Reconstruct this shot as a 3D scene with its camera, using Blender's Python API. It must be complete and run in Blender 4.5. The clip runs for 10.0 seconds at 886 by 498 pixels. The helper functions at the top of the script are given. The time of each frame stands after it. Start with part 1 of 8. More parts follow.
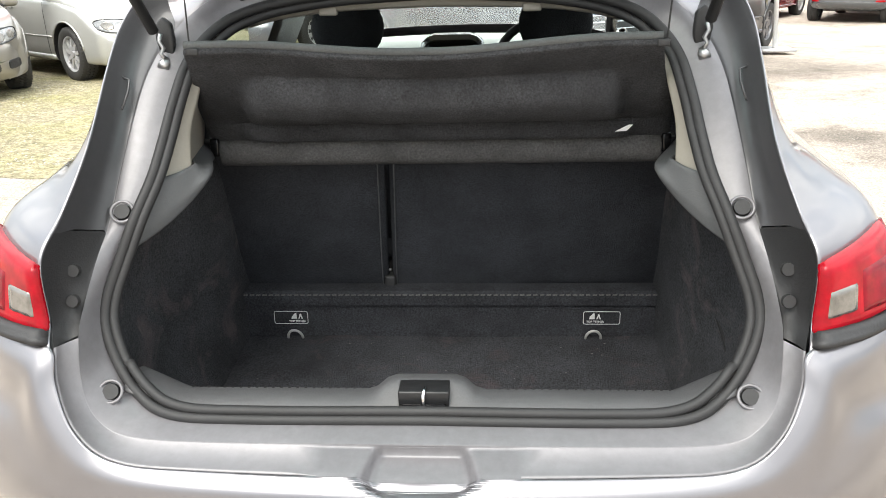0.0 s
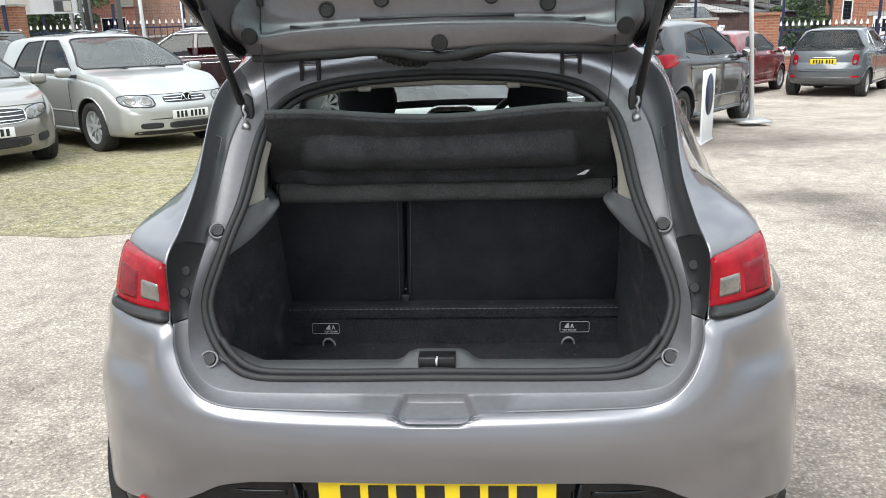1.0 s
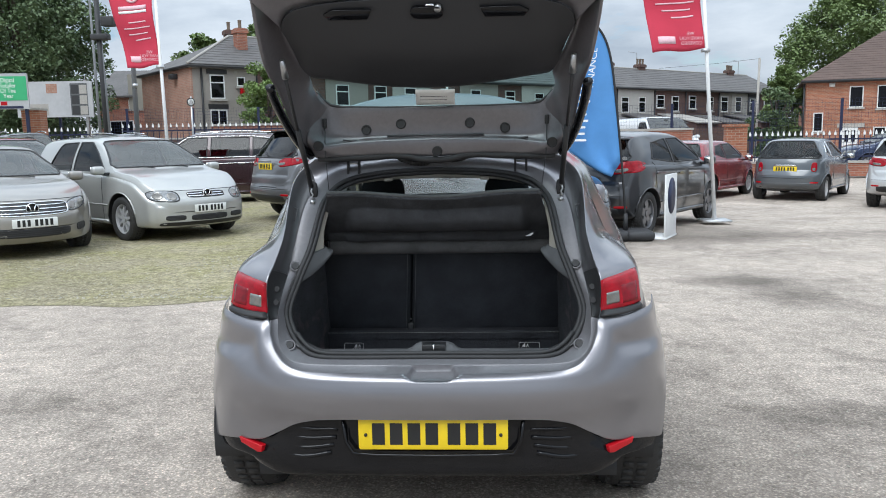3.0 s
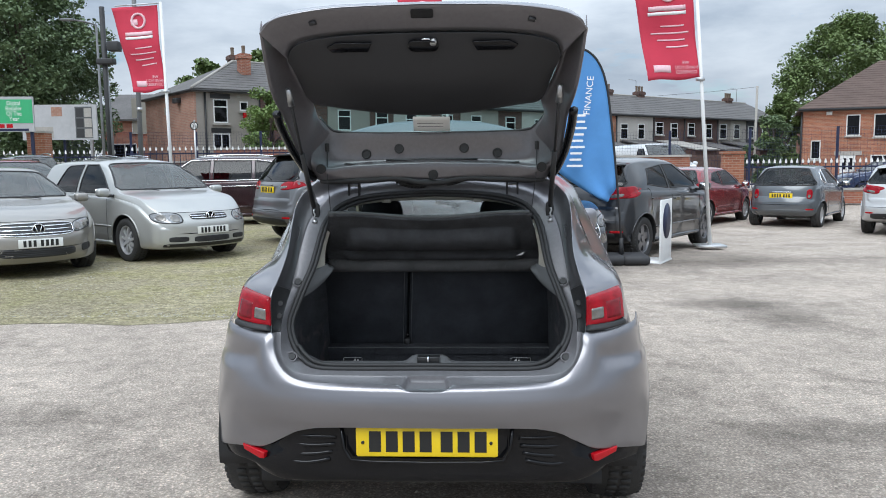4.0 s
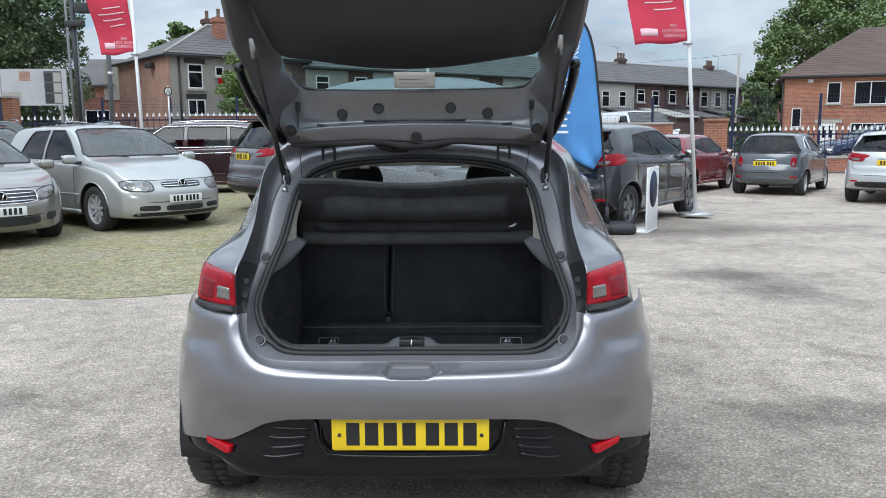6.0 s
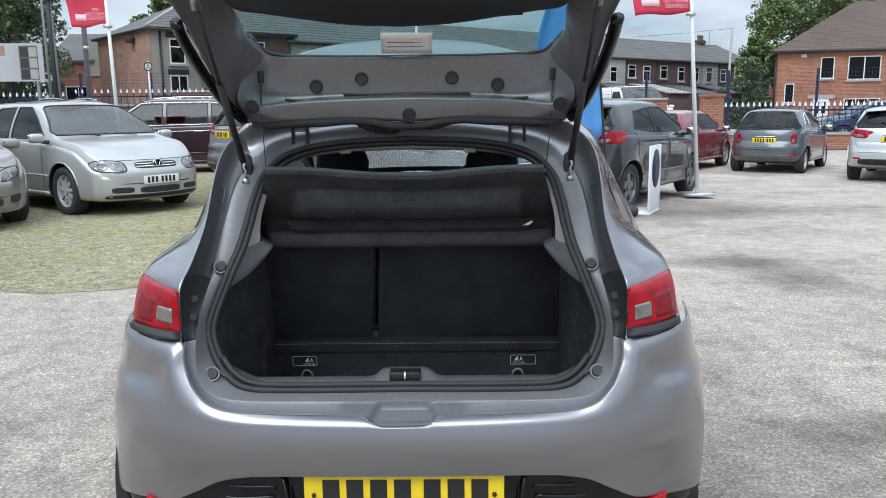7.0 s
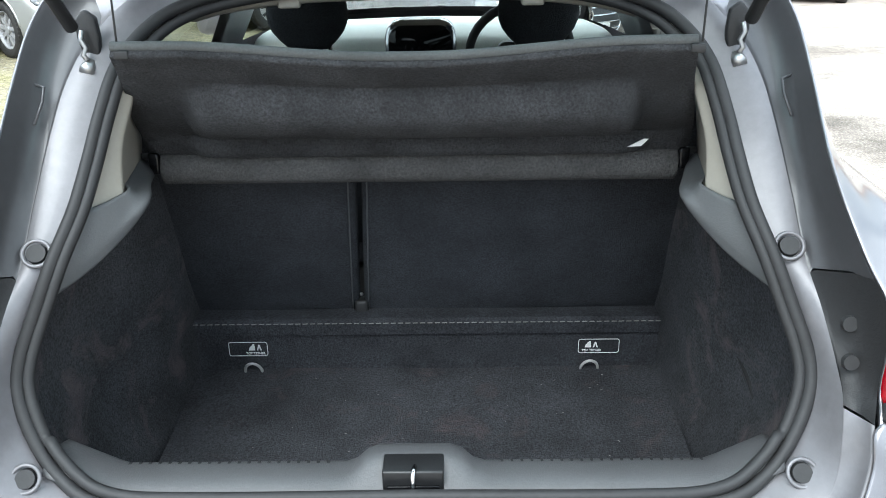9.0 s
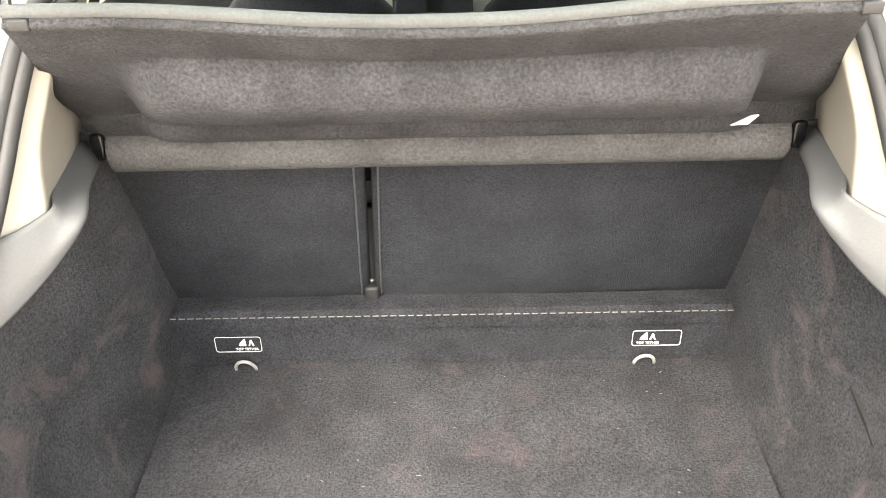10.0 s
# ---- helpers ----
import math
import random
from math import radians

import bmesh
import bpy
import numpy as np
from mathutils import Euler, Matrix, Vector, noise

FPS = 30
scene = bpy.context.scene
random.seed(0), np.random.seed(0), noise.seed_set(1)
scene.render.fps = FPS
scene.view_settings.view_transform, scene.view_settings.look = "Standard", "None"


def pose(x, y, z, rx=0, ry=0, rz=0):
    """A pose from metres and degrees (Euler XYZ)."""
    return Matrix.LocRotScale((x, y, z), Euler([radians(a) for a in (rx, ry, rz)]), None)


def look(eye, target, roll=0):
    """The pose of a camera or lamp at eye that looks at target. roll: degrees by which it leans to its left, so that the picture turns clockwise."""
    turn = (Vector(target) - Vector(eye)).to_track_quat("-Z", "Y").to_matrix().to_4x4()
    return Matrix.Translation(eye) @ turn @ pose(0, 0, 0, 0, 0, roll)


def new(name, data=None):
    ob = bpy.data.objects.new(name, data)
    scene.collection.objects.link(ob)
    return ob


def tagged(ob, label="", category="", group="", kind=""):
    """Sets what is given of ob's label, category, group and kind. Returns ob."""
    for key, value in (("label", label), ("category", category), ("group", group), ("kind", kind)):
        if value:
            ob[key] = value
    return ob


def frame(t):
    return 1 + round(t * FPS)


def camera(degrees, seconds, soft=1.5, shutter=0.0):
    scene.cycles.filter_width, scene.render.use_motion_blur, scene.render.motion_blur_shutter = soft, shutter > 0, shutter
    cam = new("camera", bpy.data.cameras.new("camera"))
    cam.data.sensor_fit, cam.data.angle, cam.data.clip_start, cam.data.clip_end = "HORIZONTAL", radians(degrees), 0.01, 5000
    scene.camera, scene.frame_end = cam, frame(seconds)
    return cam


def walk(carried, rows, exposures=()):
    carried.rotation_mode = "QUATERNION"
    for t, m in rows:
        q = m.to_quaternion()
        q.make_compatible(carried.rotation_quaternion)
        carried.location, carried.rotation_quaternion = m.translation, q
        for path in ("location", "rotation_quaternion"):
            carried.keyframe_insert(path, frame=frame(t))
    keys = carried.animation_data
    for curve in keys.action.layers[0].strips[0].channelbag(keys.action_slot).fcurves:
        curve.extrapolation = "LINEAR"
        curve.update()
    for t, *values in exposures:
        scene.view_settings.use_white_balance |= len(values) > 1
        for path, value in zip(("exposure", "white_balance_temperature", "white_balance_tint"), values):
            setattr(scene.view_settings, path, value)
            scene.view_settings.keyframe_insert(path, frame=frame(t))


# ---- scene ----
cam = camera(58.9, 10.0, 0.95)

PATH = [
    (0, (0.115, -0.993, 1.357), (-0.013, 0.875, 0.654), -1.6),
    (0.5, (0.113, -1.24, 1.376), (-0.016, 0.659, 0.761), -1.7),
    (1, (0.124, -1.518, 1.395), (0.004, 0.406, 0.864), -1.7),
    (1.5, (0.166, -1.837, 1.402), (0.06, 0.107, 0.944), -1.7),
    (2, (0.158, -2.139, 1.407), (0.06, -0.18, 1.016), -1.5),
    (2.5, (0.157, -2.405, 1.416), (0.062, -0.435, 1.087), -1.3),
    (3.8, (0.204, -2.775, 1.426), (0.106, -0.79, 1.2), -0.6),
    (4, (0.201, -2.78, 1.419), (0.105, -0.795, 1.201), -0.6),
    (4.5, (0.201, -2.784, 1.419), (0.114, -0.797, 1.202), -0.5),
    (5, (0.212, -2.769, 1.417), (0.134, -0.784, 1.186), -0.5),
    (5.5, (0.212, -2.697, 1.411), (0.145, -0.715, 1.15), -0.5),
    (5.7, (0.201, -2.618, 1.403), (0.14, -0.638, 1.127), -0.5),
    (6.8, (0.112, -2.03, 1.391), (0.1, -0.061, 1.043), -0.5),
    (7, (0.125, -1.906, 1.395), (0.107, 0.062, 1.038), -0.6),
    (7.5, (0.103, -1.604, 1.376), (0.097, 0.356, 0.975), -0.5),
    (8, (0.06, -1.277, 1.381), (0.056, 0.665, 0.901), -0.4),
    (8.5, (0.05, -0.99, 1.376), (0.042, 0.917, 0.771), -0.5),
    (9, (0.053, -0.747, 1.37), (0.036, 1.103, 0.61), -0.8),
    (9.5, (0.033, -0.518, 1.383), (0.001, 1.263, 0.474), -1.2),
    (10, (0.005, -0.385, 1.397), (-0.019, 1.336, 0.379), -1.4),
]
walk(cam, [(t, look(eye, target, roll)) for t, eye, target, roll in PATH],
     [(0, 1.10, 6950, 8), (0.5, 0.68, 6650, 8), (1, 0.44, 6450, 6), (1.5, 0.32, 6300, 5), (2.5, 0.13, 6080, 6), (3.8, -0.07, 6000, 7), (5.5, -0.07, 5940, 6), (7.5, 0.10, 5880, 6), (8, 0.13, 5920, 5),
      (8.5, 0.36, 5950, 3), (9, 1.15, 6050, 3), (9.5, 2.60, 7250, 9), (10, 3.20, 7800, 11)])
# ---- world, sun, exposure ----
world = bpy.data.worlds.new("sky")
scene.world = world
world.use_nodes = True


def wire(tree, kind, **inputs):
    node = tree.nodes.new(kind)
    for key, value in inputs.items():
        node.inputs[key.replace("_", " ")].default_value = value
    return node


def build_sky():
    t = world.node_tree
    t.nodes.clear()
    out = t.nodes.new("ShaderNodeOutputWorld")
    bg = t.nodes.new("ShaderNodeBackground")
    sky = t.nodes.new("ShaderNodeTexSky")
    sky.sky_type = "NISHITA"
    sky.sun_disc = False
    sky.sun_elevation = radians(52)
    sky.sun_rotation = radians(200)
    co = t.nodes.new("ShaderNodeTexCoord")
    mp = t.nodes.new("ShaderNodeMapping")
    mp.inputs["Scale"].default_value = (1.0, 1.0, 3.2)
    n1 = wire(t, "ShaderNodeTexNoise", Scale=2.6, Detail=7.0, Roughness=0.56)
    n2 = wire(t, "ShaderNodeTexNoise", Scale=5.5, Detail=6.0, Roughness=0.6)
    r1 = t.nodes.new("ShaderNodeValToRGB")
    r1.color_ramp.elements[0].position, r1.color_ramp.elements[0].color = 0.36, (3.5, 4.0, 4.7, 1)
    r1.color_ramp.elements[1].position, r1.color_ramp.elements[1].color = 0.60, (6.9, 7.2, 7.6, 1)
    r2 = t.nodes.new("ShaderNodeValToRGB")
    r2.color_ramp.elements[0].position, r2.color_ramp.elements[0].color = 0.30, (0, 0, 0, 1)
    r2.color_ramp.elements[1].position, r2.color_ramp.elements[1].color = 0.40, (1, 1, 1, 1)
    mix = t.nodes.new("ShaderNodeMixRGB")
    t.links.new(co.outputs["Generated"], mp.inputs["Vector"])
    t.links.new(mp.outputs["Vector"], n1.inputs["Vector"])
    t.links.new(mp.outputs["Vector"], n2.inputs["Vector"])
    t.links.new(n1.outputs["Fac"], r1.inputs["Fac"])
    t.links.new(n2.outputs["Fac"], r2.inputs["Fac"])
    t.links.new(r2.outputs["Color"], mix.inputs["Fac"])
    t.links.new(sky.outputs["Color"], mix.inputs["Color1"])
    t.links.new(r1.outputs["Color"], mix.inputs["Color2"])
    # an overcast sky grows brighter towards the zenith
    sep = t.nodes.new("ShaderNodeSeparateXYZ")
    up = t.nodes.new("ShaderNodeMapRange")
    up.inputs["From Min"].default_value, up.inputs["From Max"].default_value = 0.0, 1.0
    up.inputs["To Min"].default_value, up.inputs["To Max"].default_value = 0.80, 2.75
    sc = t.nodes.new("ShaderNodeVectorMath")
    sc.operation = "SCALE"
    t.links.new(co.outputs["Generated"], sep.inputs["Vector"])
    t.links.new(sep.outputs["Z"], up.inputs["Value"])
    t.links.new(mix.outputs["Color"], sc.inputs[0])
    t.links.new(up.outputs["Result"], sc.inputs["Scale"])
    t.links.new(sc.outputs["Vector"], bg.inputs["Color"])
    bg.inputs["Strength"].default_value = 0.115
    t.links.new(bg.outputs["Background"], out.inputs["Surface"])


build_sky()
sun_data = bpy.data.lights.new("sun", "SUN")
sun_data.energy, sun_data.angle, sun_data.color = 1.9, radians(40), (1.0, 0.975, 0.94)
sun_lamp = new("sun", sun_data)
sun_lamp.matrix_world = look((-6, -10, 20), (0, 4, 0))


# ---- materials ----
def material(name, base, rough=0.5, metal=0.0, scale=30.0, vary=0.12, bump=0.0, big=1.5, stain=0.10, coat=0.0, spec=0.5, fine=None):
    """A surface with grain and large soft stains."""
    m = bpy.data.materials.new(name)
    m.use_nodes = True
    t = m.node_tree
    b = t.nodes["Principled BSDF"]
    b.inputs["Roughness"].default_value = rough
    b.inputs["Metallic"].default_value = metal
    b.inputs["Specular IOR Level"].default_value = spec
    b.inputs["Coat Weight"].default_value = coat
    b.inputs["Coat Roughness"].default_value = 0.03
    co = t.nodes.new("ShaderNodeTexCoord")
    n1 = wire(t, "ShaderNodeTexNoise", Scale=scale, Detail=5.0, Roughness=0.65)
    n2 = wire(t, "ShaderNodeTexNoise", Scale=big, Detail=4.0, Roughness=0.6)
    t.links.new(co.outputs["Object"], n1.inputs["Vector"])
    t.links.new(co.outputs["Object"], n2.inputs["Vector"])
    m1 = t.nodes.new("ShaderNodeMapRange")
    m1.inputs["From Min"].default_value, m1.inputs["From Max"].default_value = 0.25, 0.75
    m1.inputs["To Min"].default_value, m1.inputs["To Max"].default_value = 1 - vary, 1 + vary
    m2 = t.nodes.new("ShaderNodeMapRange")
    m2.inputs["From Min"].default_value, m2.inputs["From Max"].default_value = 0.25, 0.75
    m2.inputs["To Min"].default_value, m2.inputs["To Max"].default_value = 1 - stain, 1 + stain
    t.links.new(n1.outputs["Fac"], m1.inputs["Value"])
    t.links.new(n2.outputs["Fac"], m2.inputs["Value"])
    mul = t.nodes.new("ShaderNodeMath")
    mul.operation = "MULTIPLY"
    t.links.new(m1.outputs["Result"], mul.inputs[0])
    t.links.new(m2.outputs["Result"], mul.inputs[1])
    vm = t.nodes.new("ShaderNodeVectorMath")
    vm.operation = "SCALE"
    vm.inputs[0].default_value = base
    t.links.new(mul.outputs["Value"], vm.inputs["Scale"])
    t.links.new(vm.outputs["Vector"], b.inputs["Base Color"])
    if bump:
        bp = t.nodes.new("ShaderNodeBump")
        bp.inputs["Strength"].default_value = bump
        bp.inputs["Distance"].default_value = 0.01
        nb = n1
        if fine:
            nb = wire(t, "ShaderNodeTexNoise", Scale=fine, Detail=4.0, Roughness=0.7)
            t.links.new(co.outputs["Object"], nb.inputs["Vector"])
        t.links.new(nb.outputs["Fac"], bp.inputs["Height"])
        t.links.new(bp.outputs["Normal"], b.inputs["Normal"])
    return m


def paint(name, base, metal=0.55, rough=0.32):
    """Car paint: metallic flake under clear lacquer, with a film of dust."""
    m = material(name, base, rough, metal, 900.0, 0.08, 0.0, 2.2, 0.05, 1.0)
    t = m.node_tree
    b = t.nodes["Principled BSDF"]
    co = t.nodes.new("ShaderNodeTexCoord")
    n = wire(t, "ShaderNodeTexNoise", Scale=9.0, Detail=6.0, Roughness=0.7)
    r = t.nodes.new("ShaderNodeMapRange")
    r.inputs["From Min"].default_value, r.inputs["From Max"].default_value = 0.3, 0.8
    r.inputs["To Min"].default_value, r.inputs["To Max"].default_value = 0.03, 0.14
    t.links.new(co.outputs["Object"], n.inputs["Vector"])
    t.links.new(n.outputs["Fac"], r.inputs["Value"])
    t.links.new(r.outputs["Result"], b.inputs["Coat Roughness"])
    return m


def glass(name, tint, clear=0.75, rough=0.02, haze=0.0, film="ShaderNodeBsdfTranslucent"):
    """A pane: sharp reflections over a tinted view through, with a pale film imitating glare where asked."""
    m = bpy.data.materials.new(name)
    m.use_nodes = True
    t = m.node_tree
    t.nodes.clear()
    out = t.nodes.new("ShaderNodeOutputMaterial")
    tr = t.nodes.new("ShaderNodeBsdfTransparent")
    tr.inputs["Color"].default_value = (*tint, 1)
    gl = t.nodes.new("ShaderNodeBsdfGlossy")
    gl.inputs["Roughness"].default_value = rough
    lw = t.nodes.new("ShaderNodeLayerWeight")
    lw.inputs["Blend"].default_value = 0.5
    pw = t.nodes.new("ShaderNodeMath")
    pw.operation = "POWER"
    pw.inputs[1].default_value = 5.0
    fr = t.nodes.new("ShaderNodeMath")
    fr.operation = "MULTIPLY_ADD"
    fr.inputs[1].default_value, fr.inputs[2].default_value = 0.75, 0.042
    t.links.new(lw.outputs["Facing"], pw.inputs[0])
    t.links.new(pw.outputs["Value"], fr.inputs[0])
    mx = t.nodes.new("ShaderNodeMixShader")
    t.links.new(fr.outputs["Value"], mx.inputs["Fac"])
    under = tr.outputs["BSDF"]
    if haze:
        df = t.nodes.new(film)
        df.inputs["Color"].default_value = (0.8, 0.82, 0.8, 1)
        dm = t.nodes.new("ShaderNodeMixShader")
        dm.inputs["Fac"].default_value = haze
        t.links.new(under, dm.inputs[1])
        t.links.new(df.outputs["BSDF"], dm.inputs[2])
        under = dm.outputs["Shader"]
    t.links.new(under, mx.inputs[1])
    t.links.new(gl.outputs["BSDF"], mx.inputs[2])
    t.links.new(mx.outputs["Shader"], out.inputs["Surface"])
    return m


M_GREY = paint("grey metallic paint", (0.215, 0.209, 0.222), 0.78, 0.30)
M_JAMB = material("dull grey jamb paint", (0.175, 0.171, 0.180), 0.44, 0.30, 60.0, 0.10, 0.0, 3.0, 0.10, 0.08)
# darker grey for the side channels, their steps and the header grooves
M_DARKJAMB = material("dark jamb grey", (0.045, 0.045, 0.048), 0.38, 0.0, 60.0, 0.10, 0.0, 4.0, 0.12, 0.2)
M_BLACKGLOSS = material("gloss black plastic", (0.006, 0.006, 0.007), 0.07, 0.0, 80.0, 0.1, 0.0, 3.0, 0.2, 0.0, 0.30)
M_BLACK = material("black plastic", (0.018, 0.018, 0.019), 0.55, 0.0, 200.0, 0.15, 0.15, 5.0, 0.2)
M_RUBBER = material("black rubber", (0.022, 0.022, 0.023), 0.62, 0.0, 120.0, 0.12, 0.08, 6.0, 0.2)
M_TYRE = material("tyre rubber", (0.030, 0.029, 0.028), 0.75, 0.0, 90.0, 0.15, 0.2, 5.0, 0.25)
M_ALLOY = material("alloy", (0.50, 0.50, 0.51), 0.4, 0.35, 60.0, 0.1, 0.0, 5.0, 0.1)
M_CARPET = material("black boot carpet", (0.048, 0.050, 0.057), 0.95, 0.0, 240.0, 0.75, 0.8, 7.0, 0.45, 0.0, 0.2)
def scuffed(name, base, scuff):
    """Black trim felt with pale scuffed patches."""
    m = material(name, base, 0.95, 0.0, 240.0, 0.75, 0.8, 7.0, 0.35, 0.0, 0.2)
    t = m.node_tree
    b = t.nodes["Principled BSDF"]
    first = b.inputs["Base Color"].links[0].from_socket
    co = t.nodes.new("ShaderNodeTexCoord")
    n = wire(t, "ShaderNodeTexNoise", Scale=8.0, Detail=8.0, Roughness=0.68)
    n.inputs["Distortion"].default_value = 0.8
    r = t.nodes.new("ShaderNodeMapRange")
    r.inputs["From Min"].default_value, r.inputs["From Max"].default_value = 0.54, 0.78
    mx = t.nodes.new("ShaderNodeMixRGB")
    mx.inputs["Color2"].default_value = (*scuff, 1)
    t.links.new(co.outputs["Object"], n.inputs["Vector"])
    t.links.new(n.outputs["Fac"], r.inputs["Value"])
    t.links.new(r.outputs["Result"], mx.inputs["Fac"])
    t.links.new(first, mx.inputs["Color1"])
    t.links.new(mx.outputs["Color"], b.inputs["Base Color"])
    return m


M_SIDETRIM = scuffed("scuffed boot side felt", (0.062, 0.064, 0.070), (0.165, 0.136, 0.137))
M_FLOORFELT = scuffed("worn boot carpet", (0.058, 0.060, 0.067), (0.125, 0.093, 0.096))
M_SEAT = material("black seat cloth", (0.050, 0.053, 0.061), 0.92, 0.0, 330.0, 0.70, 0.8, 8.0, 0.25, 0.0, 0.2)
M_SHELF = material("black pressed felt", (0.050, 0.051, 0.055), 0.80, 0.0, 260.0, 0.70, 0.8, 11.0, 0.45, 0.0, 0.3)
M_BARFELT = material("grey-black bar felt", (0.084, 0.083, 0.084), 0.75, 0.0, 220.0, 0.5, 0.6, 7.0, 0.45, 0.0, 0.3)
M_CREAM = material("cream pillar plastic", (0.30, 0.282, 0.242), 0.5, 0.0, 150.0, 0.04, 0.05, 4.0, 0.04)
M_TRIMGREY = material("grey moulded plastic", (0.092, 0.096, 0.100), 0.5, 0.0, 300.0, 0.08, 0.12, 5.0, 0.08)
M_SILL = material("charcoal sill plastic", (0.075, 0.075, 0.078), 0.48, 0.0, 260.0, 0.1, 0.12, 5.0, 0.12)
M_RED = material("red lens", (0.27, 0.002, 0.009), 0.12, 0.0, 45.0, 0.12, 0.0, 22.0, 0.40, 0.0, 0.30)
M_DEEPRED = material("deep red lens", (0.16, 0.001, 0.006), 0.10, 0.0, 60.0, 0.2, 0.0, 26.0, 0.5, 0.0, 0.35)
M_LENSDARK = material("headlamp depths", (0.26, 0.265, 0.27), 0.08, 0.5, 60.0, 0.35, 0.1, 18.0, 0.4, 1.0)
M_CLEARLENS = material("clear lens", (0.20, 0.19, 0.175), 0.16, 0.5, 60.0, 0.25, 0.05, 18.0, 0.30, 0.7)
M_REDREFL = material("red reflector", (0.40, 0.006, 0.012), 0.25, 0.0, 400.0, 0.25, 0.0, 20.0, 0.1, 0.0, 0.35)
M_YELLOW = material("yellow plate", (0.80, 0.57, 0.010), 0.35, 0.0, 60.0, 0.03, 0.0, 6.0, 0.05)
M_WHITEPLATE = material("white plate", (0.75, 0.75, 0.73), 0.35, 0.0, 60.0, 0.03, 0.0, 6.0, 0.05)
M_INK = material("black print", (0.012, 0.012, 0.012), 0.5)
M_WHITE = material("white print", (0.8, 0.8, 0.8), 0.6)
M_THREAD = material("pale thread", (0.24, 0.235, 0.22), 0.9)
M_POCKET = material("dark pocket plastic", (0.014, 0.014, 0.015), 0.4, 0.0, 200.0, 0.2, 0.1)
M_CHROME = material("chrome", (0.75, 0.75, 0.76), 0.12, 1.0, 60.0, 0.03, 0.0, 8.0, 0.05)
M_STEEL = material("zinc steel", (0.42, 0.42, 0.42), 0.35, 0.9, 90.0, 0.1, 0.0, 8.0, 0.1)
M_ZINC = material("dull zinc wire", (0.50, 0.50, 0.50), 0.4, 0.2, 90.0, 0.1)
M_GLASS = glass("window glass", (0.60, 0.66, 0.64))
M_GREENGLASS = glass("green tinted glass", (0.50, 0.66, 0.64))
M_CARGLASS = glass("car window glass", (0.26, 0.29, 0.285))
# the pale diffuse film stands in for sky reflected in the screen
M_SCREEN = glass("car windscreen", (0.36, 0.40, 0.41), 0.0, 0.02, 0.12, "ShaderNodeBsdfDiffuse")
M_ALLOYMIX = material("machined alloy", (0.20, 0.20, 0.21), 0.3, 0.7, 60.0, 0.1, 0.0, 5.0, 0.1)
# the translucent film imitates bright glare across this windscreen
M_HAZYGLASS = glass("hazed windscreen", (0.74, 0.80, 0.77), 0.0, 0.02, 0.15)
M_DARKGLASS = glass("privacy glass", (0.07, 0.075, 0.075))
# body grey made darker: shade under the raised gate is in the colour
M_GATE = material("body grey with gate shade", (0.135, 0.126, 0.132), 0.34, 0.35, 70.0, 0.10, 0.0, 4.0, 0.10, 0.45)
M_SHELFEDGE = material("grey felt edge", (0.070, 0.074, 0.074), 0.8, 0.0, 300.0, 0.2, 0.2, 8.0, 0.2)
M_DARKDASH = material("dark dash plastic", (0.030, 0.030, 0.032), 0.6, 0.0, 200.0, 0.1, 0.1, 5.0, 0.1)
M_DASH = material("pale dash plastic", (0.52, 0.54, 0.50), 0.6, 0.0, 200.0, 0.1, 0.1, 5.0, 0.1)


# ---- building helpers ----
def mesh_from(bm, name, smooth=True):
    bmesh.ops.recalc_face_normals(bm, faces=bm.faces)
    me = bpy.data.meshes.new(name)
    bm.to_mesh(me)
    bm.free()
    if smooth:
        for p in me.polygons:
            p.use_smooth = True
    return me


def part(name, bm, mat, parent=None, label="", smooth=True, thick=0.0, offset=-1.0):
    """Link a bmesh as one mesh object under a thing or under a part."""
    me = mesh_from(bm, name, smooth)
    me.materials.append(mat)
    ob = new(name, me)
    if parent is not None:
        ob.parent = parent
    if label:
        ob["label"] = label
    if thick:
        mod = ob.modifiers.new("thickness", "SOLIDIFY")
        mod.thickness, mod.offset = thick, offset
    return ob


def thing(name, label, category, m=None, group="", kind=""):
    ob = new(name)
    ob.empty_display_size = 0.2
    if m is not None:
        ob.matrix_basis = m
    return tagged(ob, label, category, group, kind)


def spline(pts, n):
    """n points along a smooth curve through pts, evenly by index."""
    p = [Vector(q) for q in pts]
    out = []
    for k in range(n):
        s = k * (len(p) - 1) / (n - 1)
        i = min(int(s), len(p) - 2)
        f = s - i
        a, b, c, d = p[max(i - 1, 0)], p[i], p[i + 1], p[min(i + 2, len(p) - 1)]
        out.append(0.5 * (2 * b + (c - a) * f + (2 * a - 5 * b + 4 * c - d) * f * f + (3 * b - a - 3 * c + d) * f ** 3))
    return out


def grid(bm, rows, close=False):
    vs = [[bm.verts.new(p) for p in r] for r in rows]
    for r in range(len(vs) - 1):
        n = len(vs[r])
        for c in range(n if close else n - 1):
            q = [vs[r][c], vs[r][(c + 1) % n], vs[r + 1][(c + 1) % n], vs[r + 1][c]]
            bm.faces.new(q)
    return vs


def mirrored(row):
    return [Vector((-p[0], p[1], p[2])) for p in row]


def both(row):
    """A half row from the middle line outwards, completed to both sides."""
    return mirrored(row)[:0:-1] + [Vector(p) for p in row]


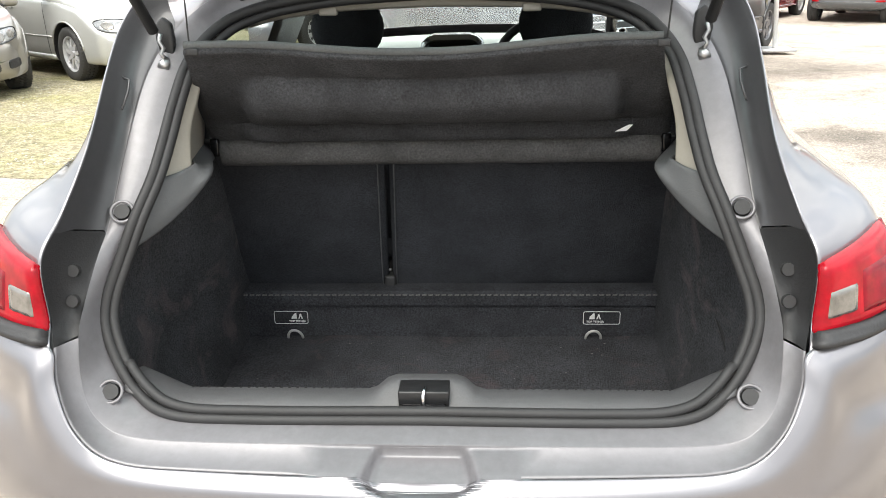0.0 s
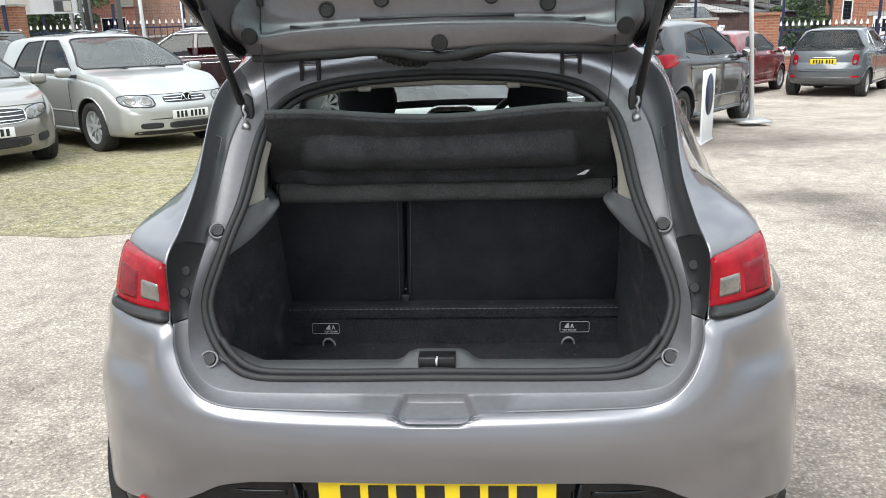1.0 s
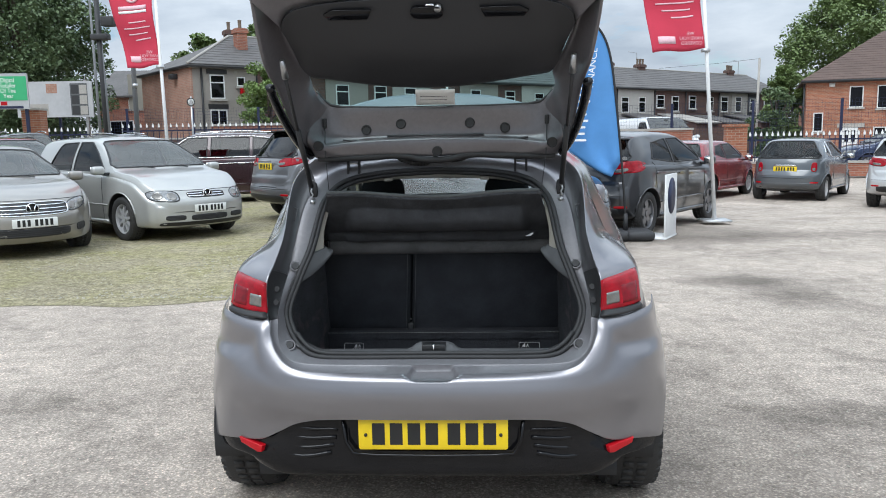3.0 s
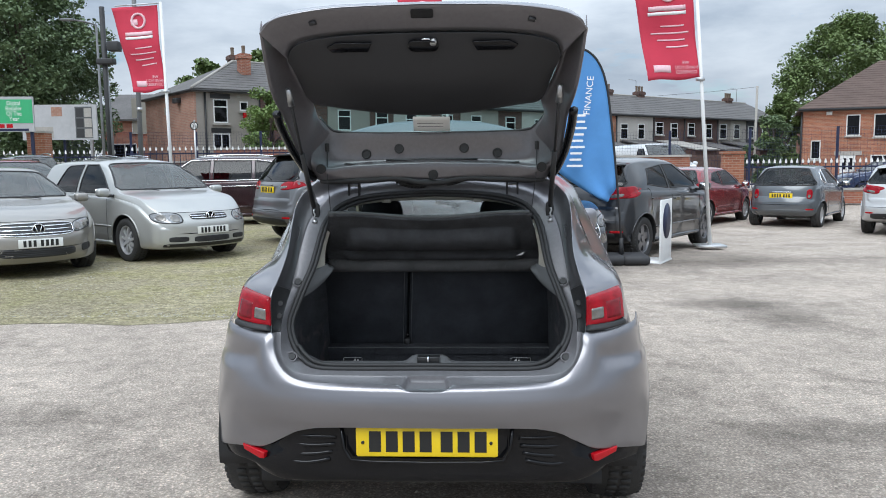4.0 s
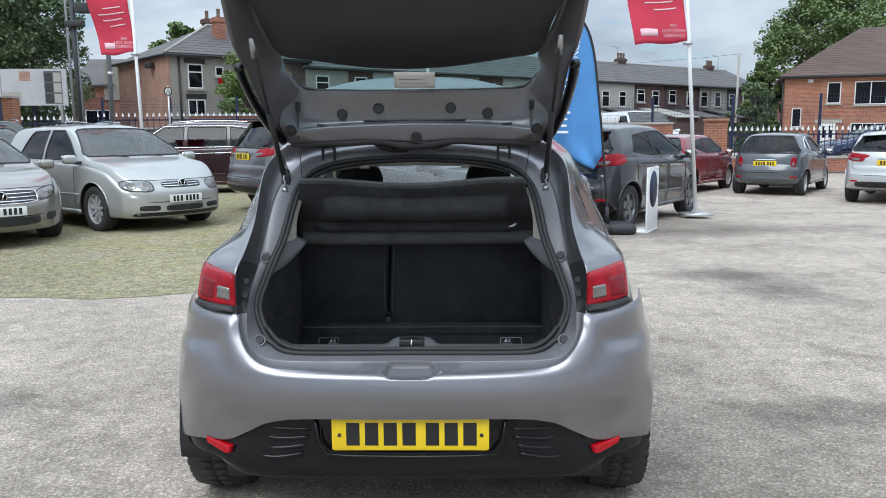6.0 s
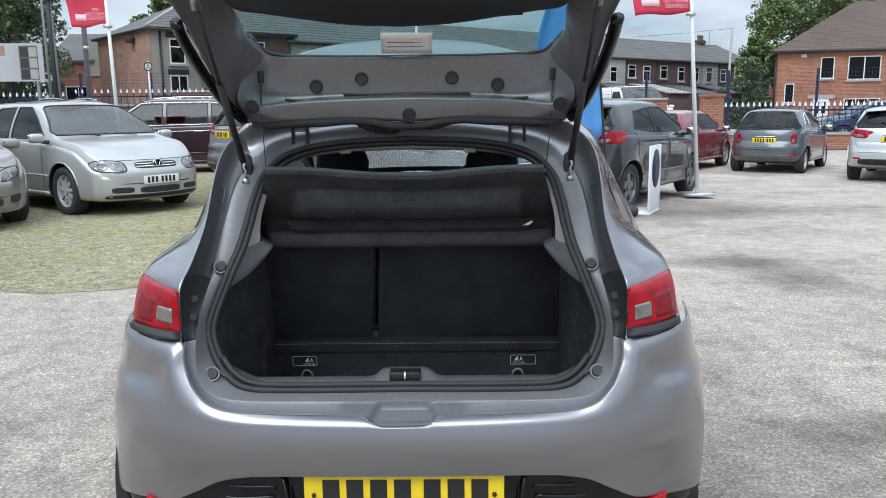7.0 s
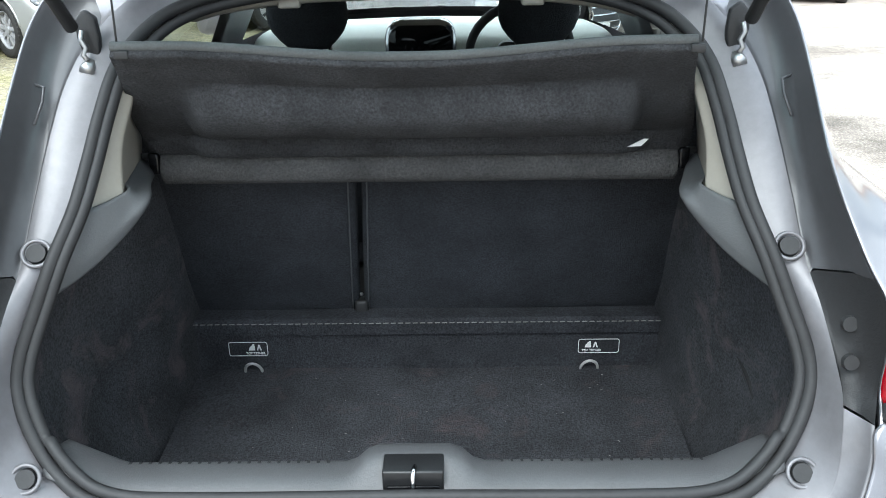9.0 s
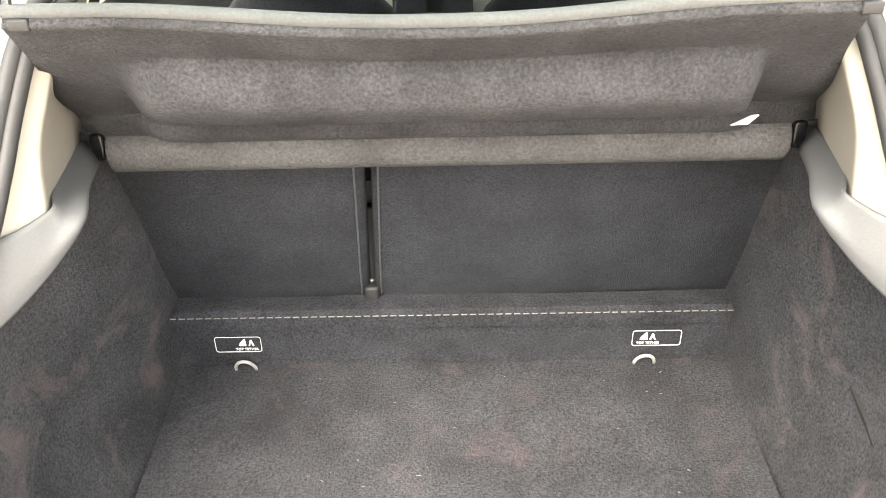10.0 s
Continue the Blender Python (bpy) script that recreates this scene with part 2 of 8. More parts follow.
def surface(rows, n=40, m=None, mirror=True):
    """A smooth sheet through rows of control points; the mirror image too."""
    bm = bmesh.new()
    rr = [spline(r, n) for r in rows]
    if m:
        cols = [spline([r[c] for r in rr], m) for c in range(n)]
        rr = [[cols[c][k] for c in range(n)] for k in range(m)]
    grid(bm, rr)
    if mirror:
        grid(bm, [mirrored(r) for r in rr])
    bmesh.ops.remove_doubles(bm, verts=bm.verts, dist=0.0004)
    return bm


def box(bm, x0, x1, y0, y1, z0, z1, bevel=0.0, seg=2):
    r = bmesh.ops.create_cube(bm, size=1.0)
    vs = r["verts"]
    for v in vs:
        v.co = Vector((x0 + (v.co.x + 0.5) * (x1 - x0), y0 + (v.co.y + 0.5) * (y1 - y0), z0 + (v.co.z + 0.5) * (z1 - z0)))
    if bevel:
        es = {e for v in vs for e in v.link_edges}
        bmesh.ops.bevel(bm, geom=list(es), offset=bevel, segments=seg, profile=0.5, affect="EDGES", clamp_overlap=True)
    return bm


def a_box(*args, **kw):
    return box(bmesh.new(), *args, **kw)


def rod(bm, p0, p1, r0, r1=None, seg=12, caps=True):
    r1 = r0 if r1 is None else r1
    p0, p1 = Vector(p0), Vector(p1)
    q = (p1 - p0).to_track_quat("Z", "Y")
    rows = []
    for p, r in ((p0, r0), (p1, r1)):
        rows.append([p + q @ Vector((r * math.cos(2 * math.pi * k / seg), r * math.sin(2 * math.pi * k / seg), 0)) for k in range(seg)])
    vs = grid(bm, rows, True)
    if caps:
        bm.faces.new(vs[0])
        bm.faces.new(vs[1])
    return bm


def a_rod(*args, **kw):
    return rod(bmesh.new(), *args, **kw)


def tube(bm, pts, r, seg=8, close=False, flat=1.0):
    """A round bead along a line of points."""
    pts = [Vector(p) for p in pts]
    n = len(pts)
    rows = []
    up = Vector((0.13, 0.31, 0.94)).normalized()
    for k in range(n):
        a = pts[(k - 1) % n] if close else pts[max(k - 1, 0)]
        b = pts[(k + 1) % n] if close else pts[min(k + 1, n - 1)]
        d = (b - a).normalized()
        s = d.cross(up).normalized()
        u = s.cross(d)
        up = u
        rows.append([pts[k] + r * (math.cos(2 * math.pi * j / seg) * s + flat * math.sin(2 * math.pi * j / seg) * u) for j in range(seg)])
    if close:
        rows.append(rows[0])
    vs = grid(bm, rows, True)
    if not close:
        bm.faces.new(vs[0])
        bm.faces.new(vs[-1])
    else:
        bmesh.ops.remove_doubles(bm, verts=bm.verts, dist=1e-5)
    return bm


def a_tube(*args, **kw):
    return tube(bmesh.new(), *args, **kw)


def lathe(profile, seg=32, axis="x"):
    """Turn (radius, along) pairs round the x axis."""
    bm = bmesh.new()
    rows = []
    for r, a in profile:
        rows.append([Vector((a, r * math.cos(2 * math.pi * k / seg), r * math.sin(2 * math.pi * k / seg))) for k in range(seg)])
    grid(bm, rows, True)
    bmesh.ops.remove_doubles(bm, verts=bm.verts, dist=1e-5)
    return bm


def slab(outline, y0, y1, bevel=0.0):
    """A plate with an outline in x and z, from y0 to y1."""
    bm = bmesh.new()
    a = [bm.verts.new((x, y0, z)) for x, z in outline]
    b = [bm.verts.new((x, y1, z)) for x, z in outline]
    n = len(a)
    bm.faces.new(a)
    bm.faces.new(b[::-1])
    for k in range(n):
        bm.faces.new((a[k], b[k], b[(k + 1) % n], a[(k + 1) % n]))
    if bevel:
        bmesh.ops.bevel(bm, geom=list(bm.edges), offset=bevel, segments=2, profile=0.5, affect="EDGES", clamp_overlap=True)
    return bm


def rounded(cx, cz, w, h, r, seg=5):
    """A rectangle with round corners, as x, z pairs."""
    out = []
    for sx, sz, a0 in ((1, 1, 0), (-1, 1, 90), (-1, -1, 180), (1, -1, 270)):
        for k in range(seg + 1):
            a = radians(a0 + 90 * k / seg)
            out.append((cx + sx * (w / 2 - r) + r * math.cos(a), cz + sz * (h / 2 - r) + r * math.sin(a)))
    return out


def ease(a, b, v):
    f = max(0.0, min(1.0, (v - a) / (b - a)))
    return f * f * (3 - 2 * f)


def pair(name, rows, n, m, mat, parent, label="", thick=0.0, offset=-1.0):
    """The same sheet on both sides of the car, as two parts."""
    made = []
    for flip in (False, True):
        bm = bmesh.new()
        rr = [spline(r, n) for r in rows]
        cols = [spline([r[c] for r in rr], m) for c in range(n)]
        rr = [[cols[c][k] for c in range(n)] for k in range(m)]
        grid(bm, [mirrored(r) for r in rr] if flip else rr)
        made.append(part(name, bm, mat, parent, label, True, thick, offset))
    return made


def pair_strip(name, rows, mat, parent, label=""):
    for flip in (False, True):
        bm = bmesh.new()
        grid(bm, [mirrored(r) for r in rows] if flip else rows)
        part(name, bm, mat, parent, label)


def text(parent, words, x, y, z, size, mat, turn=(90, 0, 0), label=""):
    cu = bpy.data.curves.new("lettering", "FONT")
    cu.body, cu.size, cu.align_x, cu.extrude = words, size, "CENTER", .001
    tmp = new("lettering", cu)
    me = bpy.data.meshes.new_from_object(tmp.evaluated_get(bpy.context.evaluated_depsgraph_get()))
    bpy.data.objects.remove(tmp)
    me.materials.clear()
    me.materials.append(mat)
    ob = new("lettering", me)
    ob.parent = parent
    ob.matrix_basis = pose(x, y, z, *turn)
    if label:
        ob["label"] = label
    return ob


# ---- the hatchback with its boot open ----
hero = thing("hatchback", "grey metallic five-door hatchback parked on worn tarmac, boot wide open", "car")

SEAL = [(0, .099, .651), (-.30, .098, .65), (-.42, .103, .655), (-.48, .124, .682), (-.52, .15, .731), (-.542, .176, .785), (-.54, .197, .828),
        (-.522, .224, .883), (-.50, .254, .945), (-.478, .30, 1.006), (-.466, .343, 1.063), (-.457, .389, 1.121), (-.442, .437, 1.181),
        (-.412, .481, 1.226), (-.37, .511, 1.256), (-.30, .532, 1.277), (-.18, .547, 1.292), (0, .556, 1.299)]
JAMB = [(0, .048, .637), (-.30, .048, .637), (-.46, .051, .642), (-.52, .061, .663), (-.55, .081, .709), (-.558, .112, .79), (-.560, .15, .83),
        (-.552, .20, .89), (-.543, .255, .945), (-.535, .31, 1.02), (-.525, .37, 1.10), (-.515, .42, 1.16), (-.495, .465, 1.21),
        (-.455, .51, 1.26), (-.40, .54, 1.295), (-.31, .56, 1.315), (-.18, .575, 1.328), (0, .583, 1.333)]
SHUT = [(0, -.015, .617), (-.33, -.012, .624), (-.47, -.008, .636), (-.535, .01, .68), (-.568, .042, .745), (-.574, .066, .795), (-.588, .098, .83),
        (-.586, .104, .925), (-.572, .16, .98), (-.556, .25, 1.07), (-.562, .37, 1.175), (-.564, .455, 1.243), (-.545, .52, 1.295),
        (-.49, .565, 1.345), (-.42, .59, 1.37), (-.31, .61, 1.385), (-.18, .622, 1.395), (0, .63, 1.40)]
N = 103
seal_line, jamb_line, shut_line = spline(SEAL, N), spline(JAMB, N), spline(SHUT, N)


def toward(a, b, f, dy=0.0, dz=0.0):
    return [p.lerp(q, f) + Vector((0, dy, dz)) for p, q in zip(a, b)]


def strip(rows, mirror=True):
    bm = bmesh.new()
    grid(bm, rows)
    if mirror:
        grid(bm, [mirrored(r) for r in rows])
    bmesh.ops.remove_doubles(bm, verts=bm.verts, dist=0.0004)
    return bm


# painted jamb between seal and step, and the step to the shut line
cut1, cut2 = 31, 47     # where the lower ledge ends and the dark channel begins
inner_lip = toward(jamb_line, seal_line, 0.86, 0.012)
part("boot_jamb", strip([inner_lip, toward(jamb_line, seal_line, 0.55, 0.004), toward(jamb_line, seal_line, 0.2, -0.002), jamb_line]), M_JAMB, hero, "satin grey painted jamb round the boot opening")
a, b = jamb_line, shut_line
part("lower_ledge", strip([r[:cut1] for r in (a, toward(a, b, 0.12, 0.006, -0.002), toward(a, b, 0.85, -0.001), b, toward(a, b, 1.0, 0.01, -0.008))]), M_JAMB, hero, "grey painted ledge under the boot opening")
pair_strip("lamp_bracket", [r[cut1 - 1:cut2] for r in (a, toward(a, b, 0.15, 0.012), toward(a, b, 0.8, 0.012), b)], M_BLACK, hero, "black plastic panel beside the tail lamp")
cut3 = 76
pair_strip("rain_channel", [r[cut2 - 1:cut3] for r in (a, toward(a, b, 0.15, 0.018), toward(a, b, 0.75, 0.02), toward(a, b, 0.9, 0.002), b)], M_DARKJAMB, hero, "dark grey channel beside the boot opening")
part("roof_channel", strip([r[cut3 - 1:] for r in (a, toward(a, b, 0.15, 0.018), toward(a, b, 0.75, 0.02), toward(a, b, 0.9, 0.002), b)]), M_GREY, hero, "grey painted channel above the boot opening")
# pressed steps in the channel
for s in (-1, 1):
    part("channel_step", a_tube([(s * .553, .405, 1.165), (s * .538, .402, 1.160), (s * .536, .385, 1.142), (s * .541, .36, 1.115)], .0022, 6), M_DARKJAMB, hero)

# rubber seal: two beads
for dx, r, dy in ((0.0, 0.0095, -0.004), (-0.013, 0.0085, 0.002)):
    ln = [p + Vector((-dx if p.x < -0.1 else 0, dy, -dx * (1 if p.z < 0.72 else (-1 if p.z > 1.2 else 0)))) for p in seal_line]
    loop = ln + mirrored(ln)[-2:0:-1]
    part("boot_seal", a_tube(loop, r, 10, True), M_RUBBER, hero, "black rubber boot seal")

# rear quarter, wing and roof corner
QUARTER = [
    [(-.568, .042, .745), (-.66, .078, .735), (-.75, .16, .72), (-.800, .27, .705), (-.825, .42, .70), (-.840, .62, .70)],
    [(-.578, .066, .795), (-.66, .10, .795), (-.738, .17, .80), (-.778, .28, .80), (-.800, .42, .80), (-.820, .62, .80)],
    [(-.588, .098, .83), (-.662, .125, .835), (-.730, .175, .845), (-.762, .28, .865), (-.780, .42, .875), (-.804, .62, .87)],
    [(-.586, .104, .925), (-.652, .16, .935), (-.722, .245, .945), (-.748, .33, .947), (-.764, .44, .945), (-.786, .62, .935)],
    [(-.572, .16, .98), (-.62, .22, .99), (-.665, .31, 1.0), (-.698, .41, .995), (-.728, .52, .985), (-.752, .62, .975)],
    [(-.556, .25, 1.07), (-.585, .31, 1.075), (-.610, .40, 1.07), (-.640, .49, 1.055), (-.666, .56, 1.04), (-.686, .62, 1.03)],
    [(-.562, .37, 1.175), (-.575, .41, 1.172), (-.590, .46, 1.166), (-.604, .51, 1.158), (-.620, .57, 1.147), (-.634, .62, 1.137)],
    [(-.564, .455, 1.243), (-.572, .485, 1.242), (-.580, .515, 1.24), (-.588, .55, 1.238), (-.596, .585, 1.236), (-.602, .62, 1.234)],
    [(-.545, .52, 1.295), (-.551, .54, 1.294), (-.557, .56, 1.293), (-.563, .58, 1.292), (-.569, .60, 1.291), (-.573, .62, 1.289)],
    [(-.49, .565, 1.345), (-.495, .575, 1.345), (-.501, .588, 1.345), (-.507, .60, 1.346), (-.513, .61, 1.346), (-.52, .62, 1.346)],
]


def quarter_point(u, v):
    """u: 0 at the shut line to 1 at the door; v: level 0 to 9."""
    cols = [spline(r, 241)[round(u * 240)] for r in QUARTER]
    return spline(cols, 60 * 9 + 1)[round(v * 60)]


pair("quarter_panel", QUARTER, 30, 46, M_GREY, hero, "grey metallic rear wing", 0.004, 1.0)

# tail lamps and the black strip under them


def lamp_patch(u0, u1, v0, v1, lift, slope=0.0, nu=14, nv=10):
    bm = bmesh.new()
    rows = []
    for j in range(nv + 1):
        row = []
        for i in range(nu + 1):
            fu, fv = i / nu, j / nv
            p = quarter_point(u0 + (u1 - u0) * fu, v0 + (v1 - v0) * fv + slope * fu * (1 - fv))
            edge = min(fu, 1 - fu, fv, 1 - fv)
            out = Vector((p.x + 0.25, p.y - 0.55, 0)).normalized()
            row.append(p + out * lift * (1.0 if edge > 0.04 else 0.25))
        rows.append(row)
    return rows


for side in (0, 1):
    lamp_base = lamp_patch(0.0, 0.40, 1.74, 2.93, 0.010, 0.16)
    red = lamp_base if not side else [mirrored(r) for r in lamp_base]
    bm = bmesh.new()
    grid(bm, red)
    lamp = part("tail_lamp", bm, M_RED, hero, "red and clear tail lamp", thick=0.02, offset=0.0)
    rv = lamp_patch(0.018, 0.165, 2.06, 2.56, 0.0215, 0.05, 8, 8)
    bm = bmesh.new()
    grid(bm, rv if not side else [mirrored(r) for r in rv])
    part("reversing_lens", bm, M_CLEARLENS, lamp, "clear reversing lens", thick=0.004, offset=0.0)
    rim = [rv[0][i] for i in range(9)] + [rv[j][8] for j in range(1, 9)] + [rv[8][i] for i in range(7, -1, -1)] + [rv[j][0] for j in range(7, 0, -1)]
    part("lens_rim", a_tube(rim if not side else mirrored(rim), 0.0032, 6, True), M_CHROME, lamp, "bright rim of the reversing lens")
    bm = bmesh.new()
    pn = lamp_patch(.165, .35, 2.00, 2.72, 0.0205, 0.0, 10, 8)
    grid(bm, pn if not side else [mirrored(r) for r in pn])
    part("lamp_facet", bm, M_DEEPRED, lamp, "deep red facet", thick=0.003, offset=0.0)
    for v in (2.60, 2.69, 2.78):
        bar = lamp_patch(0.012, 0.15, v, v + 0.05, 0.0205, 0.0, 8, 1)
        bm = bmesh.new()
        grid(bm, bar if not side else [mirrored(r) for r in bar])
        part("lamp_rib", bm, M_REDREFL, lamp, "", thick=0.003, offset=0.0)
    blk = lamp_patch(0.0, 0.385, 1.24, 1.77, 0.021, 0.26)
    bm = bmesh.new()
    grid(bm, blk if not side else [mirrored(r) for r in blk])
    part("lamp_surround", bm, M_BLACK, hero, "black strip under the tail lamp", thick=0.012, offset=0.0)

# bumper
BUMPER = [
    [(0, -.015, .617), (-.33, -.012, .624), (-.47, -.008, .636), (-.535, .01, .68), (-.568, .042, .745), (-.578, .066, .795), (-.66, .095, .797), (-.745, .165, .805), (-.80, .275, .805), (-.838, .45, .80)],
    [(0, -.034, .603), (-.33, -.030, .610), (-.485, -.020, .622), (-.556, .002, .665), (-.590, .030, .728), (-.604, .050, .775), (-.676, .088, .778), (-.757, .160, .785), (-.810, .272, .785), (-.845, .45, .78)],
    [(0, -.040, .590), (-.33, -.036, .595), (-.494, -.024, .604), (-.572, .0, .645), (-.606, .027, .702), (-.622, .050, .742), (-.692, .094, .740), (-.772, .172, .742), (-.820, .280, .745), (-.850, .45, .75)],
    [(0, -.045, .575), (-.33, -.041, .578), (-.500, -.027, .586), (-.588, .0, .618), (-.626, .034, .668), (-.648, .064, .698), (-.712, .110, .696), (-.786, .186, .698), (-.830, .288, .703), (-.855, .45, .72)],
    [(0, -.049, .555), (-.33, -.045, .558), (-.510, -.029, .563), (-.606, -.002, .585), (-.660, .034, .622), (-.694, .062, .650), (-.756, .112, .654), (-.808, .190, .660), (-.842, .290, .672), (-.860, .43, .69)],
    [(0, -.050, .53), (-.33, -.046, .532), (-.52, -.027, .538), (-.622, .004, .548), (-.692, .044, .570), (-.744, .090, .595), (-.790, .146, .612), (-.829, .218, .628), (-.852, .298, .640), (-.866, .39, .652)],
    [(0, -.043, .492), (-.33, -.039, .493), (-.52, -.02, .495), (-.63, .014, .497), (-.705, .056, .50), (-.762, .105, .505), (-.802, .155, .51), (-.832, .205, .516), (-.852, .248, .522), (-.862, .28, .526)],
    [(0, -.036, .474), (-.33, -.032, .472), (-.47, -.014, .462), (-.55, .006, .432), (-.63, .034, .405), (-.708, .069, .395), (-.76, .107, .385), (-.794, .141, .376), (-.820, .173, .37), (-.836, .200, .366)],
    [(0, -.034, .466), (-.33, -.03, .464), (-.46, -.012, .45), (-.54, .006, .41), (-.615, .03, .372), (-.70, .068, .362), (-.752, .104, .352), (-.786, .136, .342), (-.81, .164, .334), (-.826, .188, .328)],
]
bumper = surface(BUMPER, 60, 44)
for k in range(8):
    bmesh.ops.smooth_vert(bumper, verts=[v for v in bumper.verts if not v.is_boundary], factor=.5, use_axis_x=True, use_axis_y=True, use_axis_z=True)
part("rear_bumper", bumper, M_GREY, hero, "grey metallic rear bumper", thick=0.004, offset=1.0)
VALANCE = [
    [(0, -.012, .470), (-.33, -.010, .468), (-.46, .006, .455), (-.54, .022, .415), (-.615, .044, .376), (-.70, .080, .366), (-.752, .114, .356), (-.81, .172, .338)],
    [(0, .004, .40), (-.33, .004, .40), (-.46, .006, .40), (-.55, .018, .38), (-.62, .040, .345), (-.705, .078, .330), (-.755, .114, .325), (-.80, .165, .315)],
    [(0, .004, .32), (-.33, .002, .32), (-.46, -.002, .32), (-.55, .006, .315), (-.63, .035, .308), (-.705, .078, .306), (-.75, .114, .305), (-.79, .16, .302)],
    [(0, .0, .262), (-.33, .0, .262), (-.46, .002, .262), (-.55, .014, .264), (-.63, .045, .282), (-.70, .09, .310), (-.745, .125, .322), (-.78, .165, .322)],
    [(0, .03, .236), (-.33, .03, .238), (-.46, .032, .24), (-.55, .044, .244), (-.62, .07, .264), (-.68, .105, .298), (-.72, .14, .315), (-.76, .175, .320)],
    [(0, .16, .228), (-.33, .16, .228), (-.44, .16, .23), (-.50, .16, .235), (-.53, .15, .25), (-.57, .15, .28), (-.61, .16, .30), (-.65, .18, .31)],
]
part("bumper_valance", surface(VALANCE, 50, 24), M_BLACKGLOSS, hero, "gloss black lower bumper")
for s in (-1, 1):
    for x0, x1, z, bend in ((.335, .500, .446, 0), (.335, .522, .418, 0), (.34, .545, .390, .006), (.35, .565, .362, .012), (.36, .57, .336, .016)):
        pts = [(s * (x0 + (x1 - x0) * k / 10), .004 + .022 * max(0, k - 5) / 5 - (.006 if z < .36 else 0), z - bend * math.sin(k * .314) + .003 * k / 10) for k in range(11)]
        part("air_strake", a_tube(pts, 0.0060, 8, False, 1.3), M_BLACKGLOSS, hero)
    piece = part("rear_reflector", slab([(s * .045, .002), (s * .052, .022), (-s * .052, .003), (-s * .048, -.020), (-s * .030, -.022)], -.006, .03, .002), M_REDREFL, hero, "red reflector in the bumper")
    piece.matrix_basis = pose(s * .655, .040, .348, 0, 0, s * 25)

# plate
plate = part("number_plate", slab(rounded(0, .405, .52, .111, .008), -.012, -.003, .001), M_YELLOW, hero, "yellow number plate with black bars")
part("plate_frame", slab(rounded(0, .402, .60, .155, .03), .0, .02, .003), M_BLACKGLOSS, hero, "black plate recess")
part("plate_lip", a_tube([(-.315, -.012, .47), (-.305, -.014, .38), (-.28, -.016, .337), (-.2, -.016, .331), (0, -.017, .329), (.2, -.016, .331), (.28, -.016, .337), (.305, -.014, .38), (.315, -.012, .47)], .006, 6), M_BLACKGLOSS, hero)
for k, x in enumerate((-.19, -.128, -.066, -.004, .073, .135, .197)):
    part("plate_bar", a_box(x - .022, x + .022, -.0135, -.011, .367, .445), M_INK, plate, "", False)
for x in (-.235, .235):
    part("plate_screw", a_rod((x, -.012, .403), (x, -.016, .403), .006), M_INK, plate)

# pull recess scooped out of the ledge and the bumper's edge
profile = spline([(0, .048, .6375), (0, .034, .6335), (0, .008, .6255), (0, -.015, .6170), (0, -.030, .6060), (0, -.0385, .5920), (0, -.0450, .5740), (0, -.0480, .5520)], 60)
for ob in hero.children:
    if ob.name in ("lower_ledge", "rear_bumper"):
        cut = bmesh.new()
        cut.from_mesh(ob.data)
        if ob.name == "lower_ledge":
            bmesh.ops.delete(cut, geom=[f for f in cut.faces if abs(f.calc_center_median().x) < .10 and min(v.co.z for v in f.verts) < .6145], context="FACES")
        es = {e for f in cut.faces if abs(f.calc_center_median().x) < .13 and f.calc_center_median().z > .560 for e in f.edges}
        bmesh.ops.subdivide_edges(cut, edges=list(es), cuts=7 if ob.name == "lower_ledge" else 4, use_grid_fill=True)
        for v in cut.verts:
            if abs(v.co.x) < .12 and v.co.z > .56:
                k = min(range(60), key=lambda i: (profile[i].y - v.co.y) ** 2 + (profile[i].z - v.co.z) ** 2)
                f = k / 59
                half = .078 + .014 * ease(.05, .42, f) - .024 * ease(.45, .66, f)
                m = ease(.02, .09, f) * (1 - ease(.52, .68, f)) * (1 - ease(half - .018, half, abs(v.co.x)))
                v.co += Vector((0, .016, -.020)) * m
        cut.to_mesh(ob.data)
        cut.free()
        for p in ob.data.polygons:
            p.use_smooth = True

# rubber buffers and plugs
for s in (-1, 1):
    for x, y, z, r in ((.517, .104, .694, .0145), (.5205, .256, .957, .0145)):
        n = Vector((s * -.15, -.8, .55)).normalized()
        p = Vector((s * x, y, z))
        bf = part("rubber_buffer", a_rod(p - n * .006, p + n * .004, r, r * .88, 24), M_RUBBER, hero, "round rubber buffer", False)
        part("buffer_rim", a_tube([p + n * .002 + n.to_track_quat("Z", "Y") @ Vector((r * 1.28 * math.cos(k * .349), r * 1.28 * math.sin(k * .349), 0)) for k in range(18)], .0030, 6, True), M_JAMB, bf)
    for y, z in ((.145, .845), (.165, .89)):
        part("plug", a_rod((s * .566, y - .010, z), (s * .566, y - .017, z + .002), .011, .010, 16), M_RUBBER, hero, "black plug", False)

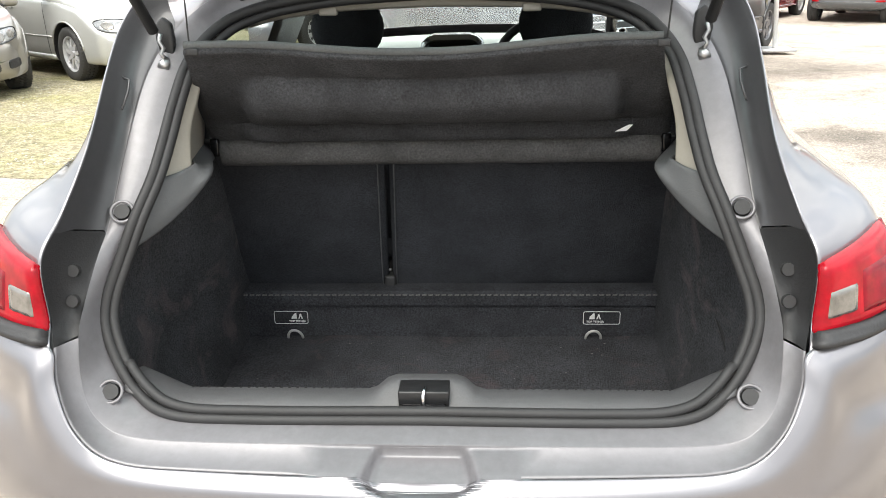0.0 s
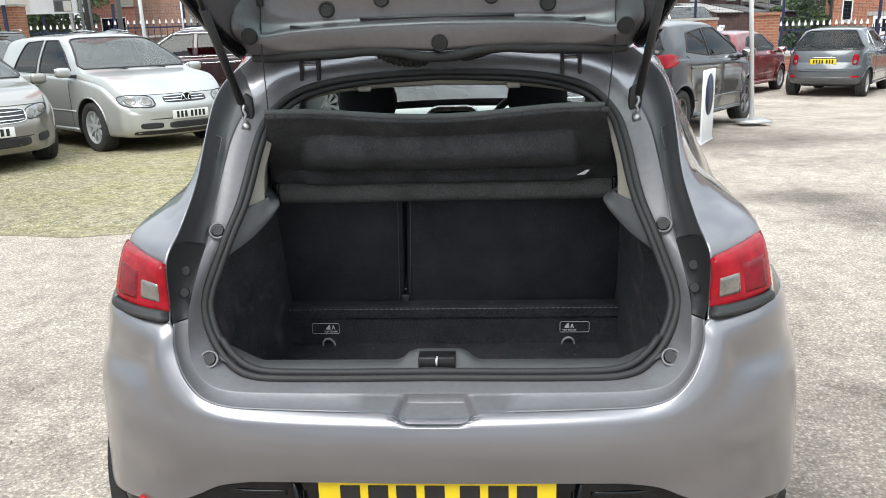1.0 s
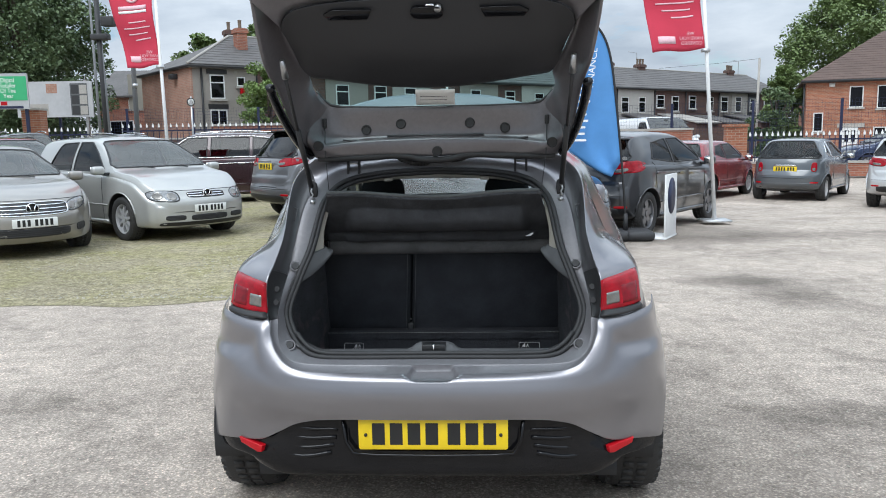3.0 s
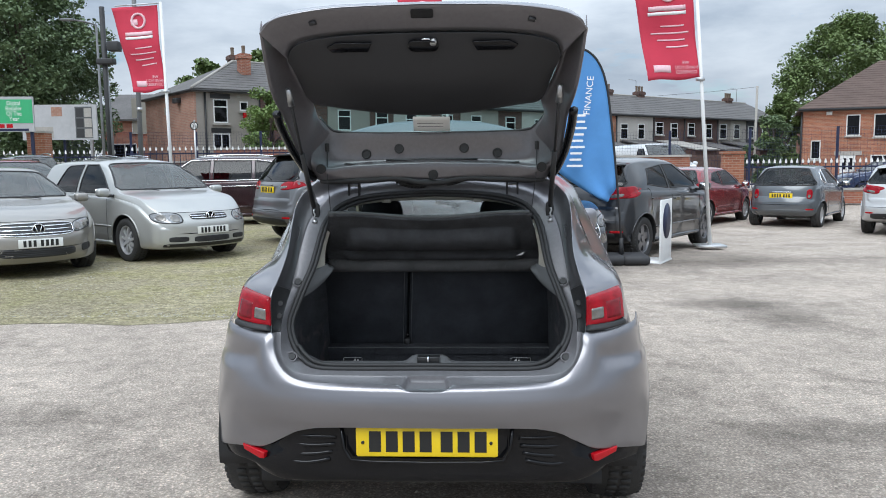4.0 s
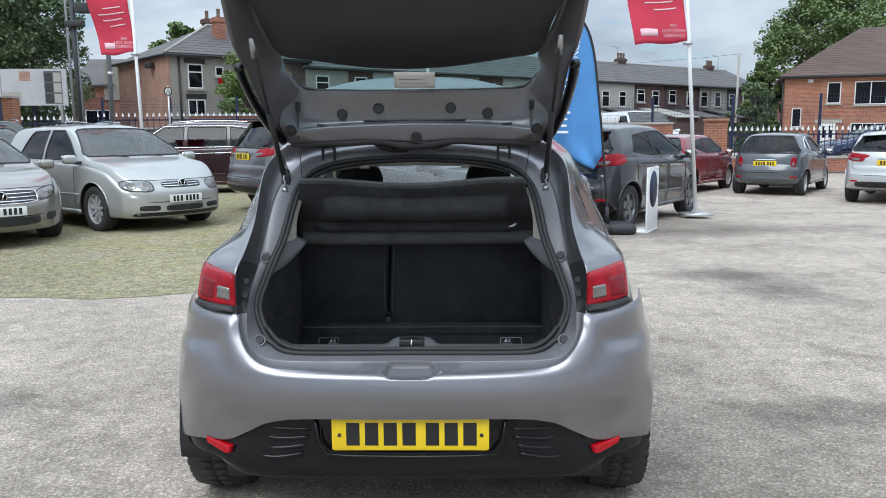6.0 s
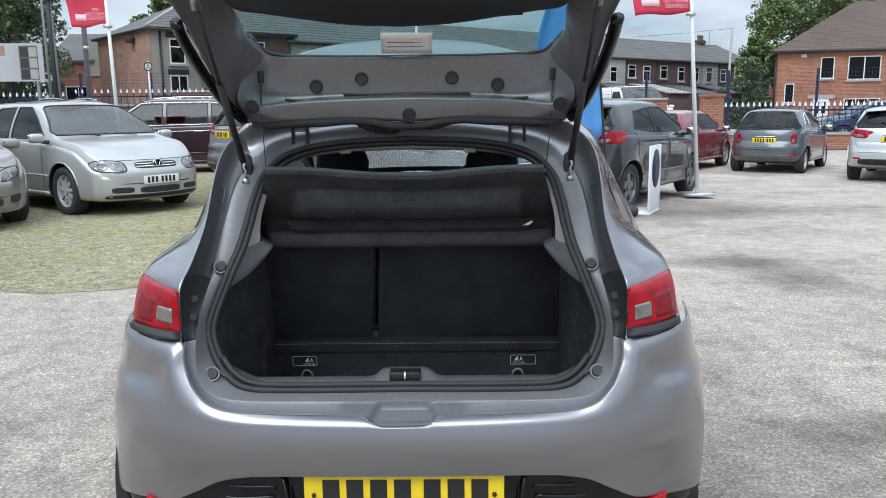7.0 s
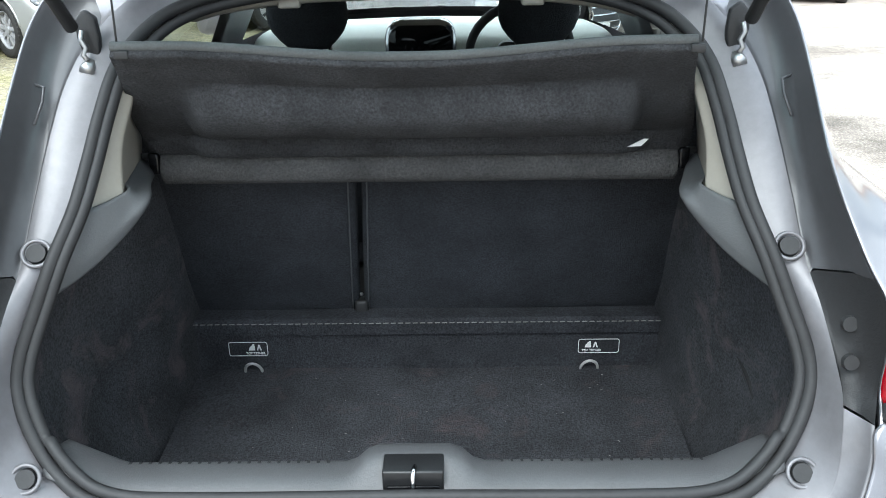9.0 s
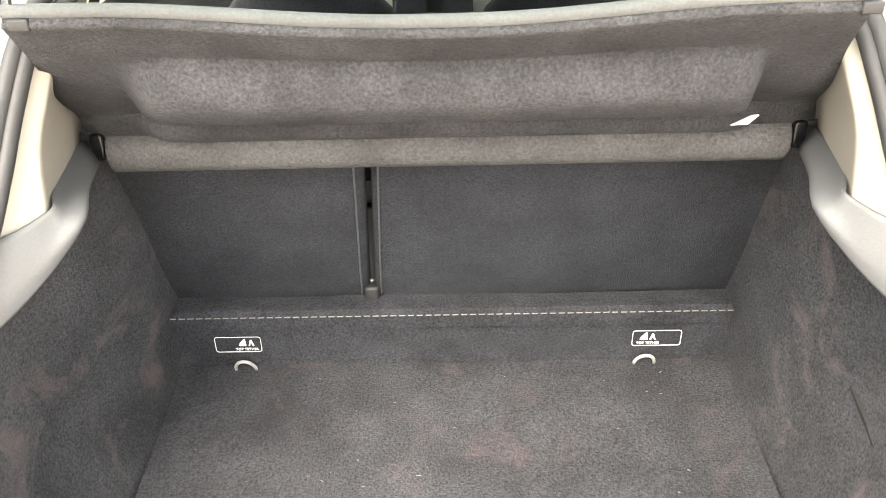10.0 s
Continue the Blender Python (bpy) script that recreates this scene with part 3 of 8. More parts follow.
# ---- boot interior ----
SIDE = [
    [(-.540, .16, .70), (-.556, .19, .785), (-.549, .21, .83), (-.529, .24, .885), (-.507, .27, .945), (-.486, .315, 1.006)],
    [(-.560, .30, .66), (-.572, .31, .76), (-.566, .32, .83), (-.550, .33, .885), (-.530, .34, .93), (-.508, .36, .965)],
    [(-.560, .45, .60), (-.563, .45, .70), (-.552, .46, .79), (-.54, .47, .86), (-.53, .48, .90), (-.518, .49, .935)],
    [(-.525, .62, .50), (-.52, .62, .65), (-.518, .61, .76), (-.515, .60, .85), (-.512, .58, .90), (-.508, .575, .94)],
    [(-.517, .80, .46), (-.515, .80, .56), (-.512, .77, .66), (-.505, .73, .77), (-.50, .68, .87), (-.497, .64, .95)],
    [(-.517, .90, .44), (-.517, .90, .56), (-.514, .87, .66), (-.507, .83, .77), (-.502, .78, .87), (-.499, .72, .97)],
]
side_rows = [[((-.505, -.495, -.50, -.508, -.515, -.515)[i], r[0][1] + (.05 if i == 0 else 0), .44)] + r for i, r in enumerate(SIDE)]
pair("boot_side_trim", side_rows, 26, 30, M_SIDETRIM, hero, "black carpeted boot side", 0.004, 0.0)
fl = bmesh.new()
grid(fl, [[(x, y, .445 + .002 * math.sin(9 * x + 5 * y)) for x in np.linspace(-.6, .6, 20)] for y in np.linspace(.14, .86, 14)])
part("boot_floor", fl, M_FLOORFELT, hero, "worn black boot carpet", thick=0.02)
part("boot_ledge", surface([[(-.53, .798, .44), (0, .798, .44), (.53, .798, .44)], [(-.53, .794, .535), (0, .794, .535), (.53, .794, .535)], [(-.53, .786, .537), (0, .786, .537), (.53, .786, .537)], [(-.53, .784, .565), (0, .784, .565), (.53, .784, .565)], [(-.53, .795, .573), (0, .795, .573), (.53, .795, .573)], [(-.53, .90, .578), (0, .90, .578), (.53, .90, .578)]], 8, None, False), M_CARPET, hero, "black ledge behind the seats", smooth=False)
st = bmesh.new()
for k in range(64):
    x = -.508 + k * 1.016 / 63
    rod(st, (x - .0055, .783, .5665), (x + .0055, .783, .5668), .0011, None, 5)
part("ledge_stitching", st, M_THREAD, hero, "pale stitching along the ledge")

for s, x0, x1 in ((-1, -.443, -.357), (1, .338, .428)):
    z0, z1, y = .484, .518, .7905
    fr = bmesh.new()
    pts = [(x, y, z) for x, z in rounded((x0 + x1) / 2, (z0 + z1) / 2, x1 - x0, z1 - z0, .005, 3)]
    tube(fr, pts, .0009, 5, True)
    lab = part("tether_label", fr, M_WHITE, hero, "white outlined tether label")
    cx = x1 - .028 if s < 0 else x0 + .028
    part("label_symbol", slab([(cx - .014, .498), (cx - .012, .504), (cx - .004, .513), (cx - .001, .513), (cx, .498)], y - .0012, y + .001), M_WHITE, lab, "", False)
    part("label_arrow", slab([(cx + .004, .498), (cx + .008, .511), (cx + .011, .511), (cx + .015, .498), (cx + .012, .498), (cx + .0095, .506), (cx + .007, .498)], y - .0012, y + .001), M_WHITE, lab, "", False)
    text(lab, "TOP TETHER", cx + .001, y - .0012, .4885, .0075, M_WHITE, (90, 0, 0), "small white lettering")
    rx = -.391 if s < 0 else .363
    ring = [(rx + .019 * math.cos(a), .784 - .010 * math.sin(a), .447 + .026 * math.sin(a)) for a in np.linspace(0, math.pi, 14)]
    part("tether_ring", a_tube(ring, .0032, 8), M_ZINC, hero, "steel tether ring")

# rear seat backs, one third and two thirds
def seat_edge(z):
    return -.148 + .030 * (z - .55) / .4


def seat_back(x0, x1, name):
    rows = []
    prof = [(.855, .55), (.80, .65), (.755, .75), (.71, .85), (.665, .95), (.66, 1.0), (.70, 1.04), (.76, 1.05)]
    for f, inset, d in ((0, 0, .022), (0, .004, .008), (0, .014, 0), (.5, 0, -.004), (1, -.014, 0), (1, -.004, .008), (1, 0, .022)):
        row = []
        for y, z in prof:
            a = seat_edge(z) + .004 if x0 is None else x0
            b = seat_edge(z) - .004 if x1 is None else x1
            row.append((a + (b - a) * f + inset, y + d, z))
        rows.append(row)
    return part(name, surface(rows, 16, None, False), M_SEAT, hero, "black rear seat back", thick=0.06, offset=-1.0)


seat_back(-.53, None, "rear_seat_back")
seat_back(None, .53, "rear_seat_back")
for d in (-.019, .017):
    part("seat_piping", a_tube([(seat_edge(.555 + .40 * k / 8) + d, float(np.interp(.555 + .40 * k / 8, (.55, .65, .75, .85, .95), (.855, .80, .755, .71, .665))) - .0035, .555 + .40 * k / 8) for k in range(9)], .0016, 6), M_TRIMGREY, hero, "thin grey piping")
part("belt_slot", a_box(-.160, -.132, .825, .86, .556, .60, bevel=.006), M_BLACK, hero, "black seat catch")
part("belt_catch", a_rod((-.143, .822, .62), (-.143, .815, .622), .004, .003, 10), M_STEEL, hero)

# parcel shelf, tilted up on its cords
SH = [
    (0.0, .600, 1.003, .462), (.12, .582, 1.030, .468), (.25, .562, 1.058, .466), (.5, .497, 1.100, .448), (.75, .430, 1.160, .424), (1.0, .356, 1.220, .404),
]
rows = []
for f, y, z, hw in SH:
    row = []
    for k in range(41):
        u = -1 + k / 20
        bow = .5 + .5 * math.cos(math.pi * max(0, min(1, (abs(u) - .05) / .80)))
        dip = bow * .021 * max(0, (f - .4) / .6)
        row.append((u * hw - .008 * f, y + dip * .6, z - dip * .95))
    rows.append(row)
fine = [spline([r[c] for r in rows], 40) for c in range(41)]
nrm = Vector((0, -.82, -.57))
shelf_rows = []
for k in range(40):
    f = k / 39
    row = []
    for c in range(41):
        x = fine[c][k].x
        side_w = max(0.0, min(1.0, ((.392 if f < .335 else .382 - .11 * (f - .37)) - abs(x)) / .026))
        side_w = side_w * side_w * (3 - 2 * side_w)
        h = 0.0
        if .15 < f < .38:
            h = .028 * math.sin((f - .15) / .23 * math.pi) ** .6
        elif .40 < f < .82:
            h = .042 * math.sin(min(1, (f - .40) / .28, (.82 - f) / .11) * math.pi / 2)
        row.append(fine[c][k] + nrm * h * side_w)
    shelf_rows.append(row)
bm = bmesh.new()
grid(bm, shelf_rows)
shelf = part("parcel_shelf", bm, M_SHELF, hero, "black felt parcel shelf tilted up", thick=0.012, offset=-1.0)
part("shelf_edge", a_tube([p + nrm * -.004 for p in shelf_rows[-1]], .0075, 8, False, 1.0), M_SHELFEDGE, shelf, "grey edge of the parcel shelf")
bar = bmesh.new()
rows = []
for a in np.linspace(-.3, 1.25 * math.pi, 14):
    rows.append([(x, .604 - .030 * math.sin(a), .981 + .031 * math.cos(a)) for x in (-.452, -.448, -.2, .2, .448, .452)])
grid(bar, rows)
part("shelf_front_bar", bar, M_BARFELT, hero, "fixed front strip of the parcel shelf", thick=.004, offset=0.0)
for s in (-1, 1):
    part("shelf_clip", a_box(s * .462 - .009, s * .462 + .009, .574, .596, .974, 1.012, bevel=.004), M_BLACKGLOSS, hero, "black hinge clip of the shelf")
    part("shelf_pin", a_rod((s * .455, .59, 1.003), (s * .495, .59, 1.003), .006), M_BLACK, hero, "hinge pin of the shelf")
    part("shelf_cord_anchor", a_box(s * .396 - .010, s * .396 + .010, .348, .360, 1.206, 1.218, bevel=.002), M_BLACK, hero)
piece = part("shelf_tag", slab([(.352, 1.012), (.374, 1.013), (.386, 1.025), (.378, 1.025)], -.0012, .0012), M_WHITE, hero, "small white tag", smooth=False)
piece.matrix_basis = Matrix.Translation((0, .532, .014))

# lint caught in the felt and the carpet
rl = random.Random(12)
lint = bmesh.new()
for k in range(150):
    kind = rl.random()
    if kind < .45:
        p = Vector((rl.uniform(-.45, .45), rl.uniform(.25, .77), .4485))
        d = Vector((1, rl.uniform(-1, 1), 0)).normalized()
    elif kind < .75:
        f = rl.random()
        p = Vector((rl.uniform(-.48, .48), .848 - .185 * f, .56 + .39 * f))
        d = Vector((1, 0, rl.uniform(-1, 1))).normalized()
    else:
        r0 = shelf_rows[rl.randrange(3, 38)][rl.randrange(3, 38)]
        p = r0 + nrm * .002
        d = Vector((1, 0, rl.uniform(-.6, .6))).normalized()
    rod(lint, p, p + d * rl.uniform(.001, .005), rl.uniform(.0004, .0009), None, 4)
piece = part("lint", lint, M_THREAD, hero, "pale lint on the carpet and felt", smooth=False)
piece["kind"] = "stuff"

# cream pillar trims and grey mouldings
for s in (-1, 1):
    def pil(x, y, z):
        return (s * x, y, z)
    rows = [
        [pil(-.476, .309, .992), pil(-.460, .327, .985), pil(-.438, .352, .985), pil(-.434, .362, .985), pil(-.452, .42, .985), pil(-.492, .60, 1.0)],
        [pil(-.462, .356, 1.063), pil(-.450, .368, 1.063), pil(-.438, .383, 1.064), pil(-.437, .394, 1.064), pil(-.452, .45, 1.065), pil(-.49, .62, 1.06)],
        [pil(-.453, .401, 1.121), pil(-.441, .410, 1.121), pil(-.430, .422, 1.122), pil(-.429, .433, 1.122), pil(-.445, .49, 1.122), pil(-.485, .65, 1.12)],
        [pil(-.438, .448, 1.181), pil(-.427, .456, 1.181), pil(-.417, .466, 1.182), pil(-.416, .477, 1.182), pil(-.43, .53, 1.185), pil(-.467, .70, 1.19)],
        [pil(-.408, .492, 1.226), pil(-.393, .503, 1.227), pil(-.382, .512, 1.228), pil(-.380, .522, 1.228), pil(-.40, .58, 1.235), pil(-.437, .74, 1.25)],
        [pil(-.366, .521, 1.256), pil(-.354, .530, 1.257), pil(-.345, .540, 1.258), pil(-.343, .550, 1.258), pil(-.36, .62, 1.27), pil(-.392, .78, 1.30)],
    ]
    part("pillar_trim", surface(rows, 14, 20, False), M_CREAM, hero, "cream plastic pillar trim", thick=.003, offset=0.0)
    rows = [
        [pil(-.524, .236, .884), pil(-.508, .255, .893), pil(-.486, .282, .905), pil(-.458, .315, .925), pil(-.428, .352, .955), pil(-.408, .385, .984), pil(-.428, .45, .99), pil(-.468, .58, .97)],
        [pil(-.512, .252, .915), pil(-.498, .265, .918), pil(-.478, .288, .928), pil(-.452, .318, .946), pil(-.424, .352, .970), pil(-.404, .383, .992), pil(-.426, .45, .996), pil(-.47, .58, .98)],
        [pil(-.500, .270, .950), pil(-.488, .282, .952), pil(-.470, .302, .958), pil(-.448, .326, .970), pil(-.428, .354, .985), pil(-.418, .378, 1.000), pil(-.44, .44, 1.0), pil(-.48, .59, .99)],
        [pil(-.478, .308, 1.002), pil(-.470, .314, 1.001), pil(-.460, .324, 1.002), pil(-.446, .338, 1.005), pil(-.432, .358, 1.010), pil(-.428, .374, 1.013), pil(-.455, .43, 1.008), pil(-.49, .60, .998)],
    ]
    part("corner_moulding", surface(rows, 22, 12, False), M_TRIMGREY, hero, "grey moulding carrying the shelf", thick=.004, offset=0.0)

# sill trim, with the catch in its middle
SILLP = [(.112, .652), (.128, .662), (.150, .664), (.185, .655), (.198, .636), (.202, .56), (.205, .44)]
bm = bmesh.new()
xs = list(np.linspace(-.50, .50, 61))
rows = []
for x in xs:
    hump = max(0.0, min(1.0, (.096 - abs(x)) / .042))
    hump = hump * hump * (3 - 2 * hump)
    rise = max(0, abs(x) - .42) * .5
    rows.append([(x, y + (.012 * hump if 0 < k < 4 else 0), z + (.022 * hump if k in (2, 3) else (.012 * hump if k == 1 else (.020 * hump if k == 4 else 0))) + (rise if k < 5 else 0)) for k, (y, z) in enumerate(SILLP)])
grid(bm, [spline(r, 20) for r in rows])
part("sill_trim", bm, M_SILL, hero, "charcoal plastic sill trim", thick=.003, offset=0.0)
part("catch_pocket", a_box(-.042, .042, .118, .160, .654, .6895, bevel=.003), M_POCKET, hero, "dark pocket of the boot catch")
part("pocket_shelf", a_box(-.036, .036, .114, .1185, .656, .668, bevel=.001), M_BLACKGLOSS, hero, "glossy floor of the catch pocket")
part("boot_catch", a_tube([(0, .116, .660), (0, .110, .672), (0, .111, .686), (.001, .118, .692), (.002, .130, .690)], .0034, 8), M_CHROME, hero, "chrome boot catch")
for s in (-1, 1):
    dots = bmesh.new()
    for k in range(23):
        x = s * (.125 + k * .315 / 22)
        box(dots, x - .002, x + .002, .178, .185, .6575, .6592)
    piece = part("sill_ribs", dots, M_BLACK, hero, "fine ribs on the sill", smooth=False)
    piece["kind"] = "stuff"

# cabin seen over the shelf
part("headliner_edge", surface([[(0, .566, 1.284), (-.18, .558, 1.278), (-.29, .545, 1.264), (-.36, .53, 1.245)], [(0, .572, 1.266), (-.18, .565, 1.261), (-.29, .552, 1.25), (-.35, .54, 1.236)], [(0, .60, 1.268), (-.18, .595, 1.264), (-.29, .58, 1.253), (-.35, .57, 1.24)]], 20, 6), M_CREAM, hero, "pale edge of the roof lining", thick=.004, offset=0.0)
for x in (-.20, .19):
    part("lining_clip", a_box(x - .018, x + .018, .556, .575, 1.252, 1.268, bevel=.004), M_CREAM, hero, "cream lining clip")
part("roof_lining", surface([[(-.40, .55, 1.283), (0, .60, 1.315), (.40, .55, 1.283)], [(-.42, .9, 1.36), (0, .9, 1.39), (.42, .9, 1.36)], [(-.5, 1.5, 1.37), (0, 1.5, 1.40), (.5, 1.5, 1.37)], [(-.5, 2.3, 1.33), (0, 2.3, 1.36), (.5, 2.3, 1.33)]], 16, 12, False), M_CREAM, hero, "pale roof lining", thick=.004)


def headrest(bm, x, y, z, w=.27, h=.2):
    rows = []
    for f in np.linspace(0, 1, 9):
        k = math.sin(math.pi * min(max(f, .04), .96)) ** .35
        rows.append([(x + .5 * w * k * math.copysign(abs(math.cos(a)) ** .5, math.cos(a)), y + .055 * k * math.copysign(abs(math.sin(a)) ** .7, math.sin(a)), z + h * f) for a in np.linspace(0, 2 * math.pi, 20, endpoint=False)])
    vs = grid(bm, rows, True)
    bm.faces.new(vs[0])
    bm.faces.new(vs[-1])
    return bm


def front_seat(x, y, parent, mat):
    bm = bmesh.new()
    rows = []
    for z, yy, w, t in ((.35, 0, .25, .05), (.5, -.06, .26, .07), (.75, -.15, .26, .07), (.90, -.20, .22, .06), (.985, -.24, .15, .05)):
        rows.append([(x + w * math.copysign(abs(math.cos(a)) ** .4, math.cos(a)), y + yy + t * math.copysign(abs(math.sin(a)) ** .6, math.sin(a)), z) for a in np.linspace(0, 2 * math.pi, 20, endpoint=False)])
    vs = grid(bm, rows, True)
    bm.faces.new(vs[0])
    bm.faces.new(vs[-1])
    box(bm, x - .26, x + .26, y - .05, y + .5, .26, .40, .04, 3)
    seat = part("front_seat", bm, mat, parent, "black front seat")
    part("headrest", headrest(bmesh.new(), x, y - .25, 1.045, .235), mat, seat, "black headrest")
    for d in (-.06, .06):
        part("headrest_post", a_rod((x + d, y - .25, .98), (x + d, y - .25, 1.07), .006), M_CHROME, seat)


front_seat(-.35, 1.85, hero, M_SEAT)
front_seat(.315, 1.85, hero, M_SEAT)
dash = part("dashboard", surface([[(-.68, 2.30, .70), (0, 2.26, .70), (.68, 2.30, .70)], [(-.68, 2.28, .93), (0, 2.24, .95), (.68, 2.28, .93)], [(-.68, 2.42, .985), (0, 2.38, 1.0), (.68, 2.42, .985)], [(-.66, 2.9, .98), (0, 2.9, 1.0), (.66, 2.9, .98)]], 16, 12, False), M_DASH, hero, "pale grey dashboard", thick=.02)
part("centre_console", slab(rounded(-.045, .88, .26, .36, .06), 2.20, 2.28, .01), M_CHROME, dash, "centre console with a bright surround")
part("touch_screen", slab(rounded(-.045, .96, .235, .16, .05), 2.185, 2.21, .004), M_BLACKGLOSS, dash, "black touch screen")
wheel = part("steering_wheel", a_tube([(.31 + .18 * math.cos(a), 2.10 - .05 * math.sin(a), .95 + .17 * math.sin(a)) for a in np.linspace(0, 2 * math.pi, 32, endpoint=False)], .016, 10, True), M_BLACK, hero, "black steering wheel")
part("wheel_hub", slab(rounded(.31, .94, .16, .10, .03), 2.10, 2.15, .01), M_BLACK, wheel)
part("wheel_spoke", a_box(.14, .48, 2.11, 2.13, .935, .965, bevel=.008), M_BLACK, wheel)


# ---- the raised tailgate ----
def gate_rows():
    lip = [(0, -.245, 1.905), (-.18, -.246, 1.902), (-.34, -.245, 1.893), (-.44, -.24, 1.874), (-.49, -.232, 1.855), (-.506, -.215, 1.825)]
    lip2 = [(0, -.225, 1.885), (-.18, -.226, 1.882), (-.33, -.225, 1.874), (-.43, -.22, 1.858), (-.475, -.212, 1.838), (-.49, -.195, 1.81)]
    rim = [(0, -.165, 1.838), (-.18, -.165, 1.836), (-.31, -.163, 1.828), (-.39, -.156, 1.815), (-.43, -.135, 1.795), (-.447, -.10, 1.765)]
    return lip, lip2, rim


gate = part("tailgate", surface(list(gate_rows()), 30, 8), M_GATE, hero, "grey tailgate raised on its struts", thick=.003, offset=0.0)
OUTER = [(-.506, -.215, 1.825), (-.512, -.15, 1.745), (-.515, -.06, 1.655), (-.512, .08, 1.585), (-.513, .28, 1.472), (-.503, .42, 1.395), (-.475, .495, 1.352)]
INNER = [(-.447, -.10, 1.765), (-.437, -.03, 1.715), (-.425, .05, 1.672), (-.415, .13, 1.642), (-.432, .25, 1.632), (-.452, .40, 1.605), (-.425, .490, 1.548)]
DEEP = (1.0, 1.0, .9, .6, .3, .1, 0.0)
mid1 = [Vector(a).lerp(Vector(b), .3) + d * Vector((0, .02, .035)) for a, b, d in zip(OUTER, INNER, DEEP)]
mid2 = [Vector(a).lerp(Vector(b), .7) + d * Vector((0, .03, .045)) for a, b, d in zip(OUTER, INNER, DEEP)]
out2 = [Vector(a) + Vector((-.004, .03, .05)) for a in OUTER]
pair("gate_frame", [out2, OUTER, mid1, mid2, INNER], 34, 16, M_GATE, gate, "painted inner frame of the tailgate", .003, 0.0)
HEADER = [
    [(0, .488, 1.548), (-.2, .488, 1.548), (-.34, .489, 1.55), (-.41, .492, 1.556), (-.455, .47, 1.60)],
    [(0, .484, 1.53), (-.2, .485, 1.528), (-.34, .486, 1.526), (-.42, .488, 1.52), (-.475, .45, 1.53)],
    [(0, .492, 1.47), (-.2, .494, 1.465), (-.34, .492, 1.455), (-.43, .47, 1.445), (-.487, .42, 1.46)],
    [(0, .488, 1.432), (-.2, .489, 1.428), (-.34, .482, 1.42), (-.43, .452, 1.412), (-.49, .41, 1.43)],
    [(0, .455, 1.42), (-.2, .455, 1.415), (-.34, .455, 1.408), (-.43, .436, 1.398), (-.492, .42, 1.41)],
    [(0, .455, 1.375), (-.2, .458, 1.375), (-.34, .458, 1.378), (-.43, .438, 1.378), (-.485, .45, 1.385)],
    [(0, .47, 1.352), (-.1, .475, 1.358), (-.28, .475, 1.356), (-.42, .47, 1.352), (-.472, .495, 1.352)],
    [(0, .53, 1.365), (-.1, .53, 1.368), (-.28, .53, 1.362), (-.42, .525, 1.358), (-.46, .52, 1.36)],
]
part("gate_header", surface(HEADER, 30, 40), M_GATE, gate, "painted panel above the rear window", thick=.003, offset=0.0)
TRIM = [
    [(0, -.168, 1.832), (-.18, -.168, 1.83), (-.31, -.165, 1.822), (-.39, -.158, 1.809), (-.43, -.137, 1.789), (-.449, -.10, 1.76)],
    [(0, -.14, 1.79), (-.18, -.14, 1.79), (-.30, -.138, 1.787), (-.38, -.125, 1.778), (-.42, -.105, 1.765), (-.44, -.075, 1.742)],
    [(0, -.05, 1.685), (-.18, -.05, 1.688), (-.30, -.045, 1.695), (-.38, -.035, 1.698), (-.41, -.025, 1.70), (-.43, -.015, 1.705)],
    [(0, .08, 1.612), (-.18, .08, 1.618), (-.30, .075, 1.628), (-.37, .07, 1.64), (-.40, .065, 1.648), (-.42, .055, 1.66)],
    [(0, .15, 1.598), (-.12, .15, 1.604), (-.24, .15, 1.622), (-.34, .148, 1.632), (-.385, .142, 1.636), (-.405, .132, 1.640)],
    [(0, .165, 1.64), (-.12, .165, 1.645), (-.24, .165, 1.655), (-.35, .163, 1.655), (-.385, .16, 1.66), (-.405, .15, 1.665)],
]
M_GATETRIM = material("black tailgate trim", (0.016, 0.016, 0.018), 0.55, 0.0, 300.0, 0.12, 0.12, 5.0, 0.12)
trim = part("gate_trim", surface(TRIM, 30, 30), M_GATETRIM, gate, "black plastic tailgate trim", thick=.004, offset=0.0)
SKIN = [
    [(0, .175, 1.80), (-.25, .18, 1.797), (-.40, .19, 1.785), (-.47, .20, 1.76), (-.512, .20, 1.70)],
    [(0, -.02, 1.895), (-.25, -.018, 1.892), (-.40, -.01, 1.875), (-.48, .0, 1.85), (-.518, .02, 1.77)],
    [(0, -.18, 1.922), (-.25, -.18, 1.918), (-.40, -.175, 1.905), (-.48, -.165, 1.88), (-.516, -.15, 1.82)],
    [(0, -.240, 1.909), (-.25, -.240, 1.905), (-.40, -.237, 1.888), (-.47, -.231, 1.866), (-.510, -.212, 1.83)],
    [(0, -.248, 1.906), (-.25, -.248, 1.90), (-.40, -.245, 1.882), (-.47, -.236, 1.862), (-.507, -.216, 1.825)],
]
part("gate_skin", surface(SKIN, 24, 16), M_GREY, gate, "grey outer skin of the tailgate", thick=.003, offset=0.0)
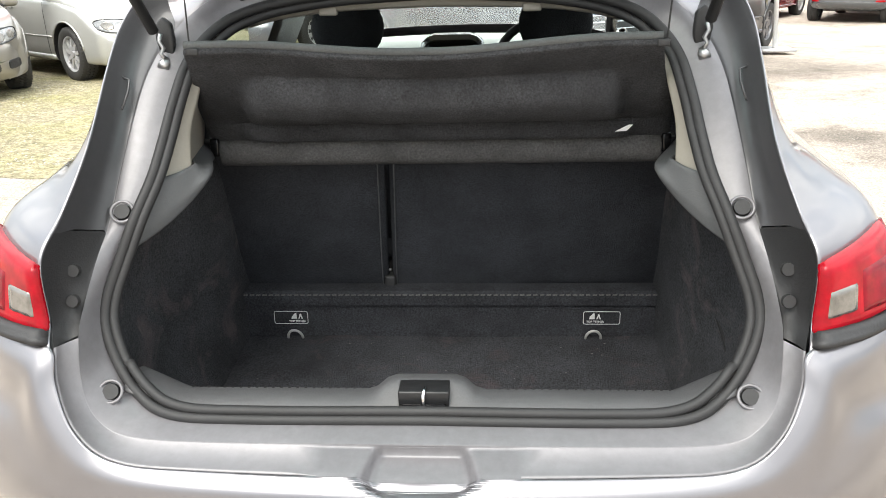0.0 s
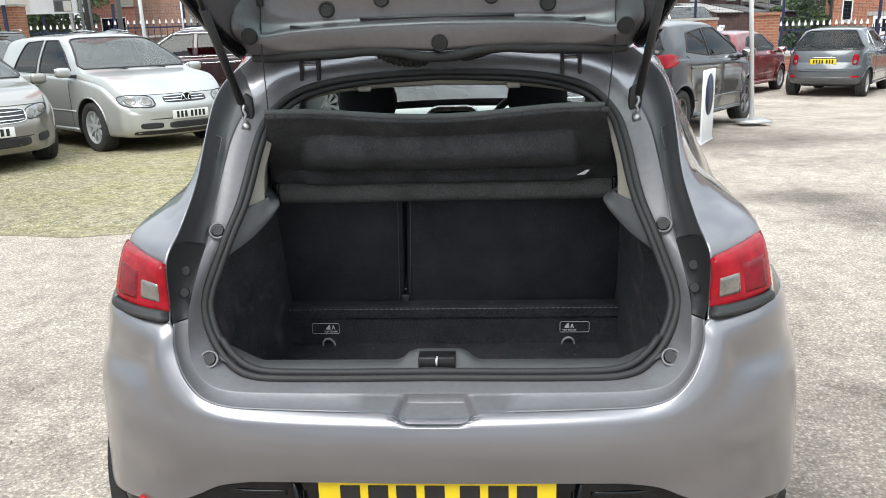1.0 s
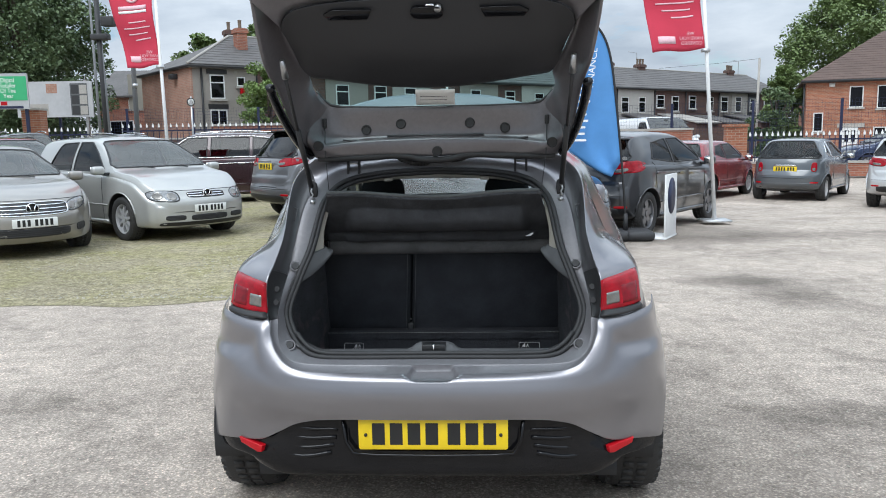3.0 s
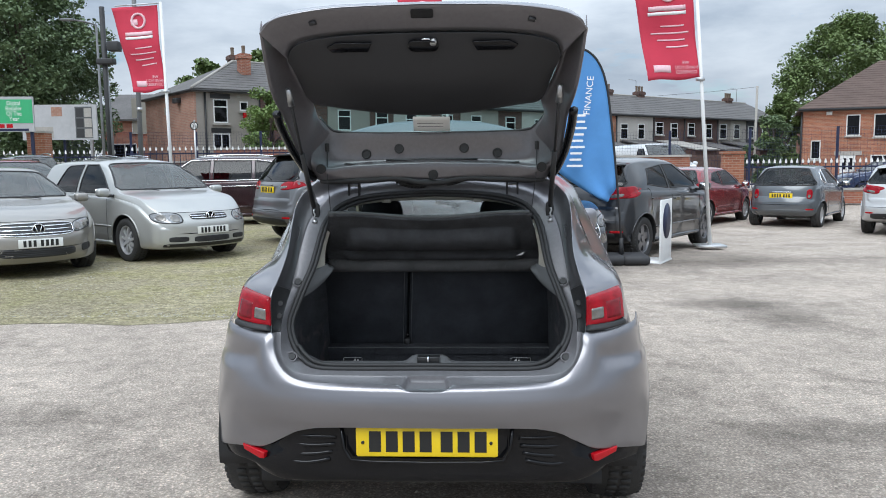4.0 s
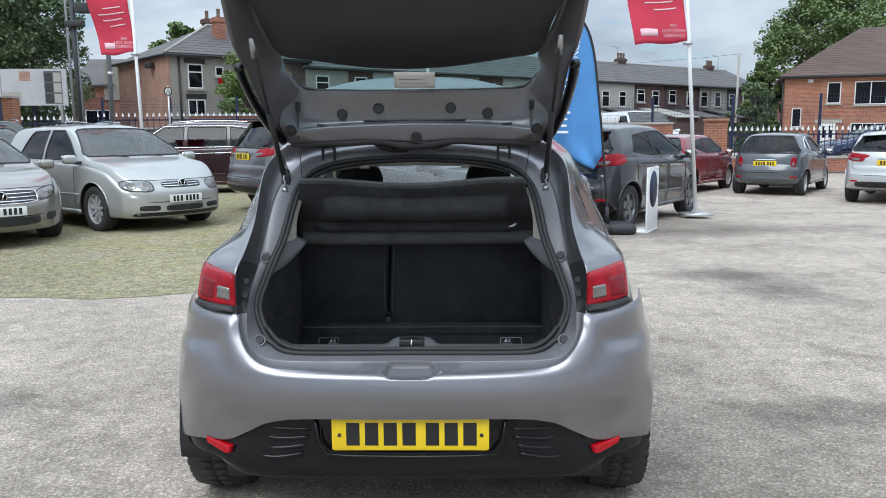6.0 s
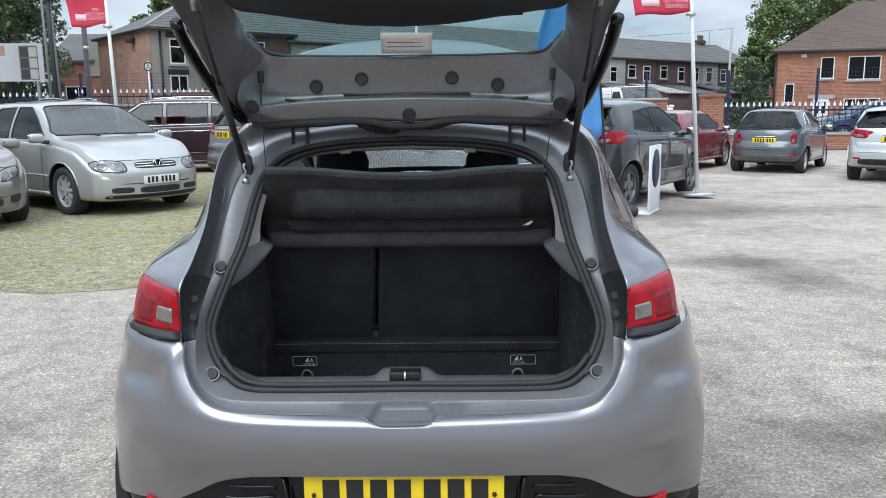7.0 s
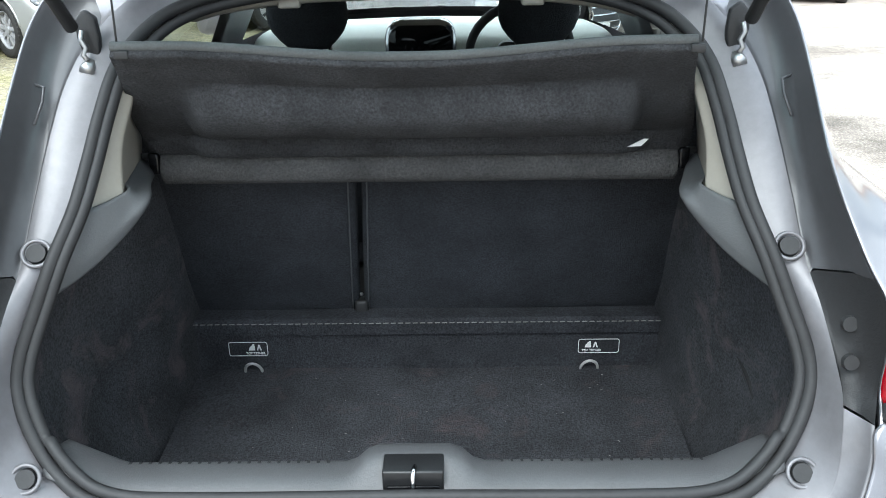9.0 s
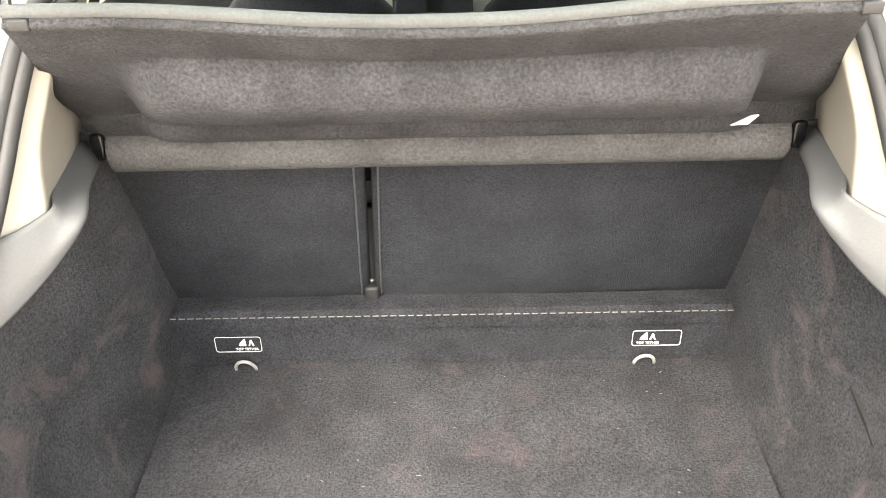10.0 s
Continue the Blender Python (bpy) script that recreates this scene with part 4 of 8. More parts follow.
SPOILER = [
    [(0, .505, 1.540), (-.25, .505, 1.538), (-.40, .50, 1.535), (-.46, .49, 1.53)],
    [(0, .60, 1.600), (-.2, .59, 1.586), (-.36, .56, 1.545), (-.47, .53, 1.51)],
    [(0, .60, 1.46), (-.25, .60, 1.458), (-.42, .58, 1.45), (-.50, .54, 1.46)],
    [(0, .54, 1.372), (-.25, .54, 1.37), (-.42, .53, 1.362), (-.48, .50, 1.36)],
]
part("roof_spoiler", surface(SPOILER, 20, 12), M_GREY, gate, "grey roof spoiler", thick=.003, offset=0.0)
pane = part("rear_window", surface([
    [(0, .497, 1.548), (-.25, .497, 1.548), (-.40, .497, 1.556), (-.455, .48, 1.60)],
    [(0, .40, 1.648), (-.25, .398, 1.645), (-.42, .388, 1.64), (-.475, .38, 1.645)],
    [(0, .18, 1.803), (-.25, .182, 1.80), (-.40, .19, 1.787), (-.47, .20, 1.76)],
], 20, 10), M_GREENGLASS, gate, "green tinted rear window")
pane.visible_shadow = False
part("window_band", a_tube([Vector(p) for p in both([(0, .490, 1.5435), (-.2, .490, 1.5435), (-.36, .492, 1.548), (-.41, .494, 1.557), (-.44, .485, 1.58), (-.458, .47, 1.61)])], .006, 6), M_RUBBER, gate, "black edge of the rear window")
part("window_sticker", surface([[(-.072, .482, 1.552), (.078, .482, 1.550)], [(-.072, .425, 1.606), (.078, .425, 1.604)]], 6, 4, False), M_WHITEPLATE, gate, "pale paper sticker on the rear window", thick=.001, offset=0.0)
for k in range(2):
    part("sticker_line", surface([[(-.055, .462 - .012 * k, 1.568 + .0115 * k), (.05, .462 - .012 * k, 1.567 + .0115 * k)], [(-.055, .4605 - .012 * k, 1.5695 + .0115 * k), (.05 - .04 * k, .4605 - .012 * k, 1.5685 + .0115 * k)]], 4, 2, False), M_TRIMGREY, gate, "", thick=.001, offset=1.0)
wiper = part("rear_wiper", a_tube([(0.02, .22, 1.80), (.06, .30, 1.745), (.2, .40, 1.672), (.26, .42, 1.655)], .008, 6), M_BLACK, gate, "black rear wiper")
part("wiper_blade", a_tube([(-.05, .435, 1.64), (.10, .43, 1.645), (.33, .41, 1.655)], .006, 6), M_BLACK, wiper)

for x, y, z in ((.272, .489, 1.459), (.447, .405, 1.399), (.135, .488, 1.480), (0.0075, .448, 1.371)):
    for s in ((-1, 1) if x > .05 else (1,)):
        n = Vector((0, -.94, -.2 if z < 1.4 else .05)).normalized()
        p = Vector((s * x, y, z))
        cap = part("grommet", a_rod(p - n * .004, p + n * .003, .0205, .0195, 20), M_RUBBER, gate, "round black grommet", False)
        part("grommet_ring", a_tube([p + n * .003 + Vector((.0165 * math.cos(k * .349), 0, .0165 * math.sin(k * .349))) for k in range(18)], .0025, 6, True), M_BLACK, cap)
# solid dark beads stand in for shade in the header's gap and grooves
part("header_gap", a_tube(spline(both([(0, .458, 1.339), (-.05, .460, 1.341), (-.10, .466, 1.351), (-.17, .470, 1.357), (-.24, .470, 1.352), (-.33, .470, 1.350), (-.41, .468, 1.347), (-.462, .486, 1.350)]), 80), .0125, 8), M_RUBBER, gate, "black bead standing for the shaded gap under the header panel")
part("header_groove", a_tube([(-.19, .4885, 1.434), (-.1, .489, 1.4345), (0, .4895, 1.4345), (.1, .489, 1.4345), (.19, .4885, 1.434)], .004, 6), M_DARKJAMB, gate)
for s in (-1, 1):
    part("header_groove", a_tube([(s * .21, .487, 1.418), (s * .3, .472, 1.414), (s * .36, .46, 1.42)], .004, 6), M_DARKJAMB, gate)
    piece = part("trim_pocket", slab([(s * .180, -.018), (s * .165, .020), (s * .285, .022), (s * .315, .004), (s * .300, -.018)], -.004, .004, .002), M_BLACKGLOSS, trim, "dark grab pocket")
    piece.matrix_basis = Matrix.Translation((.012, -.150, 1.800)) @ Matrix.Rotation(radians(52), 4, "X")
    hg = part("gate_hinge", a_box(s * .335 - .03, s * .335 + .03, .535, .548, 1.335, 1.365, bevel=.004), M_BLACK, gate, "black tailgate hinge")
    for d in (-.022, .022):
        part("hinge_arm", a_box(s * .335 + d - .004, s * .335 + d + .004, .53, .56, 1.285, 1.36, bevel=.002), M_BLACK, hg)
    part("hinge_bar", a_rod((s * .335 - .026, .537, 1.327), (s * .335 + .026, .537, 1.327), .004), M_STEEL, hg)
    lo, hi = Vector((s * .482, .452, 1.195)), Vector((s * .468 + .006, -.030, 1.648))
    strut = part("gas_strut", a_rod(lo.lerp(hi, .11), lo.lerp(hi, .58), .0098, None, 16), M_BLACK, hero, "black gas strut holding the tailgate")
    part("strut_rod", a_rod(lo.lerp(hi, .58), lo.lerp(hi, .97), .0058, None, 12), M_BLACK, strut)
    part("strut_end", a_rod(hi + Vector((0, .02, -.022)), hi + Vector((0, -.02, .03)), .012, .009, 12), M_STEEL, strut, "bright end of the strut")
    br = part("strut_bracket", slab([(s * .472, 1.188), (s * .494, 1.186), (s * .502, 1.225), (s * .500, 1.250), (s * .486, 1.264), (s * .470, 1.252), (s * .468, 1.222)], .455, .470, .004), M_BLACK, hero, "black strut bracket")
    part("bracket_clip", a_tube([(s * .487, .446, 1.235), (s * .491, .444, 1.222), (s * .484, .443, 1.21), (s * .490, .442, 1.2), (s * .484, .441, 1.192)], .004, 6), M_STEEL, br)
    part("bracket_bolt", a_rod((s * .485, .452, 1.184), (s * .485, .432, 1.178), .011, None, 8), M_STEEL, br)
    part("shelf_cord", a_tube([(s * .432, .472, 1.487), (s * .426, .430, 1.36), (s * .402, .356, 1.220)], .0016, 5), M_BLACK, hero, "thin black shelf cord")
    part("cord_clip", a_box(s * .432 - .008, s * .432 + .008, .466, .478, 1.47, 1.505, bevel=.003), M_BLACK, gate)
piece = part("gate_catch", slab(rounded(0, 0, .10, .045, .018), -.006, .006, .003), M_BLACKGLOSS, trim, "dark recess of the gate latch")
piece.matrix_basis = Matrix.Translation((.016, -.153, 1.803)) @ Matrix.Rotation(radians(52), 4, "X")
part("latch_jaw", a_tube([(-.012, -.160, 1.800), (.002, -.166, 1.812), (.018, -.166, 1.812), (.030, -.164, 1.798)], .005, 8), M_CHROME, trim, "bright latch")
part("latch_roller", a_rod((.034, -.170, 1.800), (.034, -.158, 1.806), .011, None, 14), M_STEEL, trim, "bright latch roller")
piece = part("release_slot", slab(rounded(.018, 0, .072, .030, .005), -.005, .005, .001), M_BLACKGLOSS, gate, "black release slot")
piece.matrix_basis = Matrix.Translation((0, -.226, 1.893)) @ Matrix.Rotation(radians(40), 4, "X")
for s in (-1, 1):
    part("gate_stop", a_rod((s * .33, -.218, 1.862), (s * .35, -.214, 1.858), .008), M_BLACK, gate)
for s in (-1, 1):
    part("spoiler_flank", a_tube(spline([(s * .528, .04, 1.600), (s * .533, .10, 1.565), (s * .532, .20, 1.510), (s * .526, .30, 1.455), (s * .512, .40, 1.400), (s * .490, .47, 1.360)], 20), .016, 8), M_BLACKGLOSS, gate, "black flank of the roof spoiler")
sleeve = bmesh.new()
line = spline([(-.155, .468, 1.362), (-.135, .482, 1.345), (-.10, .51, 1.330), (-.06, .535, 1.326), (-.03, .55, 1.328)], 40)
tube(sleeve, line, .009, 10)
for k in range(2, 38, 3):
    d = (line[k + 1] - line[k - 1]).normalized() * .0025
    rod(sleeve, line[k] - d, line[k] + d, .013, .013, 12)
part("header_cable", sleeve, M_RUBBER, gate, "corrugated rubber cable sleeve")["kind"] = "stuff"
part("header_wire", a_tube(spline([(.16, .47, 1.362), (.13, .49, 1.345), (.09, .52, 1.332), (.06, .545, 1.328)], 16), .004, 6), M_RUBBER, gate, "thin black wire")

for ob in [gate] + list(gate.children_recursive):       # the gate leans a little to one side
    if ob.matrix_basis == Matrix.Identity(4):
        for v in ob.data.vertices:
            f = min(1.0, max(0.0, (v.co.z - 1.58) / .24))
            v.co.x += f * (.016 + .032 * v.co.x)
            v.co.z += .010 * f * f


# ---- car bodies ----
def section(st):
    y, w, zb, zs, xs, zbelt, xb, zt, xt, ztop = st
    h = [(0, zb), (.8 * w, zb), (.985 * w, zb + .07), (w, .5 * (zb + zs)), (.5 * (w + xs) + .004, zs - .10), (xs, zs), (xb, zbelt), (xt, zt), (.80 * xt, zt + .62 * (ztop - zt)), (.42 * xt, zt + .92 * (ztop - zt)), (0, ztop)]
    out = []
    for a, b in ((0, 5), (5, 6), (6, 7), (7, 10)):     # crisp at the shoulder, the belt and the gutter
        seg = spline([(x, z, 0) for x, z in h[a:b + 1]], 3 * (b - a) + 1)
        out += [(p.x, p.y) for p in seg][:-1]
    out.append(h[10])
    right = [Vector((x, y, z)) for x, z in out]
    left = [Vector((-x, y, z)) for x, z in out[1:-1]][::-1]
    return right + left          # closed ring of 60


def finer(sts, k=3):
    """Stations between the given ones, on eased curves."""
    out = []
    n = len(sts)
    for i in range(n - 1):
        a, b, c, d = sts[max(i - 1, 0)], sts[i], sts[i + 1], sts[min(i + 2, n - 1)]
        for j in range(k):
            f = j / k
            row = []
            for q in range(10):
                h = c[0] - b[0]
                m0 = (c[q] - a[q]) / max(c[0] - a[0], 1e-4) * h
                m1 = (d[q] - b[q]) / max(d[0] - b[0], 1e-4) * h
                lim = abs(c[q] - b[q]) * 1.6
                m0, m1 = max(-lim, min(lim, m0)), max(-lim, min(lim, m1))
                if (c[q] - b[q]) * m0 < 0:
                    m0 = 0
                if (c[q] - b[q]) * m1 < 0:
                    m1 = 0
                row.append((2 * f ** 3 - 3 * f * f + 1) * b[q] + (f ** 3 - 2 * f * f + f) * m0 + (-2 * f ** 3 + 3 * f * f) * c[q] + (f ** 3 - f * f) * m1)
            row[0] = b[0] + (c[0] - b[0]) * f
            out.append(tuple(row))
    return out + [sts[-1]]


def shell(name, sts, windows, wheels, radius, mats, rear_cap=True, front_cap=True, arch_in=.20):
    """A car's body as one skin, its wheel arches cut out and its windows taken out as panes of their own.
    windows: (name, first station, last station, strips)."""
    bm = bmesh.new()
    K = 3
    rows = [section(s) for s in finer(sts, K)]
    vs = grid(bm, rows, True)
    bm.faces.ensure_lookup_table()
    n = 60
    for wi, (_, s0, s1, strips) in enumerate(windows):
        for s in range(s0 * K, s1 * K):
            for c in strips:
                for d in range(3):
                    bm.faces[s * n + 3 * c + d].material_index = 2 + wi
    cap = bm.faces.new(vs[0])
    if not rear_cap:
        cap.material_index = 2 + len(windows)
    bm.faces.new(vs[-1])
    # dark lining just inside, with the same openings
    ln = bmesh.new()
    lv = [[ln.verts.new((p.x * .965, p.y, p.z - .02 if p.z > .6 else p.z + .03)) for p in r] for r in rows]
    for s in range(2 * K, len(rows) - 4 * K):
        for c in range(n):
            inside = any(s0 * K <= s < s1 * K and c // 3 in strips for _, s0, s1, strips in windows)
            if not inside:
                ln.faces.new((lv[s][c], lv[s][(c + 1) % n], lv[s + 1][(c + 1) % n], lv[s + 1][c]))
    bmesh.ops.delete(ln, geom=[v for v in ln.verts if not v.link_faces], context="VERTS")
    bmesh.ops.recalc_face_normals(bm, faces=bm.faces)
    me = bpy.data.meshes.new(name)
    bm.to_mesh(me)
    bm.free()
    for m in mats:
        me.materials.append(m)
    base = new(name, me)
    if wheels:
        cb = bmesh.new()
        for y, hw in wheels:
            for s in (-1, 1):
                rod(cb, (s * (hw - arch_in), y, radius + .01), (s * (hw + .3), y, radius + .01), radius + .055, None, 28)
        cm = bpy.data.meshes.new("cutter")
        bmesh.ops.recalc_face_normals(cb, faces=cb.faces)
        cb.to_mesh(cm)
        cb.free()
        cm.materials.append(mats[1])
        cutter = new("cutter", cm)
        mod = base.modifiers.new("arches", "BOOLEAN")
        mod.operation, mod.solver, mod.object = "DIFFERENCE", "EXACT", cutter
        mod.material_mode = "TRANSFER"
        made = bpy.data.meshes.new_from_object(base.evaluated_get(bpy.context.evaluated_depsgraph_get()))
        base.modifiers.clear()
        bpy.data.objects.remove(cutter)
        base.data = made
        me = made
    # take the panes out
    src = bmesh.new()
    src.from_mesh(me)
    panes = []
    for wi, (wname, _, _, _) in enumerate(windows):
        faces = [f for f in src.faces if f.material_index == 2 + wi]
        pb = bmesh.new()
        seen = {}
        for f in faces:
            q = []
            for v in f.verts:
                if v.index not in seen:
                    seen[v.index] = pb.verts.new(v.co)
                q.append(seen[v.index])
            pb.faces.new(q)
        panes.append((wname, pb))
    bmesh.ops.delete(src, geom=[f for f in src.faces if f.material_index >= 2], context="FACES")
    src.to_mesh(me)
    src.free()
    for p in me.polygons:
        p.use_smooth = True
    me.set_sharp_from_angle(angle=radians(38))
    return base, panes, ln


class Skin:
    """Finds points on a body from the front, the rear or the side."""

    def __init__(self, ob):
        from mathutils import bvhtree
        self.tree = bvhtree.BVHTree.FromPolygons([v.co for v in ob.data.vertices], [p.vertices for p in ob.data.polygons])

    def end(self, x, z, front):
        hit = self.tree.ray_cast(Vector((x, 30 if front else -30, z)), Vector((0, -1 if front else 1, 0)))
        return hit[0], hit[1]

    def side(self, y, z, s):
        hit = self.tree.ray_cast(Vector((s * 9, y, z)), Vector((-s, 0, 0)))
        return hit[0], hit[1]


def decal(skin, outline, lift, front=None, side=None, depth=.012):
    """A moulded piece that follows the body: its outline seen from an end (x, z) or from a side (y, z)."""
    cx = sum(p[0] for p in outline) / len(outline)
    cz = sum(p[1] for p in outline) / len(outline)
    fine = []
    for (a, b), (c, d) in zip(outline, outline[1:] + outline[:1]):
        n = max(1, math.ceil(math.hypot(c - a, d - b) / .05))
        fine += [(a + (c - a) * k / n, b + (d - b) * k / n) for k in range(n)]
    outline = fine
    rings = []
    for f in (1.0, .985, .82, .65, .48, .30, .12):
        ring = []
        for a, b in outline:
            a, b = cx + (a - cx) * f, cz + (b - cz) * f
            p, n = skin.end(a, b, front) if side is None else skin.side(b and a, b, side)
            if p is None:
                return None
            o = Vector((0, (1 if front else -1), 0)) if side is None else Vector((side, 0, 0))
            ring.append(p + o * (lift if f < .99 else -.004))
        rings.append(ring)
    bm = bmesh.new()
    vs = grid(bm, rings, True)
    bm.faces.new(vs[-1])
    return bm


def ellipse(cx, cz, w, h, power=2.0, n=28, skew=0.0):
    out = []
    for k in range(n):
        a = 2 * math.pi * k / n
        c, s = math.cos(a), math.sin(a)
        x = math.copysign(abs(c) ** (2 / power), c) * w / 2
        z = math.copysign(abs(s) ** (2 / power), s) * h / 2
        out.append((cx + x, cz + z + skew * x))
    return out


def add(name, bm, mat, parent, label=""):
    if bm is not None:
        return part(name, bm, mat, parent, label)


TYRES = {}


def wheel_part(parent, x, y, r, s, style, mat):
    """A wheel: tyre with tread blocks, alloy rim with spokes."""
    key = (round(r, 3), style, mat.name)
    wd = .205
    if key not in TYRES:
        t = lathe([(r * .66, -.085), (r * .70, -.098), (r * .86, -.106), (r * .955, -.098), (r, -.075), (r * 1.0, 0), (r, .075), (r * .955, .098), (r * .86, .106), (r * .70, .098), (r * .66, .085)], 40)
        for k in range(44):
            a = 2 * math.pi * k / 44
            for x0, x1 in ((-.098, -.055), (-.045, -.006), (.006, .045), (.055, .098)):
                bb = bmesh.ops.create_cube(t, size=1.0)["verts"]
                for v in bb:
                    p = Vector((x0 + (v.co.x + .5) * (x1 - x0), v.co.y * .026, r - .004 + (v.co.z + .5) * .010 - (.012 if abs(x0 + x1) > .12 else 0)))
                    v.co = Matrix.Rotation(a, 3, "X") @ p
        tm = mesh_from(t, "tyre")
        tm.materials.append(M_TYRE)
        rim = lathe([(r * .66, -.085), (r * .665, .088), (r * .63, .085), (r * .60, .05), (r * .585, -.03), (r * .56, -.03)], 40)
        spokes = {"ten": 10, "nine": 9, "five": 5, "cover": 7}[style]
        for k in range(spokes):
            a = 2 * math.pi * k / spokes
            sw = {"ten": .014, "nine": .02, "five": .045, "cover": .05}[style]
            pairs = (-.16, .16) if style in ("ten", "five") else (0,)
            for d in pairs:
                q = []
                for rr, xx, hw in ((.05, .062, sw * 1.2), (r * .35, .070, sw), (r * .63, .060, sw * 1.1)):
                    for ss in (-1, 1):
                        q.append((rr, xx, ss * hw))
                vs2 = []
                for depth in (0, -.03):
                    for rr, xx, off in q:
                        ang = a + d * (rr / r)
                        vs2.append(rim.verts.new(Matrix.Rotation(ang, 3, "X") @ Vector((xx + depth, off, rr))))
                for i in (0, 2):
                    rim.faces.new((vs2[i], vs2[i + 1], vs2[i + 3], vs2[i + 2]))
                    rim.faces.new((vs2[i], vs2[i + 2], vs2[i + 8], vs2[i + 6]))
                    rim.faces.new((vs2[i + 1], vs2[i + 7], vs2[i + 9], vs2[i + 3]))
        rod(rim, (.03, 0, 0), (.075, 0, 0), .05, .042, 20)
        rm = mesh_from(rim, "rim")
        rm.materials.append(mat)
        rm.set_sharp_from_angle(angle=radians(40))
        # a black sheet fills the rim in place of shade behind the spokes
        well = lathe([(r * .64, -.02), (.03, -.025), (0, -.025)], 24)
        wm = mesh_from(well, "rim_backing")
        wm.materials.append(M_BLACK)
        TYRES[key] = (tm, rm, wm)
    tm, rm, wm = TYRES[key]
    w = new("wheel")
    w.parent = parent
    w.matrix_basis = pose(x, y, r, 0, 0, 0 if s > 0 else 180)
    for nm, me in (("tyre", tm), ("rim", rm), ("brake_disc", wm)):
        o = new(nm, me)
        o.parent = w
    return w


SIDE_R, SIDE_L, TOP = (6,), (13,), (7, 8, 9, 10, 11, 12)


def eased(pts):
    """A smooth line through (a, b) points that never overshoots."""
    xs, ys = [p[0] for p in pts], [p[1] for p in pts]
    n = len(pts)
    d = [(ys[i + 1] - ys[i]) / (xs[i + 1] - xs[i]) for i in range(n - 1)]
    m = [d[0]] + [0 if d[i - 1] * d[i] <= 0 else 2 * d[i - 1] * d[i] / (d[i - 1] + d[i]) for i in range(1, n - 1)] + [d[-1]]

    def at(x):
        if x <= xs[0]:
            return ys[0]
        if x >= xs[-1]:
            return ys[-1]
        i = max(k for k in range(n - 1) if xs[k] <= x)
        h = xs[i + 1] - xs[i]
        f = (x - xs[i]) / h
        return (2 * f ** 3 - 3 * f * f + 1) * ys[i] + (f ** 3 - 2 * f * f + f) * h * m[i] + (3 * f * f - 2 * f ** 3) * ys[i + 1] + (f ** 3 - f * f) * h * m[i + 1]
    return at


def inside(poly, a, b):
    hit = False
    for (x0, y0), (x1, y1) in zip(poly, poly[1:] + poly[:1]):
        if (y0 > b) != (y1 > b) and a < (x1 - x0) * (b - y0) / (y1 - y0) + x0:
            hit = not hit
    return hit


def rim_loops(bm):
    """The outer edges of a sheet as closed rings of points."""
    left = {e for e in bm.edges if e.is_boundary}
    loops = []
    while left:
        e = left.pop()
        ring, v = [e.verts[0].co.copy()], e.verts[1]
        while True:
            ring.append(v.co.copy())
            nxt = next((q for q in v.link_edges if q in left), None)
            if nxt is None:
                break
            left.discard(nxt)
            v = nxt.other_vert(v)
        loops.append(ring)
    return [r for r in loops if len(r) > 5]


